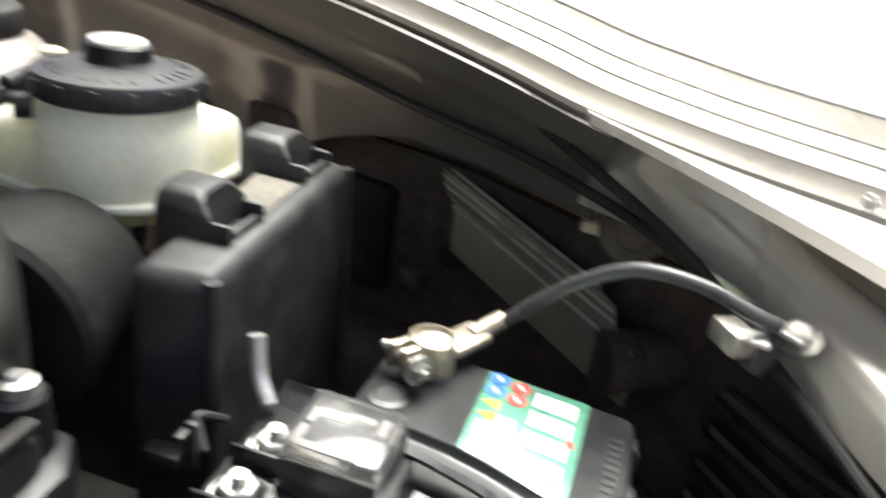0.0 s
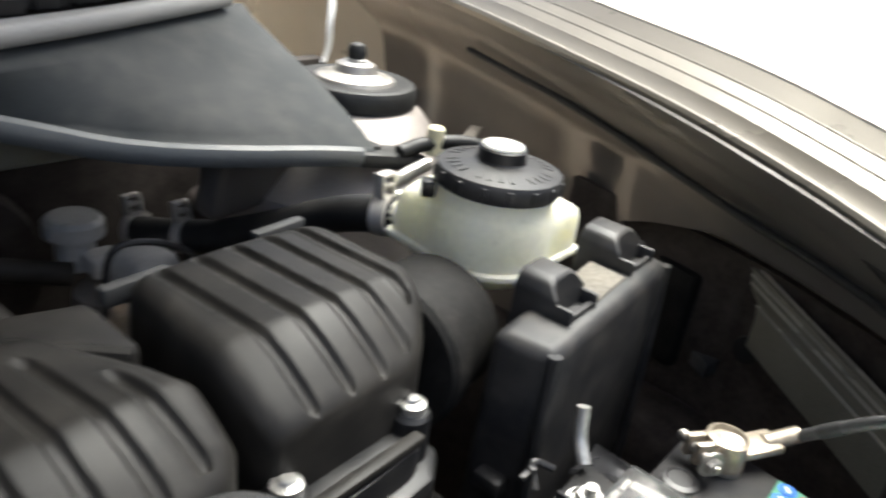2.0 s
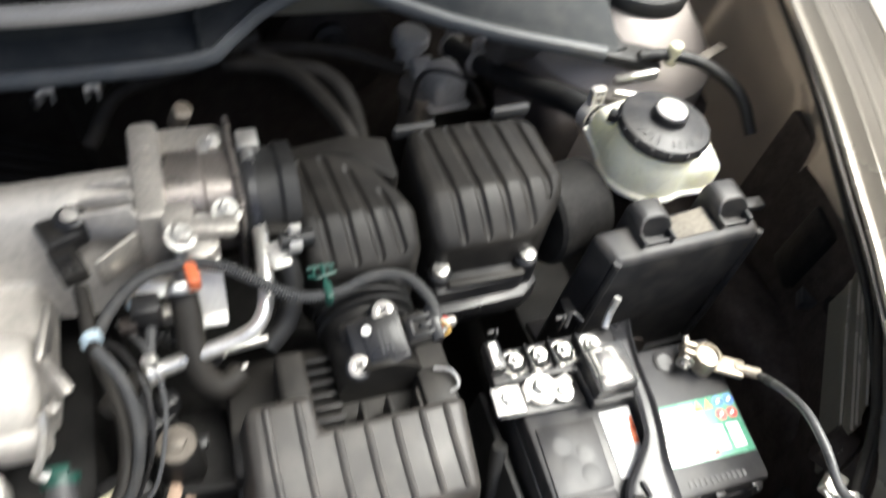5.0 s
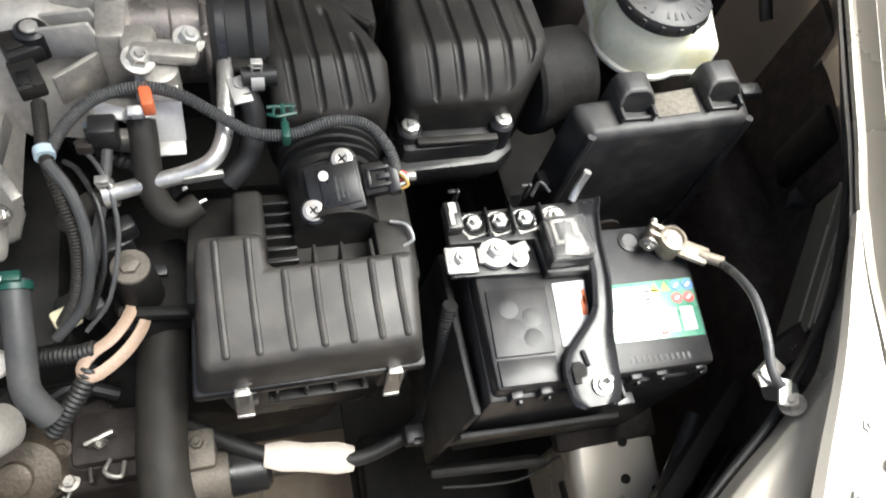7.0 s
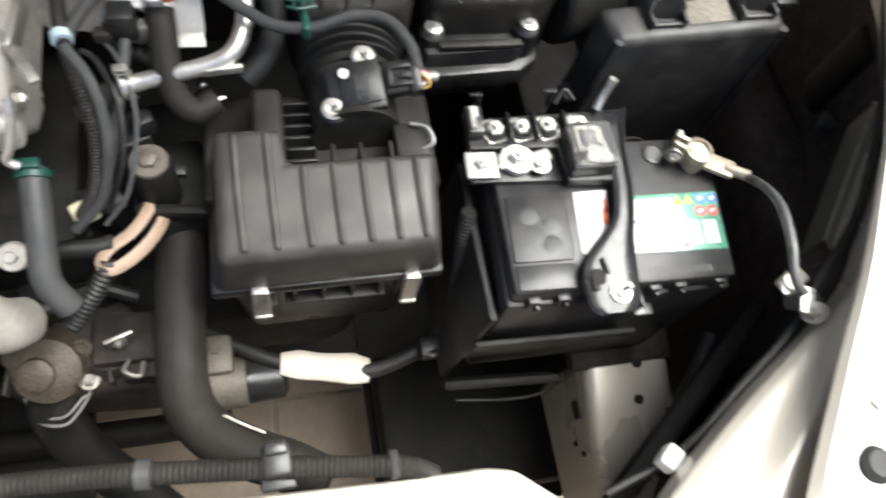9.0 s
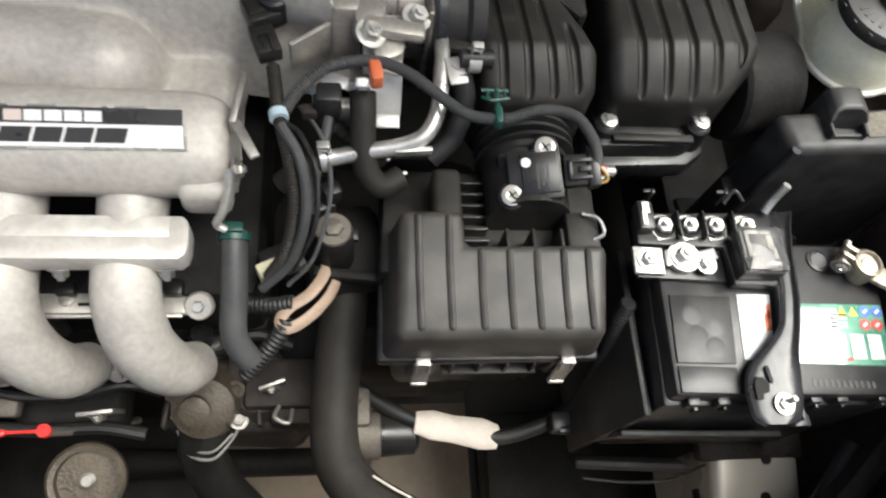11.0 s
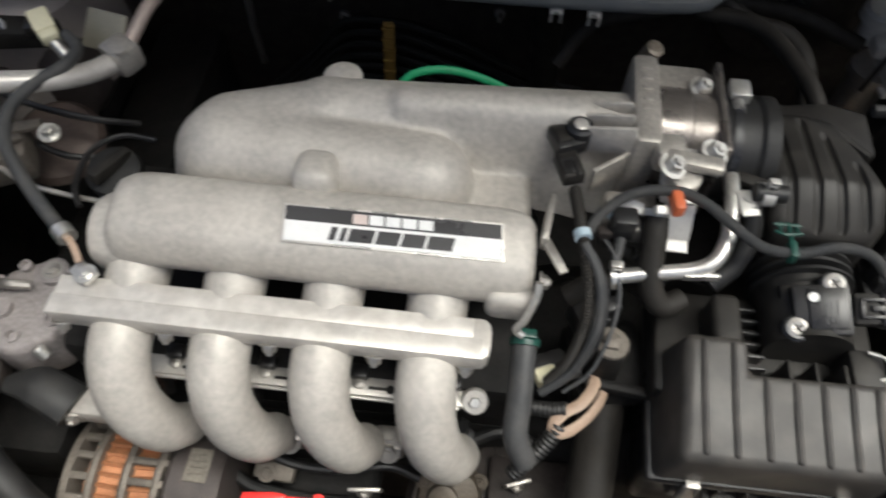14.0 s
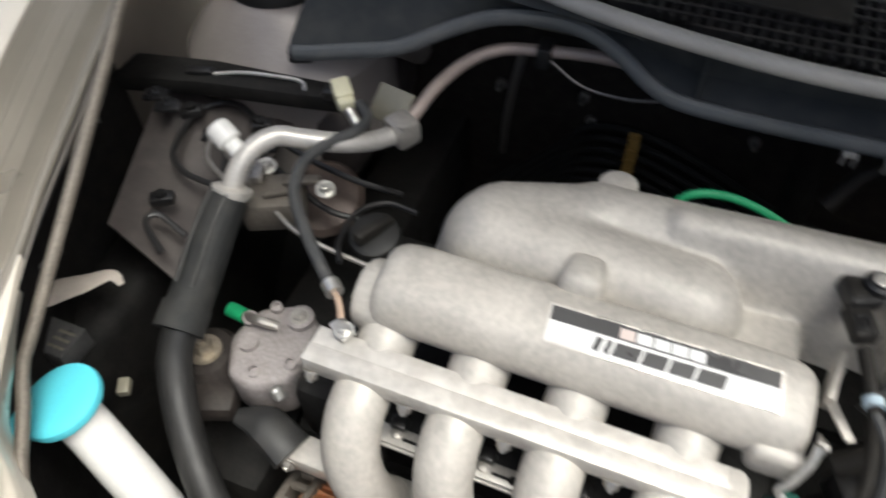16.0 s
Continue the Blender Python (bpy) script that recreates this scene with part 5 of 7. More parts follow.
def strap():
    left = [(-0.037, 0.2175), (-0.035, 0.2120), (-0.030, 0.2090), (-0.011, 0.2070), (0.000, 0.2095), (0.007, 0.2140), (0.016, 0.2235), (0.024, 0.2330), (0.033, 0.2430), (0.042, 0.2490), (0.071, 0.2570), (0.111, 0.2620), (0.130, 0.2640), (0.150, 0.2600)]
    right = [(-0.037, 0.2400), (-0.035, 0.2450), (-0.030, 0.2490), (-0.020, 0.2520), (0.021, 0.2570), (0.064, 0.2670), (0.101, 0.2710), (0.130, 0.2780), (0.150, 0.2900)]
    high = [(-0.037, 0.830), (0.02, 0.8345), (0.05, 0.837), (0.10, 0.838), (0.13, 0.836), (0.150, 0.828)]

    def f(u, v):
        y = -0.037 + 0.187 * u
        xl, xr, z = at_y(left, y), at_y(right, y), at_y(high, y)
        return V(xl + (xr - xl) * v, y, z + 0.0035 * (abs(v - 0.5) * 2) ** 6)
    return solid(grid(f, 60, 10), 0.003)


hold = thing("hold_down", (0.256, 0.05, 0.826), "glossy black steel strap holding the battery down", "bracket")
part("strap", strap(), STRAP, hold, angle=50)
part("hole_rim", prism([(0.2135, -0.0185), (0.2190, -0.0185), (0.2190, -0.0145), (0.2250, -0.0130), (0.2265, -0.0060), (0.2220, -0.0010), (0.2165, -0.0010), (0.2140, -0.0060)], 0.8325, 0.8352, 0), DARK, hold, "dark cut-out in the strap")
part("bead", tube([(0.227, 0.006, 0.8348), (0.2285, -0.004, 0.8342)], 0.002, n=8, round_ends=True), STRAP, hold)
part("bolt", join(hexbolt((0.236, -0.022, 0.8325), (0, -0.15, 1), 0.0055, 0.005), lathe([(0.0025, 0), (0.0025, 0.012)], (0.236, -0.022, 0.834), (0.2, 0.1, 1))), STEEL, hold)
part("foot", join(box((0.2555, -0.026, 0.815), (0.003, 0.014, 0.022), 0.001), box((0.264, -0.030, 0.806), (0.016, 0.010, 0.003), 0.001)), STRAP, hold)

tray = thing("battery_tray", (0.25, 0.05, 0.60), "black plastic battery tray on a steel stand", "tray")
for q, s, r in (((0.137, 0.055, 0.70), (0.008, 0.15, 0.18), (0, 4, 0)), ((0.213, -0.021, 0.702), (0.152, 0.006, 0.075), (8, 0, -2))):
    part("tray_wall", box(q, s, 0.004, r), RUBBER, tray)
part("tray_floor", box((0.245, 0.070, 0.650), (0.20, 0.12, 0.02), 0.004), PLASTIC_B, tray)
part("skirt", join(box((0.185, -0.034, 0.625), (0.12, 0.010, 0.03), 0.004, (20, 0, -4))), DARK, tray)
part("wire", tube([(0.14, -0.045, 0.612), (0.19, -0.05, 0.606), (0.23, -0.05, 0.61), (0.26, -0.04, 0.64)], 0.0015, n=8), RUBBER, tray)

stand = thing("side_member", (0.33, -0.07, 0.50), "beige pressed steel frame bracket below the battery", "bracket")
part("web", prism([(0.284, -0.34), (0.286, -0.012), (0.386, -0.012), (0.392, -0.34)], 0.44, 0.566, 0.012, tilt=0.30, seg=3), PAINT, stand)
part("foot", box((0.330, -0.012, 0.606), (0.12, 0.04, 0.020), 0.006, (12, 0, 0)), DARK_BROWN, stand)


def on_web(y):
    return 0.566 + 0.30 * (y + 0.176) + 0.0012


for x, y, r in ((0.346, -0.033, 0.0052), (0.342, -0.070, 0.0052), (0.372, -0.028, 0.003), (0.374, -0.085, 0.003)):
    part("hole", lathe([(r, -0.001), (r, 0.0010)], (x, y, on_web(y)), (0, -0.29, 0.96)), DARK, stand)
for y, z, a, b in ((-0.065, 0.560, 0.020, 0.014), (-0.098, 0.535, 0.006, 0.008), (-0.112, 0.552, 0.006, 0.008)):
    part("hole", box((0.2838, y, z), (0.003, a, b), 0.001), DARK, stand)

# ---------------------------------------------------------------- fuse box
fuses = thing("fuse_box", (0.35, 0.205, 0.66), "tall black plastic fuse box with two latch humps", "fuse box")


def leaning(bm):
    """The cover's top falls a little towards the engine."""
    for v in bm.verts:
        if v.co.z > 0.80:
            v.co.z += 0.05 * (v.co.x - 0.41)
    return bm


part("cover", leaning(prism([(0.270, 0.177), (0.430, 0.181), (0.436, 0.228), (0.263, 0.217)], 0.66, 0.8925, 0.009, low=1.06, seg=5)), MATT, fuses)
part("rim", prism([(0.264, 0.166), (0.438, 0.174), (0.444, 0.240), (0.256, 0.236)], 0.690, 0.700, 0.003), MATT, fuses)
part("dust_pad", leaning(prism([(0.338, 0.190), (0.380, 0.192), (0.382, 0.220), (0.340, 0.215)], 0.8915, 0.8940, 0.001)), DUSTY, fuses, "dust-covered pad between the latches")
TURN = Matrix(((1, 0, 0, 0), (0, 0, 1, 0), (0, 1, 0, 0), (0, 0, 0, 1)))
for x0, x1, ya, yb in ((0.300, 0.334, 0.190, 0.229), (0.386, 0.420, 0.193, 0.234)):
    hump = prism([(x0, 0.872), (x1, 0.872), (x1, 0.904), (x1 - 0.003, 0.9105), (x1 - 0.009, 0.9130), (x0 + 0.009, 0.9130), (x0 + 0.003, 0.9105), (x0, 0.904)], -(yb - ya) / 2 + 0.008, (yb - ya) / 2, 0.002, seg=3)
    bmesh.ops.transform(hump, matrix=Matrix.Translation((0, (ya + yb) / 2, 0)) @ TURN, verts=hump.verts)
    for v in hump.verts:
        if v.co.z > 0.902 and v.co.y < (ya + yb) / 2:
            v.co.y += 0.010 * (v.co.z - 0.902) / 0.011
    latch = part("latch_hump", leaning(hump), MATT, fuses)
    for x in (x0 + 0.002, x1 - 0.002):
        part("cheek", leaning(box((x, ya + 0.005, 0.896), (0.0035, 0.014, 0.011), 0.0015)), MATT, latch)
    part("finger_bar", leaning(box(((x0 + x1) / 2, ya + 0.001, 0.8945), (x1 - x0, 0.004, 0.004), 0.0015)), MATT, latch)
part("corner_rib", tube([(0.2725, 0.1795, 0.883), (0.268, 0.1760, 0.80), (0.2655, 0.1735, 0.705)], 0.0042, n=8), MATT, fuses)
part("corner_rib", tube([(0.4280, 0.1835, 0.890), (0.432, 0.1800, 0.80), (0.4340, 0.1780, 0.705)], 0.0042, n=8), MATT, fuses)
part("side_tab", box((0.446, 0.218, 0.885), (0.022, 0.014, 0.010), 0.003), MATT, fuses)
part("side_tab", box((0.260, 0.196, 0.79), (0.012, 0.02, 0.012), 0.003), MATT, fuses)
part("hose_hole", lathe([(0.020, 0), (0.020, 0.003), (0.016, 0.003)], (0.335, 0.163, 0.735), (0, -1, 0.1)), DARK_BROWN, fuses)

# ---------------------------------------------------------------- brake fluid reservoir
res = thing("brake_fluid_reservoir", (0.355, 0.29, 0.86), "milky plastic brake fluid reservoir with a black screw cap", "reservoir")


def reservoir_outline(grow, arm=1.0):
    """Round tank with a taper towards the hose and a blunt ear on the wing side."""
    arms = ((radians(106), 0.066, 0.047, 0.0180), (radians(-14), 0.067, 0.042, 0.0260))
    out = []
    for k in range(72):
        a = 2 * math.pi * k / 72
        r = 0.0455
        for way, far, wide, end in arms:
            c, d = math.cos(a - way), abs(math.sin(a - way))
            if c > 0:
                side = wide / (d + c * (wide - end) / far) if d + c * (wide - end) / far > 0 else 9
                r = max(r, arm * min(far / c, side))
        out.append((0.357 + r * grow * math.cos(a), 0.290 + r * grow * math.sin(a)))
    return out


def reservoir_body():
    rows = ((0.60, 0.863, 1), (0.72, 0.864, 1), (0.79, 0.867, 1), (0.84, 0.875, 1), (0.97, 0.8765, 1), (1.06, 0.8770, 1), (1.075, 0.8788, 1), (1.06, 0.8810, 1), (0.985, 0.8820, 1), (0.98, 0.893, 1), (0.97, 0.906, 1),
            (0.955, 0.912, 0.98), (0.94, 0.9155, 0.92), (0.93, 0.917, 0.84), (0.925, 0.918, 0.74), (0.92, 0.919, 0.5), (0.91, 0.925, 0.5), (0.90, 0.934, 0.5), (0.5, 0.935, 0.5))
    return ring_loft(bmesh.new(), [[V(x, y, z) for x, y in reservoir_outline(g, arm)] for g, z, arm in rows])


part("tank", reservoir_body(), NYLON, res, "milky translucent tank", angle=40)
part("neck", tube([(0.348, 0.335, 0.887), (0.342, 0.352, 0.884), (0.336, 0.366, 0.882)], [0.019, 0.0145, 0.012], n=18), NYLON, res)
cap = part("cap", lathe([(0.040, 0.9285), (0.0430, 0.9295), (0.0440, 0.932), (0.0440, 0.9395), (0.0425, 0.9420), (0.0300, 0.9445), (0.0190, 0.9470), (0.014, 0.947)], (0.357, 0.289, 0), n=48), MATT, res, "black screw cap with raised lettering worn grey")
part("tooth", box((0.326, 0.321, 0.922), (0.012, 0.014, 0.012), 0.002, (0, 0, 45)), PLASTIC_B, res, "black locking tooth under the cap")
for k in range(16):
    a = 2 * math.pi * k / 16
    part("grip_rib", box((0.357 + 0.0440 * math.cos(a), 0.289 + 0.0440 * math.sin(a), 0.9357), (0.0020, 0.004, 0.0085), 0.0005, (0, 0, math.degrees(a))), MATT, cap)
part("print", join(*[box((0.357 + 0.033 * math.cos(a), 0.289 + 0.033 * math.sin(a), 0.9441), (0.007, 0.0022, 0.0006), 0, (0, 10, math.degrees(a))) for a in [2 * math.pi * k / 30 for k in range(30) if k % 5]]), GREY_HOSE, cap)
part("knob", lathe([(0.0200, 0.944), (0.0170, 0.948), (0.0165, 0.955), (0.0150, 0.9562)], (0.357, 0.289, 0), n=32), PLASTIC_B, cap)
part("disc", lathe([(0.0145, 0.955), (0.0142, 0.9578), (0.012, 0.9585)], (0.357, 0.289, 0), n=32), NYLON, cap, "cream plug disc")

bhose = thing("brake_hose", (0.32, 0.47, 0.80), "black rubber hose with spring clamps", "hose")
part("hose", tube([(0.341, 0.357, 0.8825), (0.335, 0.375, 0.880), (0.326, 0.41, 0.868), (0.316, 0.47, 0.836), (0.303, 0.53, 0.808), (0.289, 0.575, 0.795), (0.274, 0.61, 0.788)], 0.0145, n=16), RUBBER, bhose)
part("clamp", clampband((0.336, 0.368, 0.8815), (-0.3, 0.95, -0.1), 0.0150, 0.012), ALLOY, bhose)
part("clamp", clampband((0.293, 0.560, 0.7985), (-0.3, 0.9, -0.2), 0.0148, 0.008), ALLOY, bhose)
part("clamp", clampband((0.277, 0.612, 0.788), (-0.3, 0.9, -0.2), 0.0165, 0.008), ALLOY, bhose)

mcyl = thing("master_cylinder", (0.23, 0.57, 0.72), "grey cast master cylinder reservoir below the cowl", "cylinder")
part("housing", join(box((0.248, 0.555, 0.778), (0.052, 0.060, 0.044), 0.012, (0, 0, 8), (0.86, 0.86), 3), box((0.248, 0.555, 0.757), (0.056, 0.064, 0.006), 0.002, (0, 0, 8))), MILKY, mcyl)
part("filler", join(lathe([(0.024, 0.0), (0.024, 0.012), (0.020, 0.016), (0.008, 0.017)], (0.214, 0.60, 0.806)), lathe([(0.016, -0.03), (0.016, 0.0)], (0.214, 0.60, 0.806)), box((0.225, 0.575, 0.786), (0.03, 0.03, 0.018), 0.005)), MILKY, mcyl)
part("barrel", lathe([(0.024, 0), (0.024, 0.06), (0.03, 0.062), (0.03, 0.075)], (0.225, 0.565, 0.69)), STEEL_DULL, mcyl)
part("wire", tube([(0.19, 0.51, 0.775), (0.20, 0.515, 0.825), (0.23, 0.515, 0.828), (0.265, 0.51, 0.81), (0.285, 0.50, 0.78)], 0.003, n=8), PLASTIC_B, mcyl)
booster = thing("brake_booster", (0.13, 0.66, 0.70), "dark vacuum canister on the bulkhead", "canister")
part("shell", lathe([(0.05, 0), (0.075, 0.01), (0.085, 0.03), (0.080, 0.05), (0.05, 0.06)], (0.13, 0.70, 0.76), (0, -1, 0)), DARK_BROWN, booster)
part("valve", lathe([(0.022, 0), (0.022, 0.02), (0.012, 0.022), (0.012, 0.035)], (0.12, 0.645, 0.79), (0, -1, 0.2)), PLASTIC_B, booster)

# ---------------------------------------------------------------- pipes and looms beside the throttle
loom = thing("wiring_loom", (-0.02, 0.20, 0.87), "black corrugated wiring loom over the intake hoses", "wiring")
part("sleeve", ribbed([(-0.153, 0.186, 0.895), (-0.138, 0.208, 0.904), (-0.115, 0.222, 0.914), (-0.085, 0.224, 0.920), (-0.060, 0.220, 0.915), (-0.036, 0.208, 0.906), (-0.010, 0.194, 0.898), (0.020, 0.192, 0.897), (0.050, 0.198, 0.902), (0.076, 0.194, 0.900), (0.092, 0.178, 0.890), (0.098, 0.164, 0.876)], 0.0049, 0.0022), GREY_HOSE, loom)
part("sleeve", ribbed([(-0.160, 0.236, 0.894), (-0.157, 0.215, 0.896), (-0.153, 0.186, 0.897), (-0.146, 0.160, 0.882), (-0.142, 0.135, 0.855), (-0.150, 0.112, 0.822), (-0.165, 0.098, 0.80)], 0.0055, 0.0026), HOSE, loom)
part("sleeve", tube([(-0.152, 0.180, 0.898), (-0.138, 0.158, 0.886), (-0.133, 0.130, 0.86), (-0.145, 0.105, 0.82), (-0.17, 0.09, 0.795)], 0.0042, n=10), GREY_HOSE, loom)
part("tape", tube([(-0.1542, 0.191, 0.898), (-0.1528, 0.184, 0.898)], 0.0072, n=16), PALE_BLUE, loom, "pale blue tape band")
part("clip", join(box((-0.082, 0.216, 0.917), (0.009, 0.022, 0.014), 0.002, (0, 0, 8))), ORANGE, loom, "orange loom clip")
part("clip", join(box((0.014, 0.193, 0.8965), (0.0065, 0.016, 0.013), 0.002), tube([(0.002, 0.210, 0.899), (0.010, 0.206, 0.901), (0.024, 0.210, 0.899)], 0.0015, n=6), tube([(0.002, 0.217, 0.899), (0.024, 0.217, 0.899)], 0.0015, n=6), tube([(0.006, 0.208, 0.899), (0.008, 0.219, 0.899)], 0.0013, n=6), tube([(0.014, 0.200, 0.899), (0.014, 0.219, 0.899)], 0.002, n=6), tube([(0.021, 0.208, 0.899), (0.020, 0.219, 0.899)], 0.0013, n=6)), GREEN_CLIP, loom, "dark green loom clip")
for k, m in enumerate((INK_RED, WHITE, OCHRE)):
    part("wire", tube([(0.098, 0.166, 0.876), (0.106, 0.163 - 0.004 * k, 0.873), (0.102, 0.160 - 0.004 * k, 0.870), (0.096, 0.160 - 0.003 * k, 0.869)], 0.0013, n=6), m, loom)
part("wire_boot", lathe([(0.0045, 0), (0.0045, 0.008), (0.003, 0.009)], (0.106, 0.164, 0.868), (1, 0, 0)), STEEL_DULL, loom)
plug2 = part("plug", join(box((-0.117, 0.212, 0.885), (0.020, 0.018, 0.026), 0.003), box((-0.126, 0.210, 0.884), (0.006, 0.010, 0.012), 0.001)), PLASTIC_B, loom)
part("wire", tube([(-0.117, 0.204, 0.875), (-0.122, 0.180, 0.862), (-0.132, 0.150, 0.84), (-0.14, 0.13, 0.82)], 0.0042, n=8), GREY_HOSE, loom)
part("tag", box((-0.112, 0.226, 0.893), (0.020, 0.010, 0.002), 0.0006, (24, 8, -14)), WHITE, loom, "white paper tag on the plug")
part("tag", box((-0.126, 0.219, 0.886), (0.010, 0.008, 0.002), 0.0006, (10, -20, 20)), PALE_BLUE, loom, "pale blue tape scrap")
part("wire_end", box((-0.132, 0.206, 0.878), (0.012, 0.010, 0.010), 0.002), DARK_BROWN, loom)

pipe = thing("coolant_pipe", (-0.05, 0.20, 0.86), "bent bright metal coolant pipe with a spring clamp", "pipe")
part("pipe", tube([(-0.026, 0.282, 0.888), (-0.026, 0.262, 0.894), (-0.028, 0.235, 0.892), (-0.031, 0.208, 0.884), (-0.040, 0.190, 0.876), (-0.058, 0.183, 0.869), (-0.090, 0.180, 0.862), (-0.120, 0.176, 0.857)], 0.0066, n=14), STEEL, pipe)
part("plate", join(box((-0.0165, 0.236, 0.898), (0.015, 0.024, 0.003), 0.001, (8, 0, 12)), lathe([(0.0055, -0.001), (0.0055, 0.003), (0.0035, 0.003)], (-0.0150, 0.241, 0.899), (0, -0.1, 1))), ZINC, pipe)
part("tab", box((-0.050, 0.178, 0.868), (0.030, 0.004, 0.008), 0.001, (0, 0, 6)), STEEL, pipe)
part("clamp", clampband((-0.119, 0.1765, 0.857), (1, 0.1, 0.1), 0.0095, 0.008), STEEL, pipe)
part("stub_hose", tube([(-0.116, 0.177, 0.857), (-0.135, 0.172, 0.850), (-0.155, 0.165, 0.835)], 0.0095, n=14), HOSE, pipe)
part("stub", lathe([(0.0075, 0), (0.0075, 0.026)], (0.012, 0.243, 0.905), (-1, -0.05, 0.05)), RUBBER, pipe)
part("clamp", clampband((-0.003, 0.243, 0.903), (1, 0.05, -0.05), 0.0085, 0.010), ZINC, pipe)
part("elbow_hose", tube([(-0.012, 0.238, 0.893), (-0.008, 0.222, 0.876), (-0.016, 0.202, 0.855), (-0.034, 0.188, 0.842)], 0.0095, n=14), RUBBER, pipe)
part("ribbed_hose", ribbed([(-0.128, 0.222, 0.850), (-0.119, 0.217, 0.848), (-0.102, 0.207, 0.845), (-0.086, 0.196, 0.842), (-0.074, 0.186, 0.832)], 0.0075, 0.005), RUBBER, pipe, "black ribbed hose end")
part("thin_wire", tube([(-0.150, 0.205, 0.862), (-0.138, 0.190, 0.868), (-0.126, 0.160, 0.858), (-0.128, 0.125, 0.835), (-0.145, 0.105, 0.80)], 0.0022, n=8), PLASTIC_B, pipe)
part("thin_wire", tube([(-0.140, 0.215, 0.872), (-0.122, 0.186, 0.872), (-0.115, 0.150, 0.850), (-0.128, 0.110, 0.815), (-0.150, 0.095, 0.79)], 0.0018, n=8), CABLE, pipe)
bh = thing("coolant_hose", (-0.085, 0.19, 0.85), "black rubber coolant hose looping to the pipe", "hose")
part("hose", tube([(-0.091, 0.226, 0.892), (-0.090, 0.206, 0.880), (-0.090, 0.186, 0.864), (-0.086, 0.170, 0.848), (-0.074, 0.163, 0.838), (-0.058, 0.172, 0.838)], 0.0105, n=16), HOSE, bh)
part("clamp", clampband((-0.091, 0.222, 0.889), (0, 1, 0.5), 0.011, 0.006), STEEL, bh)

bracket = thing("loom_bracket", (-0.175, 0.18, 0.87), "bent metal bracket beside the intake", "bracket")
part("plate", join(box((-0.182, 0.196, 0.900), (0.006, 0.046, 0.018), 0.002, (0, 0, -8)), box((-0.176, 0.164, 0.900), (0.008, 0.034, 0.004), 0.0015, (0, 0, 28))), STEEL_DULL, bracket)
part("hook", tube([(-0.186, 0.140, 0.897), (-0.187, 0.132, 0.886), (-0.193, 0.122, 0.868), (-0.199, 0.118, 0.856), (-0.193, 0.116, 0.850)], 0.0032, n=10), STEEL, bracket)
part("bolt", hexbolt((-0.184, 0.148, 0.884), (1, 0, 0.2), 0.006, 0.006), STEEL_DULL, bracket)

vent = thing("breather_hose", (-0.19, 0.09, 0.78), "grey rubber breather hose standing beside the runner", "hose")
part("hose", tube([(-0.189, 0.123, 0.834), (-0.189, 0.105, 0.828), (-0.189, 0.075, 0.812), (-0.189, 0.050, 0.795), (-0.178, 0.035, 0.775)], 0.0105, n=16), GREY_HOSE, vent)
part("clamp", join(lathe([(0.0115, -0.003), (0.0125, -0.003), (0.0125, 0.003), (0.0115, 0.003)], (-0.189, 0.118, 0.833), (0, 1, 0.3)), box((-0.189, 0.120, 0.846), (0.016, 0.008, 0.005), 0.001)), GREEN_CLIP, vent)

mount = thing("gearbox_mount", (-0.113, 0.13, 0.74), "dark engine mount with a dull washer bolt", "engine mount")
part("washer", join(lathe([(0.0150, 0), (0.0150, 0.003), (0.0140, 0.004)], (-0.113, 0.133, 0.816)), lathe([(0.0085, 0.003), (0.008, 0.008), (0.006, 0.009)], (-0.113, 0.133, 0.816), n=6)), CAST_DARK, mount)
part("bush", lathe([(0.018, -0.05), (0.017, -0.018), (0.0165, -0.004), (0.015, 0.001)], (-0.113, 0.133, 0.815)), DARK, mount)
part("arm", join(box((-0.105, 0.145, 0.745), (0.075, 0.08, 0.04), 0.012, (0, 0, 12)), box((-0.10, 0.11, 0.775), (0.06, 0.010, 0.012), 0.003, (0, 0, -6))), DARK, mount)

tan = thing("cable_loop", (-0.135, 0.09, 0.76), "tan wrapped cable loop on a black loom", "wiring")
part("wrap", tube([(-0.118, 0.124, 0.775), (-0.122, 0.105, 0.783), (-0.133, 0.088, 0.786), (-0.148, 0.078, 0.784), (-0.156, 0.068, 0.780), (-0.150, 0.062, 0.778), (-0.138, 0.068, 0.776), (-0.122, 0.084, 0.774), (-0.111, 0.104, 0.772), (-0.110, 0.124, 0.770)], 0.0044, n=10, flat=(0.5, 1.2)), TAN, tan)
part("loom", ribbed([(-0.150, 0.070, 0.778), (-0.158, 0.058, 0.768), (-0.172, 0.044, 0.755), (-0.186, 0.032, 0.742)], 0.008, 0.004), RUBBER, tan)
part("loom", ribbed([(-0.145, 0.082, 0.784), (-0.16, 0.082, 0.778), (-0.175, 0.085, 0.772), (-0.19, 0.088, 0.765)], 0.0075, 0.004), RUBBER, tan)
for c, s, m in (((-0.165, 0.108, 0.79), (0.020, 0.016, 0.014), CREAM), ((-0.146, 0.116, 0.792), (0.018, 0.018, 0.014), GREY_HOSE), ((-0.16, 0.125, 0.775), (0.03, 0.02, 0.02), PLASTIC_B), ((-0.13, 0.165, 0.80), (0.03, 0.03, 0.03), PLASTIC_B), ((-0.115, 0.165, 0.822), (0.016, 0.014, 0.02), PLASTIC_B)):
    part("plug", box(c, s, 0.003, (0, 0, 25)), m, tan)

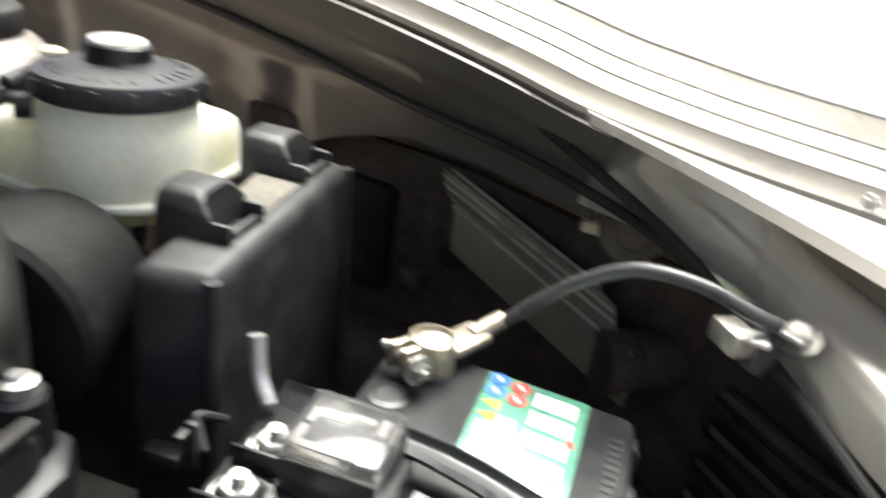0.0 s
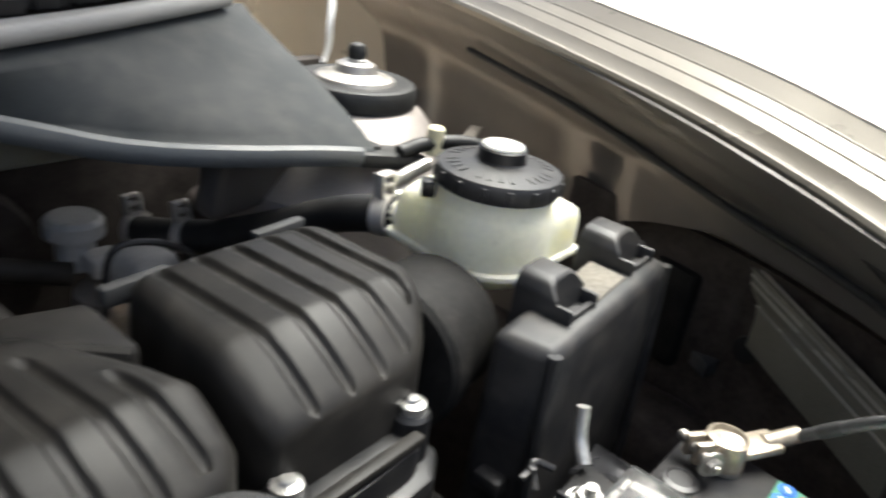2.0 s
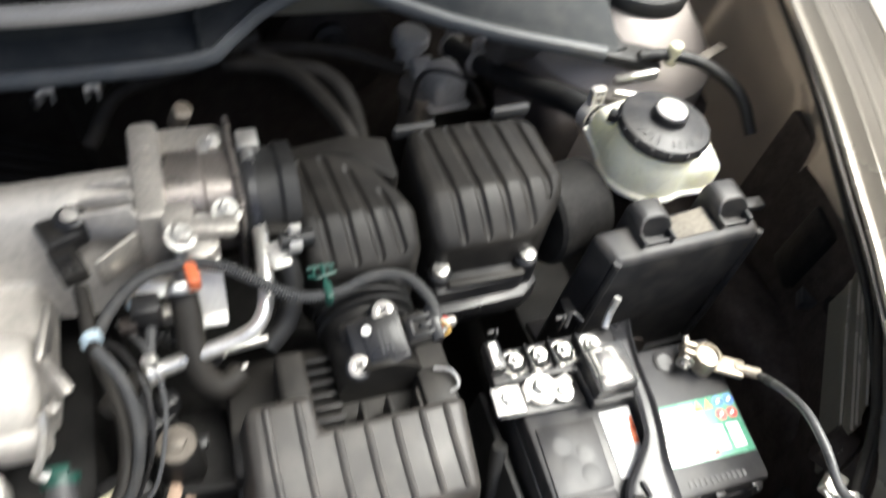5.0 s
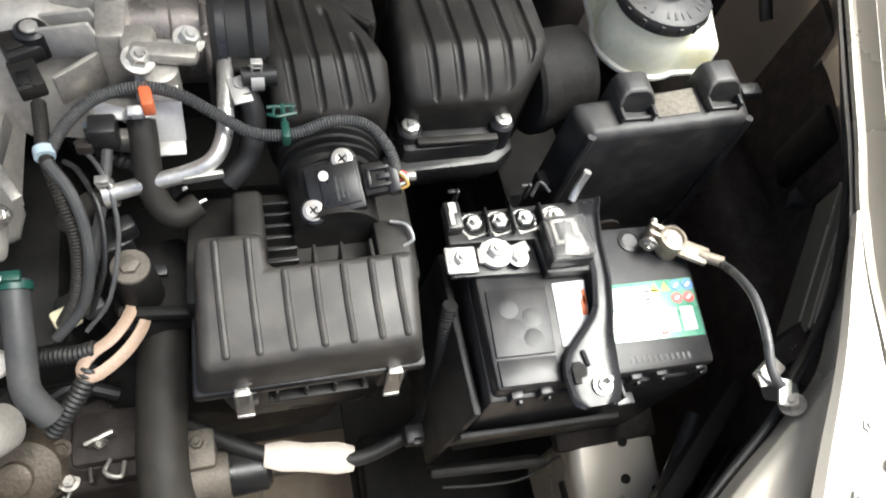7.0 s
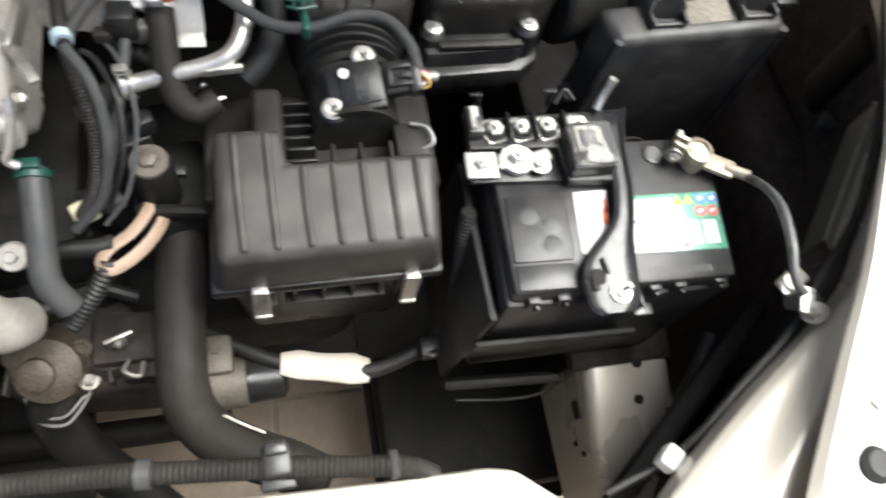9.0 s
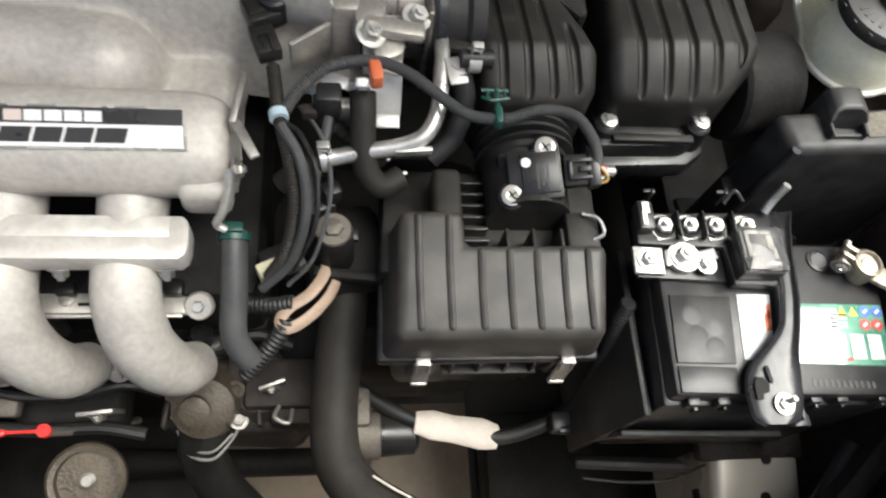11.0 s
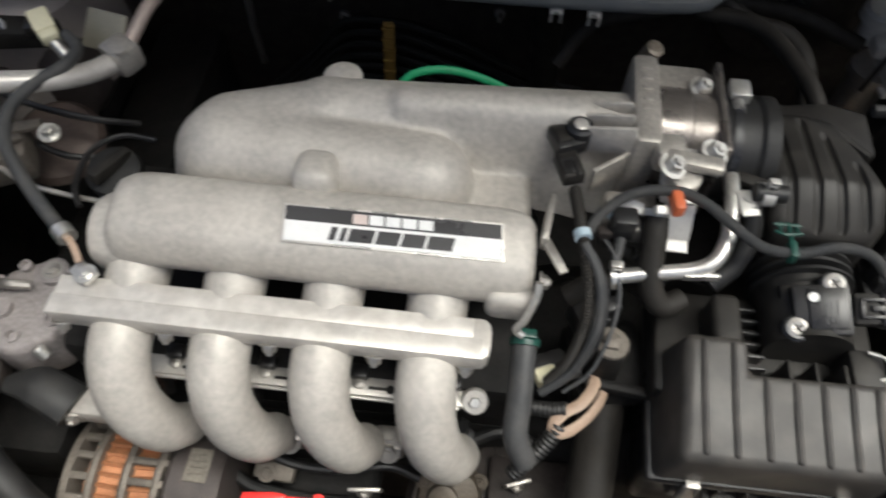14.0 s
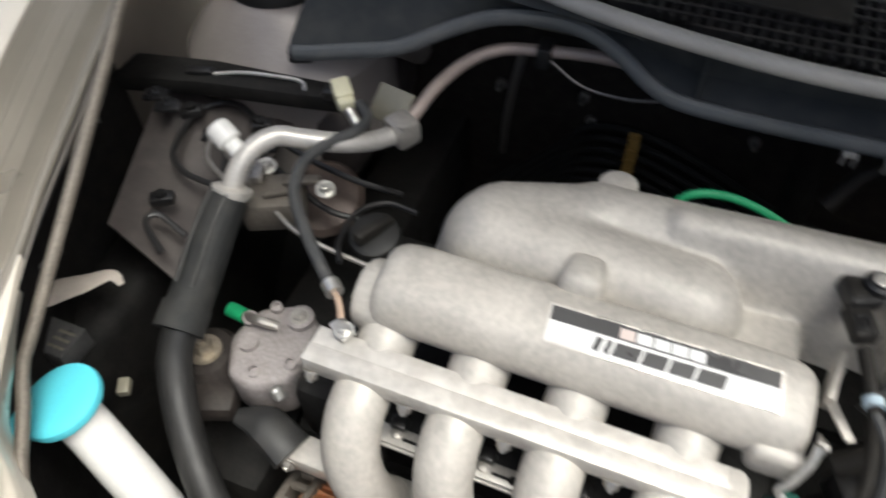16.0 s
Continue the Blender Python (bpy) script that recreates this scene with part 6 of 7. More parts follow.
# ---------------------------------------------------------------- lower front
rad_hose = thing("radiator_hose", (-0.1, 0.03, 0.66), "thick dusty rubber radiator hose bending to the front", "hose")
part("hose", tube([(-0.098, 0.165, 0.735), (-0.102, 0.12, 0.728), (-0.108, 0.06, 0.712), (-0.112, 0.01, 0.695), (-0.108, -0.030, 0.688), (-0.090, -0.058, 0.690), (-0.062, -0.078, 0.694), (-0.030, -0.095, 0.698), (0.0, -0.115, 0.70)], 0.0215, n=20), HOSE, rad_hose)
part("paint_line", tube([(-0.078, -0.048, 0.708), (-0.060, -0.060, 0.7125), (-0.046, -0.068, 0.714)], 0.0012, n=6), TAPE, rad_hose)
part("clamp", clampband((-0.099, 0.155, 0.733), (0, 1, 0.1), 0.022, 0.010), STRAP, rad_hose)

front_loom = thing("front_loom", (-0.05, -0.10, 0.79), "black loom clipped along the front panel", "wiring")
part("sleeve", ribbed([(-0.45, -0.088, 0.792), (-0.30, -0.090, 0.793), (-0.18, -0.094, 0.794), (-0.11, -0.100, 0.794), (-0.038, -0.108, 0.794), (0.02, -0.116, 0.794), (0.055, -0.122, 0.794), (0.075, -0.130, 0.78)], 0.0085, 0.004), HOSE, front_loom)
part("clip", join(box((-0.037, -0.104, 0.792), (0.020, 0.022, 0.024), 0.003), box((-0.037, -0.096, 0.800), (0.016, 0.010, 0.016), 0.002), box((-0.037, -0.118, 0.788), (0.024, 0.010, 0.008), 0.002)), PLASTIC_B, front_loom)
part("clip", box((0.044, -0.119, 0.795), (0.008, 0.020, 0.016), 0.002), PLASTIC, front_loom)
part("tape", tube([(-0.13, -0.098, 0.794), (-0.12, -0.099, 0.794)], 0.0105, n=12), GREY_HOSE, front_loom)

start_cable = thing("starter_cable", (0.03, 0.02, 0.58), "black cable with a cream cloth wrap under the air cleaner", "wiring")
part("cable", tube([(-0.10, 0.062, 0.60), (-0.066, 0.040, 0.60), (-0.028, 0.020, 0.60), (0.018, 0.010, 0.595), (0.060, 0.002, 0.592), (0.10, 0.010, 0.60), (0.125, 0.020, 0.61), (0.14, 0.03, 0.66)], 0.008, n=12), RUBBER, start_cable)
part("wrap", tube([(-0.030, 0.018, 0.604), (-0.012, 0.015, 0.602), (0.010, 0.011, 0.598), (0.040, 0.006, 0.594), (0.058, 0.003, 0.590)], [0.010, 0.0135, 0.0125, 0.0145, 0.0115], n=14, flat=(0.6, 1.15)), TAPE, start_cable, "crumpled cream cloth wrap")
part("loom", ribbed([(0.128, 0.022, 0.615), (0.136, 0.030, 0.65), (0.138, 0.045, 0.70), (0.136, 0.060, 0.76), (0.138, 0.075, 0.80)], 0.0075, 0.004), RUBBER, start_cable)
part("clip", join(box((0.122, 0.010, 0.620), (0.026, 0.020, 0.020), 0.003), box((0.122, 0.002, 0.625), (0.012, 0.008, 0.01), 0.001)), PLASTIC_B, start_cable)

starter = thing("starter_motor", (-0.07, 0.03, 0.54), "dull metal starter motor with a black cap", "starter motor")
part("body", lathe([(0.026, 0), (0.026, 0.05), (0.022, 0.052)], (-0.115, 0.012, 0.575), (1, 0, 0)), CAST_DARK, starter, "dull cast body")
part("cap", lathe([(0.024, 0), (0.022, 0.035), (0.015, 0.04)], (-0.064, 0.012, 0.578), (1, 0, 0)), PLASTIC_B, starter)
part("lug", join(box((-0.090, 0.035, 0.60), (0.03, 0.04, 0.02), 0.005), hexbolt((-0.092, 0.040, 0.61), (0, 0, 1), 0.007, 0.007)), CAST_DARK, starter)

thermo = thing("thermostat_housing", (-0.24, 0.03, 0.58), "oily brown cast water outlet with a wire clamp and hose", "housing")
part("housing", join(lathe([(0.034, -0.03), (0.036, 0.0), (0.030, 0.018), (0.012, 0.024)], (-0.238, 0.040, 0.615), (0, -0.5, 0.86)), box((-0.20, 0.06, 0.60), (0.10, 0.05, 0.04), 0.012, seg=3), box((-0.262, 0.052, 0.622), (0.020, 0.022, 0.030), 0.005, (0, 0, 20)), hexbolt((-0.264, 0.044, 0.638), (0, -0.5, 0.86), 0.006, 0.005), hexbolt((-0.208, 0.050, 0.630), (0, -0.5, 0.86), 0.006, 0.005), lathe([(0.016, 0.020), (0.015, 0.030), (0.010, 0.032)], (-0.244, 0.040, 0.615), (0, -0.5, 0.86))), BROWN_CAST, thermo)
part("hose", tube([(-0.240, 0.030, 0.60), (-0.248, 0.005, 0.56), (-0.235, -0.025, 0.50), (-0.20, -0.06, 0.45), (-0.17, -0.09, 0.42)], 0.024, n=18), RUBBER, thermo)
part("wire_clamp", tube([(-0.268, 0.020, 0.592), (-0.256, -0.004, 0.585), (-0.232, -0.010, 0.588), (-0.214, 0.006, 0.596), (-0.205, 0.020, 0.604)], 0.0016, n=8), STEEL, thermo)
part("wire_clamp", tube([(-0.266, 0.026, 0.598), (-0.254, 0.002, 0.591), (-0.232, -0.004, 0.594), (-0.212, 0.012, 0.602)], 0.0014, n=8), STEEL, thermo)
part("housing_plate", join(box((-0.155, 0.055, 0.62), (0.09, 0.05, 0.03), 0.006), box((-0.15, 0.030, 0.60), (0.05, 0.03, 0.05), 0.006)), DARK_BROWN, thermo)
part("spring_clip", tube([(-0.165, 0.030, 0.64), (-0.168, 0.018, 0.646), (-0.155, 0.012, 0.646), (-0.152, 0.026, 0.642)], 0.0022, n=8), STEEL_DULL, thermo)

gear = thing("transmission", (-0.20, 0.08, 0.50), "oily brown gearbox casting with ribs and bolts", "transmission")
part("casting", join(prism([(-0.285, 0.020), (-0.150, 0.010), (-0.128, 0.045), (-0.135, 0.105), (-0.275, 0.115)], 0.50, 0.612, 0.014, seg=3), lathe([(0.040, -0.03), (0.042, 0.0), (0.034, 0.012), (0.020, 0.014)], (-0.185, 0.062, 0.610))), DARK_BROWN, gear)
for k in range(5):
    part("rib", box((-0.270 + 0.027 * k, 0.055, 0.618), (0.004, 0.080, 0.014), 0.0015, (0, 0, -8 + 5 * k)), DARK_BROWN, gear)
for x, y in ((-0.262, 0.030), (-0.150, 0.028), (-0.142, 0.088), (-0.262, 0.100), (-0.205, 0.022)):
    part("bolt", hexbolt((x, y, 0.613), (0, 0, 1), 0.006, 0.007), STEEL_DULL, gear)
part("breather_pipe", tube([(-0.30, 0.09, 0.66), (-0.265, 0.075, 0.668), (-0.225, 0.082, 0.660), (-0.19, 0.095, 0.665), (-0.155, 0.088, 0.650)], 0.007, n=10), RUBBER, gear)
part("speed_sensor", join(box((-0.235, 0.090, 0.650), (0.030, 0.026, 0.036), 0.004, (0, 0, 18)), lathe([(0.010, 0), (0.010, 0.020)], (-0.235, 0.090, 0.668))), PLASTIC_B, gear)
part("sensor_wire", tube([(-0.235, 0.095, 0.688), (-0.225, 0.110, 0.705), (-0.20, 0.118, 0.720), (-0.175, 0.112, 0.745)], 0.004, n=8), PLASTIC_B, gear)
part("bracket", join(box((-0.172, 0.050, 0.640), (0.026, 0.004, 0.040), 0.001, (10, 0, 20)), hexbolt((-0.172, 0.046, 0.648), (0, -1, 0.2), 0.005, 0.005)), STEEL_DULL, gear)

alt = thing("alternator", (-0.53, 0.02, 0.60), "alternator with copper windings behind vent slots", "alternator")
AX, AY, AZ = -0.605, 0.010, 0.622
part("core", lathe([(0.050, 0.02), (0.060, 0.022), (0.060, 0.095), (0.050, 0.097)], (AX, AY, AZ), (1, 0, 0), 40), COPPER, alt, "copper windings")
for k in range(22):
    a = radians(-10 + 9.5 * k)
    part("winding", tube([(AX + 0.026, AY + 0.0605 * math.cos(a), AZ + 0.0605 * math.sin(a)), (AX + 0.060, AY + 0.0620 * math.cos(a + 0.03), AZ + 0.0620 * math.sin(a + 0.03)), (AX + 0.094, AY + 0.0605 * math.cos(a), AZ + 0.0605 * math.sin(a))], 0.0022, n=6, step=2), COPPER, alt)
shell_part = part("end_shell", lathe([(0.045, 0.0), (0.066, 0.002), (0.069, 0.005), (0.069, 0.011), (0.060, 0.012)], (AX, AY, AZ), (1, 0, 0), 40), CAST_DARK, alt, "cast alternator shell")
for off in (0.030, 0.062, 0.092):
    part("hoop", lathe([(0.061, -0.004), (0.069, -0.003), (0.070, 0.0), (0.069, 0.004), (0.061, 0.005)], (AX + off, AY, AZ), (1, 0, 0), 40), CAST_DARK, shell_part)
part("end_shell", lathe([(0.050, 0.0), (0.068, 0.002), (0.071, 0.006), (0.071, 0.040), (0.062, 0.052), (0.030, 0.056)], (AX + 0.098, AY, AZ), (1, 0, 0), 40), PANEL, alt, "smooth dark alternator end")
for k in range(13):
    a = radians(-20 + 17 * k)
    for x0, x1 in ((0.010, 0.028), (0.064, 0.100)):
        part("vent_bar", box((AX + (x0 + x1) / 2, AY + 0.0655 * math.cos(a), AZ + 0.0655 * math.sin(a)), (x1 - x0, 0.0075, 0.007), 0.002, (math.degrees(a) - 90, 0, 0)), CAST_DARK, shell_part)
part("label", box((-0.476, 0.020, 0.6935), (0.022, 0.032, 0.001), 0, (-6, 0, 0)), DUSTY, alt, "browned paper label")
for k in range(4):
    part("label_print", box((-0.476, 0.030 - 0.006 * k, 0.6936 + 0.0006 * k), (0.013, 0.0014, 0.0006), 0, (-6, 0, 0)), CAST_DARK, alt)

dip = thing("dipstick", (-0.40, 0.0, 0.66), "bright red plastic dipstick grip", "dipstick")
part("grip", join(prism([(-0.432, -0.006), (-0.400, -0.003), (-0.390, 0.000), (-0.390, 0.005), (-0.402, 0.006), (-0.431, 0.003)], 0.680, 0.686, 0.0018), tube([(-0.392, 0.0025, 0.683), (-0.364, 0.003, 0.683)], 0.0014, n=8), lathe([(0.0022, -0.002), (0.0058, -0.002), (0.0058, 0.003), (0.0022, 0.003)], (-0.359, 0.003, 0.683), n=18)), RED, dip)
part("tube", tube([(-0.36, 0.003, 0.68), (-0.35, 0.02, 0.60), (-0.33, 0.05, 0.50)], 0.004, n=8), STEEL_DULL, dip)

exhaust = thing("engine_front_cover", (-0.35, 0.05, 0.55), "dark cast brackets below the intake runners", "engine part")
part("bracket", join(box((-0.39, 0.072, 0.650), (0.26, 0.04, 0.05), 0.012, seg=3), box((-0.36, 0.045, 0.61), (0.10, 0.06, 0.05), 0.015, seg=3)), DARK, exhaust)
for x, y, z in ((-0.487, 0.065, 0.70), (-0.30, 0.064, 0.70), (-0.395, 0.062, 0.70)):
    part("stud", join(box((x, y, z - 0.01), (0.03, 0.024, 0.03), 0.004), hexbolt((x, y - 0.012, z), (0, -0.6, 0.8), 0.008, 0.008)), STEEL_DULL, exhaust)
part("pipe", tube([(-0.46, 0.030, 0.640), (-0.43, 0.018, 0.636), (-0.38, 0.014, 0.632), (-0.33, 0.016, 0.630), (-0.29, 0.010, 0.622)], 0.0065, n=10), RUBBER, exhaust)
part("pipe", tube([(-0.43, 0.046, 0.680), (-0.39, 0.036, 0.674), (-0.345, 0.036, 0.672), (-0.30, 0.044, 0.676), (-0.27, 0.040, 0.660)], 0.0045, n=10), PLASTIC_B, exhaust)
part("bracket", join(box((-0.318, 0.020, 0.672), (0.030, 0.004, 0.045), 0.001, (12, 0, 6)), hexbolt((-0.318, 0.016, 0.680), (0, -1, 0.3), 0.005, 0.005)), STEEL_DULL, exhaust, "dull steel bracket")
part("bracket", join(box((-0.410, 0.030, 0.662), (0.040, 0.018, 0.016), 0.004, (10, 0, -4)), hexbolt((-0.416, 0.026, 0.670), (0, -0.4, 1), 0.006, 0.005)), CAST_DARK, exhaust, "weathered cast lug")
part("ring", lathe([(0.026, -0.020), (0.033, -0.018), (0.036, -0.010), (0.036, 0.002), (0.033, 0.005), (0.028, 0.004), (0.027, -0.006)], (-0.345, -0.028, 0.600), (0.1, -0.3, 1), 32), BROWN_CAST, exhaust, "rusty cast rim")
part("ring_stud", lathe([(0.008, -0.02), (0.008, 0.0), (0.005, 0.002)], (-0.345, -0.028, 0.598), (0.1, -0.3, 1)), STEEL_DULL, exhaust)

# ---------------------------------------------------------------- passenger-side corner: air-conditioning pipes, washer neck, stay
acp = thing("refrigerant_pipe", (-0.70, 0.28, 0.80), "bent aluminium refrigerant pipe with a charge valve", "pipe")
part("pipe", tube([(-0.733, 0.226, 0.858), (-0.731, 0.240, 0.876), (-0.724, 0.262, 0.890), (-0.708, 0.284, 0.895), (-0.686, 0.294, 0.891), (-0.660, 0.306, 0.884), (-0.640, 0.326, 0.872), (-0.626, 0.348, 0.862), (-0.614, 0.372, 0.856)], 0.0105, n=16), ALLOY, acp)
part("valve", lathe([(0.009, 0), (0.009, 0.020), (0.013, 0.022), (0.013, 0.040), (0.011, 0.043)], (-0.728, 0.256, 0.884), (-0.75, 0.25, 0.45)), WHITE, acp, "white plastic valve cap")
part("ring", lathe([(0.018, -0.004), (0.020, 0.0), (0.020, 0.006), (0.014, 0.008)], (-0.733, 0.227, 0.860), (0.05, 0.6, 0.8)), ALLOY, acp)
sleeve = part("foam_sleeve", tube([(-0.735, 0.222, 0.856), (-0.734, 0.19, 0.842), (-0.728, 0.15, 0.828), (-0.722, 0.112, 0.818)], [0.0205, 0.0215, 0.0215, 0.0215], n=20), FOAM, acp, "ribbed black foam sleeve")
for a in (-0.008, 0.010):
    part("seam", tube([(-0.737 + a, 0.218, 0.8735), (-0.736 + a, 0.18, 0.8595), (-0.727 + a, 0.125, 0.8415)], 0.0022, n=6), RUBBER, sleeve)
part("cuff", tube([(-0.7225, 0.116, 0.820), (-0.720, 0.092, 0.811)], 0.0240, n=20), FOAM, acp)
part("hose", tube([(-0.720, 0.096, 0.812), (-0.715, 0.068, 0.790), (-0.686, 0.027, 0.760), (-0.642, -0.014, 0.730), (-0.60, -0.045, 0.69), (-0.56, -0.07, 0.64)], 0.0165, n=18), RUBBER, acp)
part("end_block", join(box((-0.612, 0.374, 0.858), (0.034, 0.030, 0.030), 0.006, (0, 0, -30)), lathe([(0.006, 0), (0.006, 0.004), (0.003, 0.004)], (-0.604, 0.362, 0.874))), CAST_GREY, acp)
part("rear_pipe", tube([(-0.607, 0.388, 0.864), (-0.595, 0.43, 0.878), (-0.575, 0.475, 0.885), (-0.545, 0.503, 0.889), (-0.50, 0.515, 0.890), (-0.44, 0.525, 0.890), (-0.38, 0.53, 0.885)], 0.0070, n=14), PIPE_PAINT, acp, "rosy beige pipe along the bulkhead")
part("pipe_tie", box((-0.498, 0.513, 0.889), (0.016, 0.028, 0.026), 0.003), RUBBER, acp)
part("drop_pipe", tube([(-0.525, 0.520, 0.880), (-0.545, 0.56, 0.80), (-0.565, 0.60, 0.70), (-0.58, 0.64, 0.60)], 0.005, n=10), STEEL_DULL, acp)
part("thin_wire", tube([(-0.49, 0.51, 0.882), (-0.45, 0.50, 0.866), (-0.40, 0.49, 0.870), (-0.36, 0.475, 0.89)], 0.0016, n=6), STEEL_DULL, acp)

vac = thing("vacuum_cable", (-0.63, 0.25, 0.85), "dark grey cable looping down to the intake", "cable")
part("cable", tube([(-0.655, 0.366, 0.888), (-0.640, 0.352, 0.884), (-0.642, 0.326, 0.886), (-0.658, 0.300, 0.888), (-0.668, 0.268, 0.888), (-0.660, 0.234, 0.886), (-0.632, 0.200, 0.882), (-0.600, 0.170, 0.878), (-0.574, 0.148, 0.876)], 0.0060, n=12), GREY_HOSE, vac)
part("ferrule", tube([(-0.582, 0.155, 0.877), (-0.573, 0.147, 0.876)], 0.0085, n=12), STEEL, vac)
part("bare_wire", tube([(-0.573, 0.147, 0.876), (-0.566, 0.140, 0.874), (-0.560, 0.130, 0.868)], 0.003, n=8), TAN, vac)
part("lug", join(box((-0.556, 0.124, 0.862), (0.022, 0.014, 0.004), 0.001, (0, 0, -30)), hexbolt((-0.553, 0.122, 0.864), (0, 0, 1), 0.006, 0.005)), STEEL, vac)
conn = thing("pressure_switch", (-0.676, 0.37, 0.86), "cream plastic switch plug by the bulkhead", "connector")
part("plug", join(box((-0.678, 0.372, 0.893), (0.020, 0.026, 0.018), 0.003, (15, 0, 40)), box((-0.668, 0.360, 0.888), (0.018, 0.010, 0.016), 0.003, (15, 0, 40))), CREAM, conn)
part("stem", tube([(-0.664, 0.357, 0.884), (-0.650, 0.347, 0.874), (-0.645, 0.336, 0.868)], 0.006, n=12), STEEL, conn)
part("plate", box((-0.634, 0.395, 0.868), (0.045, 0.004, 0.040), 0.002, (-50, 0, -12)), PAINT_DULL, conn)

pump = thing("power_steering_pump", (-0.655, 0.13, 0.70), "weathered cast pump bracket beside the belt", "pump")
part("casting", join(prism([(-0.700, 0.128), (-0.690, 0.168), (-0.655, 0.186), (-0.625, 0.178), (-0.612, 0.150), (-0.618, 0.100), (-0.650, 0.082), (-0.680, 0.088)], 0.70, 0.765, 0.010, seg=3), lathe([(0.014, 0), (0.014, 0.008), (0.010, 0.009)], (-0.640, 0.168, 0.764)), lathe([(0.010, 0), (0.010, 0.008)], (-0.675, 0.125, 0.763))), PUMP_CAST, pump)
for at, r, h in (((-0.688, 0.150, 0.764), 0.008, 0.008), ((-0.626, 0.120, 0.764), 0.007, 0.003), ((-0.655, 0.100, 0.764), 0.007, 0.004), ((-0.670, 0.172, 0.760), 0.006, 0.012)):
    part("boss", lathe([(r, -0.004), (r, h), (r * 0.6, h + 0.001), (r * 0.55, h - 0.004)], at, (0.05, -0.1, 1), 18), PUMP_CAST, pump)
part("pipe", tube([(-0.700, 0.157, 0.756), (-0.690, 0.150, 0.770), (-0.672, 0.146, 0.778), (-0.655, 0.150, 0.772)], 0.005, n=10), STEEL_DULL, pump)
part("green_stub", tube([(-0.724, 0.160, 0.752), (-0.704, 0.158, 0.752)], 0.0085, n=14), GREEN, pump, "green plastic stub")
part("bolt", hexbolt((-0.640, 0.168, 0.772), (0, 0, 1), 0.007, 0.005), STEEL_DULL, pump)
part("dark_lever", tube([(-0.655, 0.060, 0.745), (-0.625, 0.062, 0.745), (-0.590, 0.050, 0.735)], [0.008, 0.020, 0.022], n=12, flat=(0.5, 1)), RUBBER, pump)
part("zinc_plug", lathe([(0.006, 0), (0.006, 0.010), (0.004, 0.012)], (-0.618, 0.086, 0.762), (-0.5, 0.2, 0.8)), STEEL, pump)
lm = thing("engine_mount", (-0.735, 0.105, 0.66), "rusty engine mount with a large bolt", "engine mount")
part("bush", lathe([(0.036, -0.06), (0.036, -0.02), (0.028, -0.008), (0.020, -0.006)], (-0.727, 0.112, 0.748)), DARK_BROWN, lm)
part("bolt", join(lathe([(0.018, -0.008), (0.018, -0.004)], (-0.727, 0.112, 0.748)), hexbolt((-0.727, 0.112, 0.744), (0, 0, 1), 0.011, 0.014)), BRASS, lm)
part("arm", box((-0.705, 0.075, 0.715), (0.06, 0.04, 0.03), 0.008, (0, 0, 20)), DARK_BROWN, lm)
oil = thing("oil_filler_cap", (-0.593, 0.258, 0.79), "dark oil filler cap behind the intake", "cap")
part("cap", lathe([(0.026, 0.0), (0.027, 0.004), (0.026, 0.012), (0.022, 0.014)], (-0.593, 0.258, 0.812), (0, -0.15, 1), 24), RUBBER, oil)
part("handle", box((-0.593, 0.256, 0.831), (0.012, 0.046, 0.014), 0.003, (-8, 0, -25)), PLASTIC, oil)
part("wire_loop", tube([(-0.610, 0.212, 0.822), (-0.622, 0.235, 0.824), (-0.622, 0.275, 0.824), (-0.600, 0.300, 0.822), (-0.565, 0.300, 0.82)], 0.003, n=8), PLASTIC_B, oil)

washer = thing("washer_bottle_neck", (-0.71, -0.025, 0.68), "white washer filler neck with a light blue cap", "washer bottle")
part("neck", tube([(-0.742, -0.016, 0.848), (-0.728, -0.020, 0.812), (-0.708, -0.028, 0.760), (-0.69, -0.035, 0.70)], [0.020, 0.0205, 0.0215, 0.022], n=20), WHITE, washer)
wcap = part("cap", lathe([(0.034, 0.0), (0.035, 0.003), (0.034, 0.008), (0.028, 0.010), (0.010, 0.0105)], (-0.744, -0.0155, 0.846), (-0.18, -0.05, 1), 32), TEAL, washer, "light blue snap cap")
part("tab", prism([(-0.775, -0.030), (-0.752, -0.052), (-0.763, -0.062), (-0.768, -0.058)], 0.848, 0.853, 0.001), TEAL, wcap)

stay = thing("bonnet_stay", (-0.72, -0.08, 0.85), "grey bonnet stay rod standing on the front panel", "stay rod")
part("rod", tube([(-0.708, -0.098, 0.800), (-0.712, -0.088, 0.862), (-0.742, -0.040, 0.884), (-0.758, -0.011, 0.900), (-0.764, 0.020, 0.915), (-0.797, 0.249, 1.050), (-0.84, 0.52, 1.215)], 0.0055, n=12, step=5), CAST_DARK, stay)
part("clip", box((-0.771, 0.055, 0.934), (0.010, 0.012, 0.010), 0.003), PLASTIC_B, stay)

lpanel = thing("wheelhouse_panel", (-0.84, 0.28, 0.70), "flat brown-grey inner panel behind the pipes", "panel")


def lp(u, v):
    a, b, c, d = V(-0.93, 0.375, 0.835), V(-0.77, 0.395, 0.80), V(-0.77, 0.16, 0.755), V(-0.88, 0.185, 0.80)
    p = a.lerp(b, u).lerp(d.lerp(c, u), v)
    return p + V(0, 0, -0.01 * math.sin(math.pi * u) * math.sin(math.pi * v))


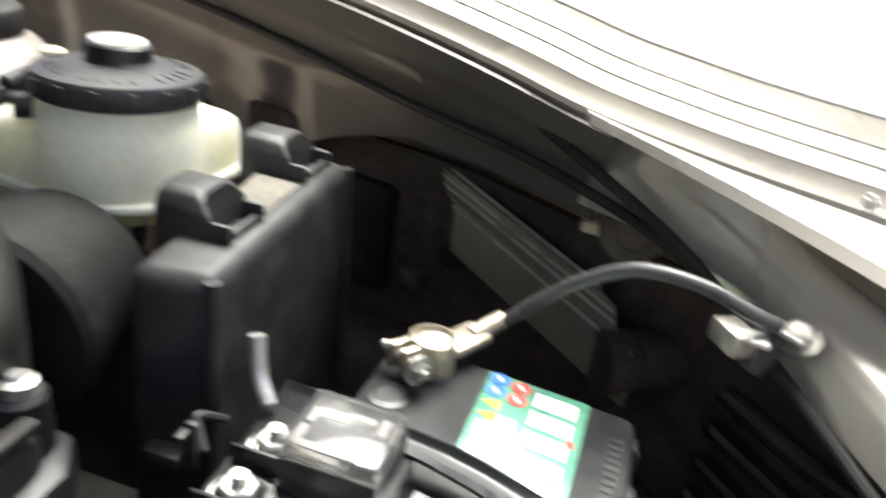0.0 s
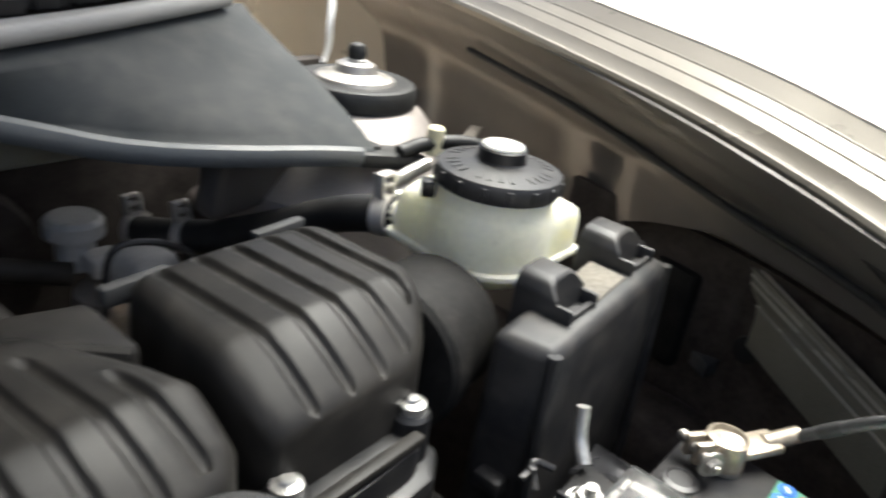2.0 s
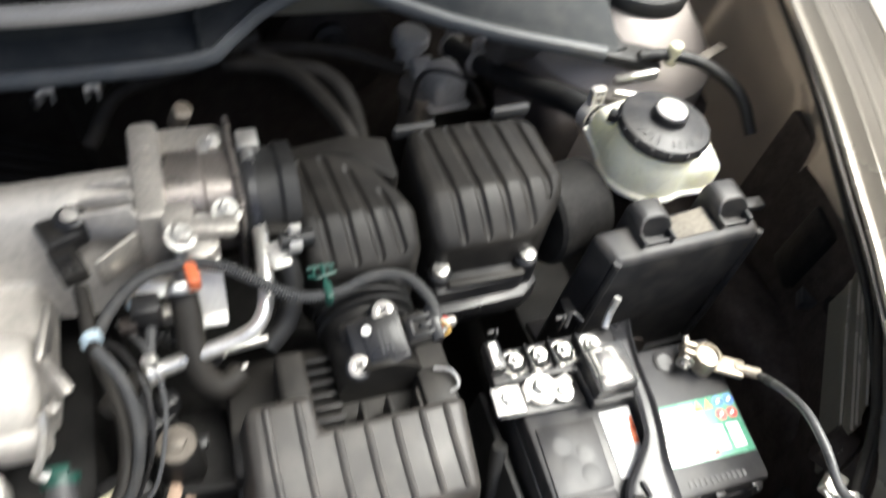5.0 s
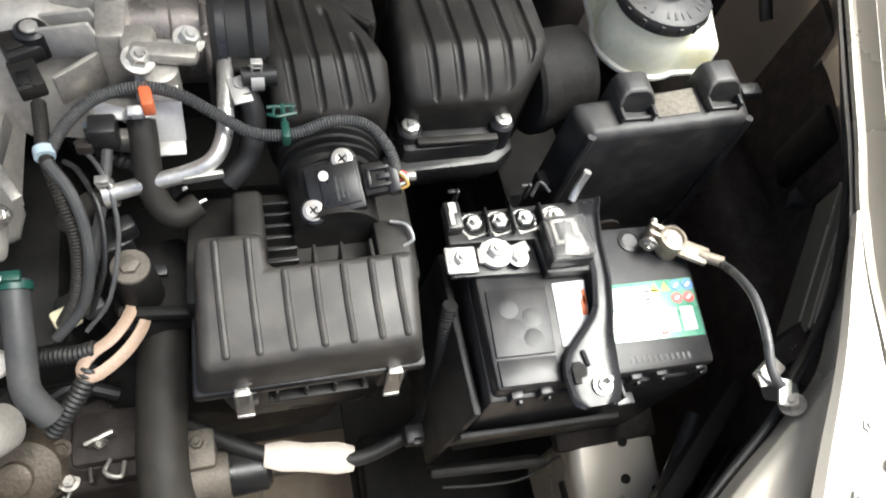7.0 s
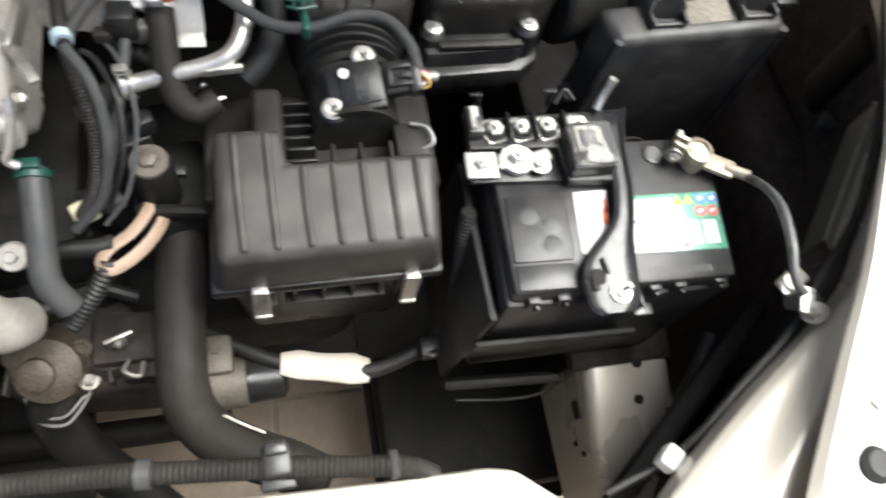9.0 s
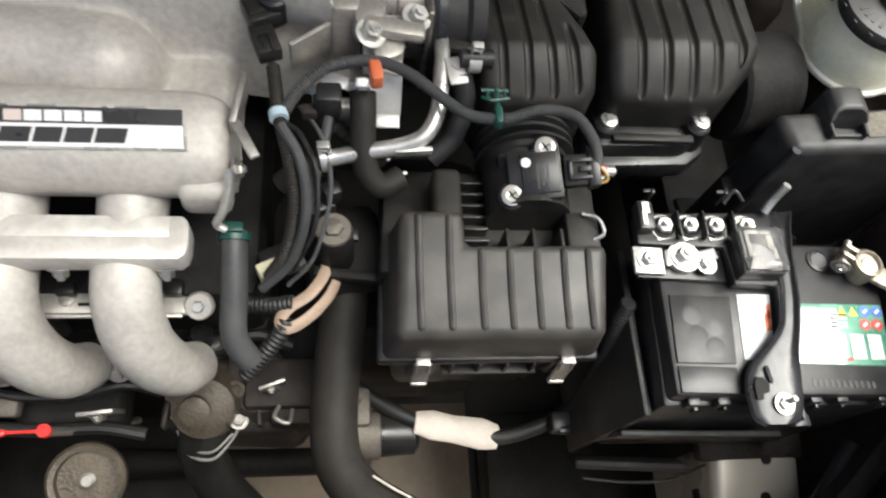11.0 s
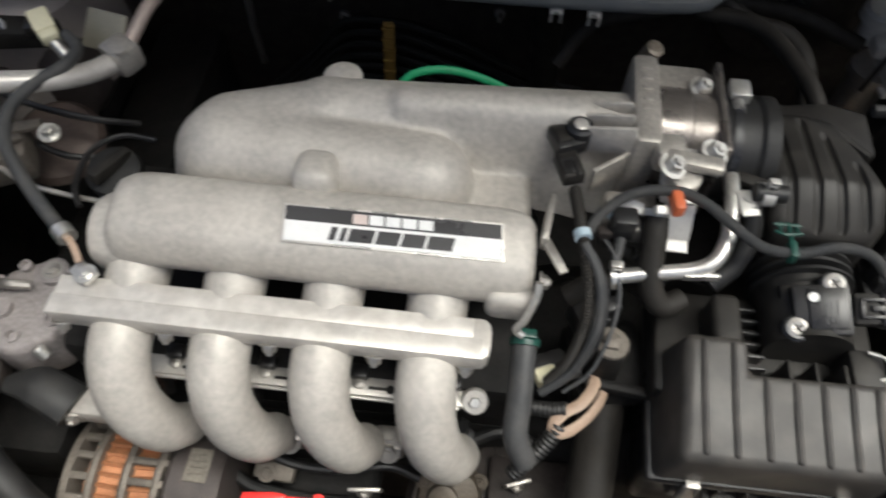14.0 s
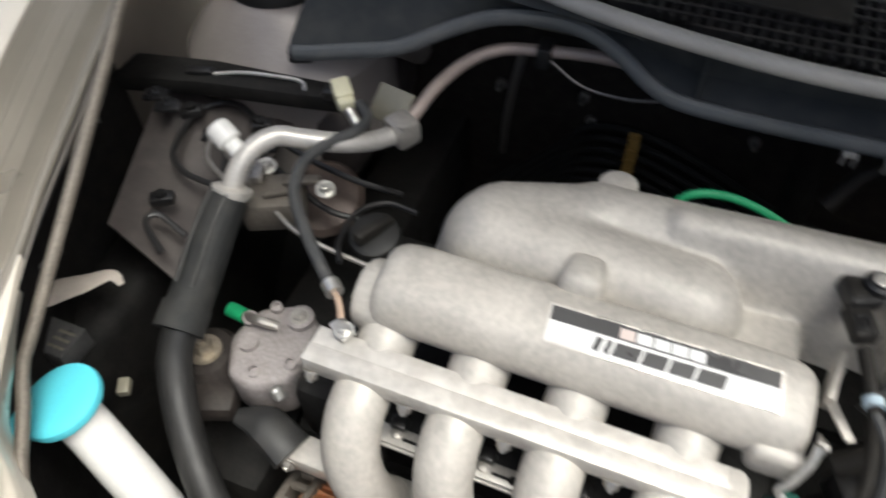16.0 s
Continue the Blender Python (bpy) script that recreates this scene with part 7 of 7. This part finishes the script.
part("panel", solid(grid(lp, 10, 10), 0.004), PANEL, lpanel, angle=60)
part("duct", prism([(-0.96, 0.33), (-0.85, 0.358), (-0.74, 0.376), (-0.69, 0.385), (-0.69, 0.412), (-0.74, 0.408), (-0.86, 0.40), (-0.96, 0.38)], 0.845, 0.868, 0.006), DARK, lpanel, "black moulded duct")
part("shield", lathe([(0.001, 0.004), (0.030, 0.003), (0.044, -0.002), (0.050, -0.010)], (-0.700, 0.325, 0.772), (0.1, -0.3, 1)), SHIELD, lpanel, "dull brown pressed shield")
part("duct_edge", tube([(-0.845, 0.372, 0.870), (-0.815, 0.383, 0.872), (-0.775, 0.391, 0.872), (-0.745, 0.395, 0.870), (-0.735, 0.385, 0.866)], 0.0024, n=8), STEEL, lpanel, "bright thin edge")
part("duct_clip", box((-0.700, 0.388, 0.872), (0.022, 0.016, 0.012), 0.003, (0, 0, 15)), PLASTIC_B, lpanel)
part("duct_clip", box((-0.865, 0.372, 0.870), (0.030, 0.012, 0.006), 0.002, (0, 0, 18)), PLASTIC_B, lpanel)
for line in ([(-0.60, 0.335, 0.80), (-0.64, 0.318, 0.822), (-0.70, 0.325, 0.826), (-0.762, 0.345, 0.826), (-0.83, 0.378, 0.826), (-0.868, 0.355, 0.824), (-0.86, 0.29, 0.822), (-0.83, 0.265, 0.82), (-0.78, 0.262, 0.815)],
             [(-0.60, 0.30, 0.79), (-0.66, 0.285, 0.80), (-0.72, 0.30, 0.815), (-0.78, 0.325, 0.82), (-0.80, 0.30, 0.815), (-0.79, 0.275, 0.81)],
             [(-0.79, 0.20, 0.80), (-0.822, 0.205, 0.815), (-0.828, 0.190, 0.815), (-0.80, 0.172, 0.80)]):
    part("brake_line", tube(line, 0.0035, n=8), PLASTIC_B, lpanel)
for at in ((-0.87, 0.345, 0.83), (-0.78, 0.352, 0.83), (-0.835, 0.228, 0.812)):
    part("line_clip", join(box(at, (0.026, 0.016, 0.012), 0.003, (0, 0, 30)), lathe([(0.006, 0), (0.006, 0.004)], (at[0], at[1], at[2] + 0.006))), PLASTIC_B, lpanel)
part("valve_block", join(box((-0.715, 0.265, 0.815), (0.065, 0.05, 0.04), 0.006, (0, 0, 25)), box((-0.69, 0.285, 0.838), (0.04, 0.012, 0.006), 0.002, (0, 0, 25)), box((-0.70, 0.262, 0.840), (0.04, 0.008, 0.006), 0.002, (0, 0, 35))), CAST_DARK, lpanel)
for at in ((-0.66, 0.282, 0.838), (-0.735, 0.29, 0.838)):
    part("fitting", hexbolt(at, (0.2, -0.2, 1), 0.007, 0.010), STEEL, lpanel)
part("tape_tail", tube([(-0.915, 0.088, 0.768), (-0.890, 0.100, 0.778), (-0.865, 0.116, 0.784), (-0.845, 0.136, 0.784), (-0.830, 0.132, 0.780)], [0.013, 0.016, 0.012, 0.007, 0.003], n=8, flat=(0.2, 1.1)), TAPE, lpanel, "pale tape tail")
for at, r in (((-0.905, 0.335, 0.852), 0.007), ((-0.882, 0.325, 0.850), 0.007), ((-0.815, 0.312, 0.838), 0.006), ((-0.755, 0.318, 0.836), 0.006)):
    part("bracket", join(box(at, (0.028, 0.018, 0.006), 0.002, (0, 0, 20)), hexbolt((at[0], at[1], at[2] + 0.003), (0, -0.2, 1), r, 0.006)), STRAP, lpanel, "black bracket with a bolt")
for line in ([(-0.80, 0.312, 0.84), (-0.785, 0.290, 0.846), (-0.762, 0.275, 0.842), (-0.742, 0.262, 0.836)], [(-0.815, 0.305, 0.84), (-0.802, 0.278, 0.838), (-0.772, 0.262, 0.832)], [(-0.70, 0.245, 0.826), (-0.67, 0.232, 0.822), (-0.63, 0.228, 0.815), (-0.57, 0.225, 0.81)]):
    part("brake_line", tube(line, 0.0028, n=8), STEEL_DULL, lpanel, "bare steel brake line")
part("union", join(box((-0.752, 0.262, 0.834), (0.026, 0.014, 0.014), 0.003, (0, 0, 30)), box((-0.738, 0.278, 0.840), (0.014, 0.028, 0.010), 0.002, (0, 0, 20))), STEEL_DULL, lpanel)
part("grey_box", box((-0.879, 0.066, 0.735), (0.05, 0.040, 0.03), 0.004), CABLE, lpanel)
for k in range(3):
    part("label_print", box((-0.868, 0.056 + 0.009 * k, 0.7505), (0.020, 0.003, 0.001), 0), DUSTY, lpanel)
part("small_clip", box((-0.781, 0.048, 0.738), (0.012, 0.018, 0.010), 0.002, (0, 0, 30)), PAINT_DULL, lpanel)

# ---------------------------------------------------------------- bulkhead details
bulk = thing("heater_pipes", (-0.35, 0.66, 0.60), "dark bundled pipes on the bulkhead behind the intake", "pipe")
for k in range(6):
    part("pipe", tube([(-0.60, 0.64, 0.52 - 0.020 * k), (-0.50, 0.655, 0.62 - 0.016 * k), (-0.455, 0.66, 0.672 - 0.022 * k), (-0.38, 0.66, 0.678 - 0.022 * k), (-0.30, 0.66, 0.655 - 0.024 * k), (-0.18, 0.66, 0.60 - 0.022 * k), (-0.10, 0.66, 0.58 - 0.022 * k)], 0.005, n=8, step=4), RUBBER, bulk)
part("tape", join(box((-0.390, 0.650, 0.625), (0.017, 0.010, 0.115), 0.003, (-6, 0, 2)), *[box((-0.390, 0.6435, 0.580 + 0.02 * k), (0.018, 0.004, 0.004), 0.001, (-6, 0, 2)) for k in range(6)]), OCHRE, bulk, "ochre tape band")
for x, z in ((-0.475, 0.70), (-0.46, 0.66), (-0.235, 0.69), (-0.165, 0.70), (-0.60, 0.69)):
    part("stud", lathe([(0.008, 0), (0.008, 0.006), (0.004, 0.007), (0.004, 0.02)], (x, 0.688, z), (0, -1, 0.1)), STEEL_DULL, bulk)
for pts, r in (([(-0.18, 0.60, 0.86), (-0.175, 0.61, 0.76), (-0.165, 0.62, 0.62)], 0.020), ([(0.02, 0.56, 0.86), (-0.06, 0.54, 0.84), (-0.13, 0.53, 0.82), (-0.165, 0.50, 0.78)], 0.009),
               ([(0.12, 0.46, 0.77), (0.110, 0.50, 0.81), (0.085, 0.53, 0.828), (0.045, 0.54, 0.832), (0.015, 0.55, 0.845), (-0.005, 0.57, 0.85)], 0.011), ([(0.07, 0.40, 0.82), (0.085, 0.38, 0.85), (0.075, 0.42, 0.865), (0.04, 0.50, 0.86), (-0.02, 0.53, 0.85)], 0.009),
               ([(0.20, 0.58, 0.78), (0.12, 0.60, 0.80), (0.04, 0.60, 0.81), (-0.05, 0.58, 0.82)], 0.010)):
    part("heater_hose", tube(pts, r, n=14), HOSE, bulk)
part("joint", lathe([(0.010, 0), (0.010, 0.02), (0.007, 0.022)], (-0.075, 0.47, 0.83), (0.3, -0.2, 1)), BRASS, bulk)

# ---------------------------------------------------------------- wing-side corner
wcable = thing("bonnet_cable", (0.5, 0.15, 0.88), "thin black release cable along the wing", "cable")
part("cable", tube([(0.622, 0.52, 0.955), (0.604, 0.45, 0.948), (0.580, 0.38, 0.944), (0.556, 0.30, 0.934), (0.503, 0.17, 0.919), (0.472, 0.10, 0.914), (0.436, 0.038, 0.908), (0.394, -0.025, 0.895), (0.348, -0.074, 0.868), (0.30, -0.11, 0.848), (0.25, -0.145, 0.83), (0.19, -0.165, 0.815)], 0.0034, n=10), RUBBER, wcable)
part("cable", tube([(0.455, 0.09, 0.945), (0.430, 0.045, 0.928), (0.398, -0.012, 0.905), (0.352, -0.062, 0.880)], 0.0034, n=10), HOSE, wcable)
part("clip", box((0.351, -0.060, 0.880), (0.014, 0.012, 0.024), 0.002, (30, 0, 20)), GREY_HOSE, wcable)
part("clip", box((0.345, -0.045, 0.885), (0.020, 0.014, 0.012), 0.002, (0, 0, 30)), STEEL_DULL, wcable)
part("clip", box((0.235, -0.150, 0.835), (0.018, 0.014, 0.016), 0.003, (0, 0, 40)), WHITE, wcable)
horn = thing("horn", (0.47, -0.03, 0.76), "dark round horn body on the inner wing", "horn")
part("can", join(lathe([(0.016, 0), (0.0195, 0.002), (0.0195, 0.054), (0.016, 0.057)], (0.452, -0.014, 0.798), (0.48, -0.88, 0)), lathe([(0.022, -0.022), (0.022, -0.002), (0.018, 0.0)], (0.452, -0.014, 0.796), (0.48, -0.88, 0))), LINER, horn)
part("pad", lathe([(0.022, 0), (0.022, 0.006), (0.014, 0.008), (0.012, 0.006), (0.004, 0.008)], (0.489, 0.004, 0.868), (-0.75, -0.2, 0.6)), DUSTY, horn, "round dusty grommet")
part("tab", box((0.492, 0.024, 0.866), (0.010, 0.026, 0.008), 0.002), CREAM, horn)
duct = thing("lower_hose", (0.36, -0.08, 0.66), "black rubber hose low in the front corner", "hose")
part("hose", tube([(0.40, -0.03, 0.68), (0.37, -0.075, 0.66), (0.335, -0.115, 0.655), (0.30, -0.15, 0.66)], 0.010, n=14), RUBBER, duct)
relay = thing("relay_block", (0.53, 0.20, 0.76), "black relay block on the inner wing", "relay")
part("block", join(box((0.612, 0.212, 0.775), (0.06, 0.05, 0.10), 0.006, (0, 0, -20)), box((0.605, 0.165, 0.77), (0.03, 0.03, 0.04), 0.005)), DARK, relay)
part("tab", prism([(0.555, 0.16), (0.575, 0.155), (0.57, 0.18)], 0.745, 0.760, 0.001), GREY_HOSE, relay)
part("knob", lathe([(0.012, 0), (0.012, 0.010), (0.006, 0.012)], (0.570, 0.135, 0.785), (-1, 0, 0.2)), PLASTIC, relay)
hump = thing("brake_pipe_union", (0.47, 0.43, 0.86), "black pipe with a cream union by the strut tower", "pipe")
part("pipe", tube([(0.43, 0.44, 0.892), (0.46, 0.432, 0.898), (0.50, 0.41, 0.898), (0.53, 0.37, 0.885), (0.535, 0.33, 0.86)], 0.007, n=12), RUBBER, hump)
part("union", lathe([(0.008, -0.01), (0.008, 0.014), (0.006, 0.016)], (0.466, 0.430, 0.898)), CREAM, hump)
part("strap", box((0.515, 0.425, 0.902), (0.05, 0.012, 0.003), 0.001, (0, 0, 25)), CAST_DARK, hump)
part("silver_plate", join(box((0.42, 0.42, 0.88), (0.05, 0.010, 0.012), 0.004, (0, -20, -15)), box((0.405, 0.40, 0.872), (0.04, 0.008, 0.008), 0.003, (0, 0, -20))), STEEL, hump)

# ---------------------------------------------------------------- under the engine
for c, s in (((-0.66, 0.28, 0.285), (0.76, 0.84, 0.01)), ((0.36, 0.28, 0.285), (0.56, 0.84, 0.01)), ((-0.10, 0.42, 0.285), (0.36, 0.62, 0.01))):
    part("undertray", box(c, s, 0.002), DARK, body, "black splash tray under the engine")
part("cross_tube", tube([(-0.45, 0.028, 0.36), (-0.25, 0.022, 0.355), (-0.10, 0.02, 0.36)], 0.018, n=12), DARK, body)
part("guard", box((0.24, -0.02, 0.325), (0.30, 0.20, 0.07), 0.01), DARK, body)
for s in (1, -1):
    part("tyre", lathe([(0.20, -0.09), (0.27, -0.09), (0.285, -0.07), (0.285, 0.07), (0.27, 0.09), (0.20, 0.09)], (CX + s * 0.70, 0.62, 0.285), (1, 0, 0)), RUBBER, body)

# ---------------------------------------------------------------- floor tiles, last
tile_mesh = None
for i in range(10):
    for j in range(12):
        x, y = CX - 2.02 + 0.448 * i + 0.13, -1.9 + 0.448 * j
        if tile_mesh is None:
            first = part("tile", box((0, 0, 0), (0.440, 0.440, 0.010), 0.0015, seg=1), TILE, floor_base)
            tile_mesh = first.data
            first.location = (x, y, 0.0)
        else:
            t = new("tile", tile_mesh)
            t.parent = floor_base
            t.location = (x, y, 0.0)
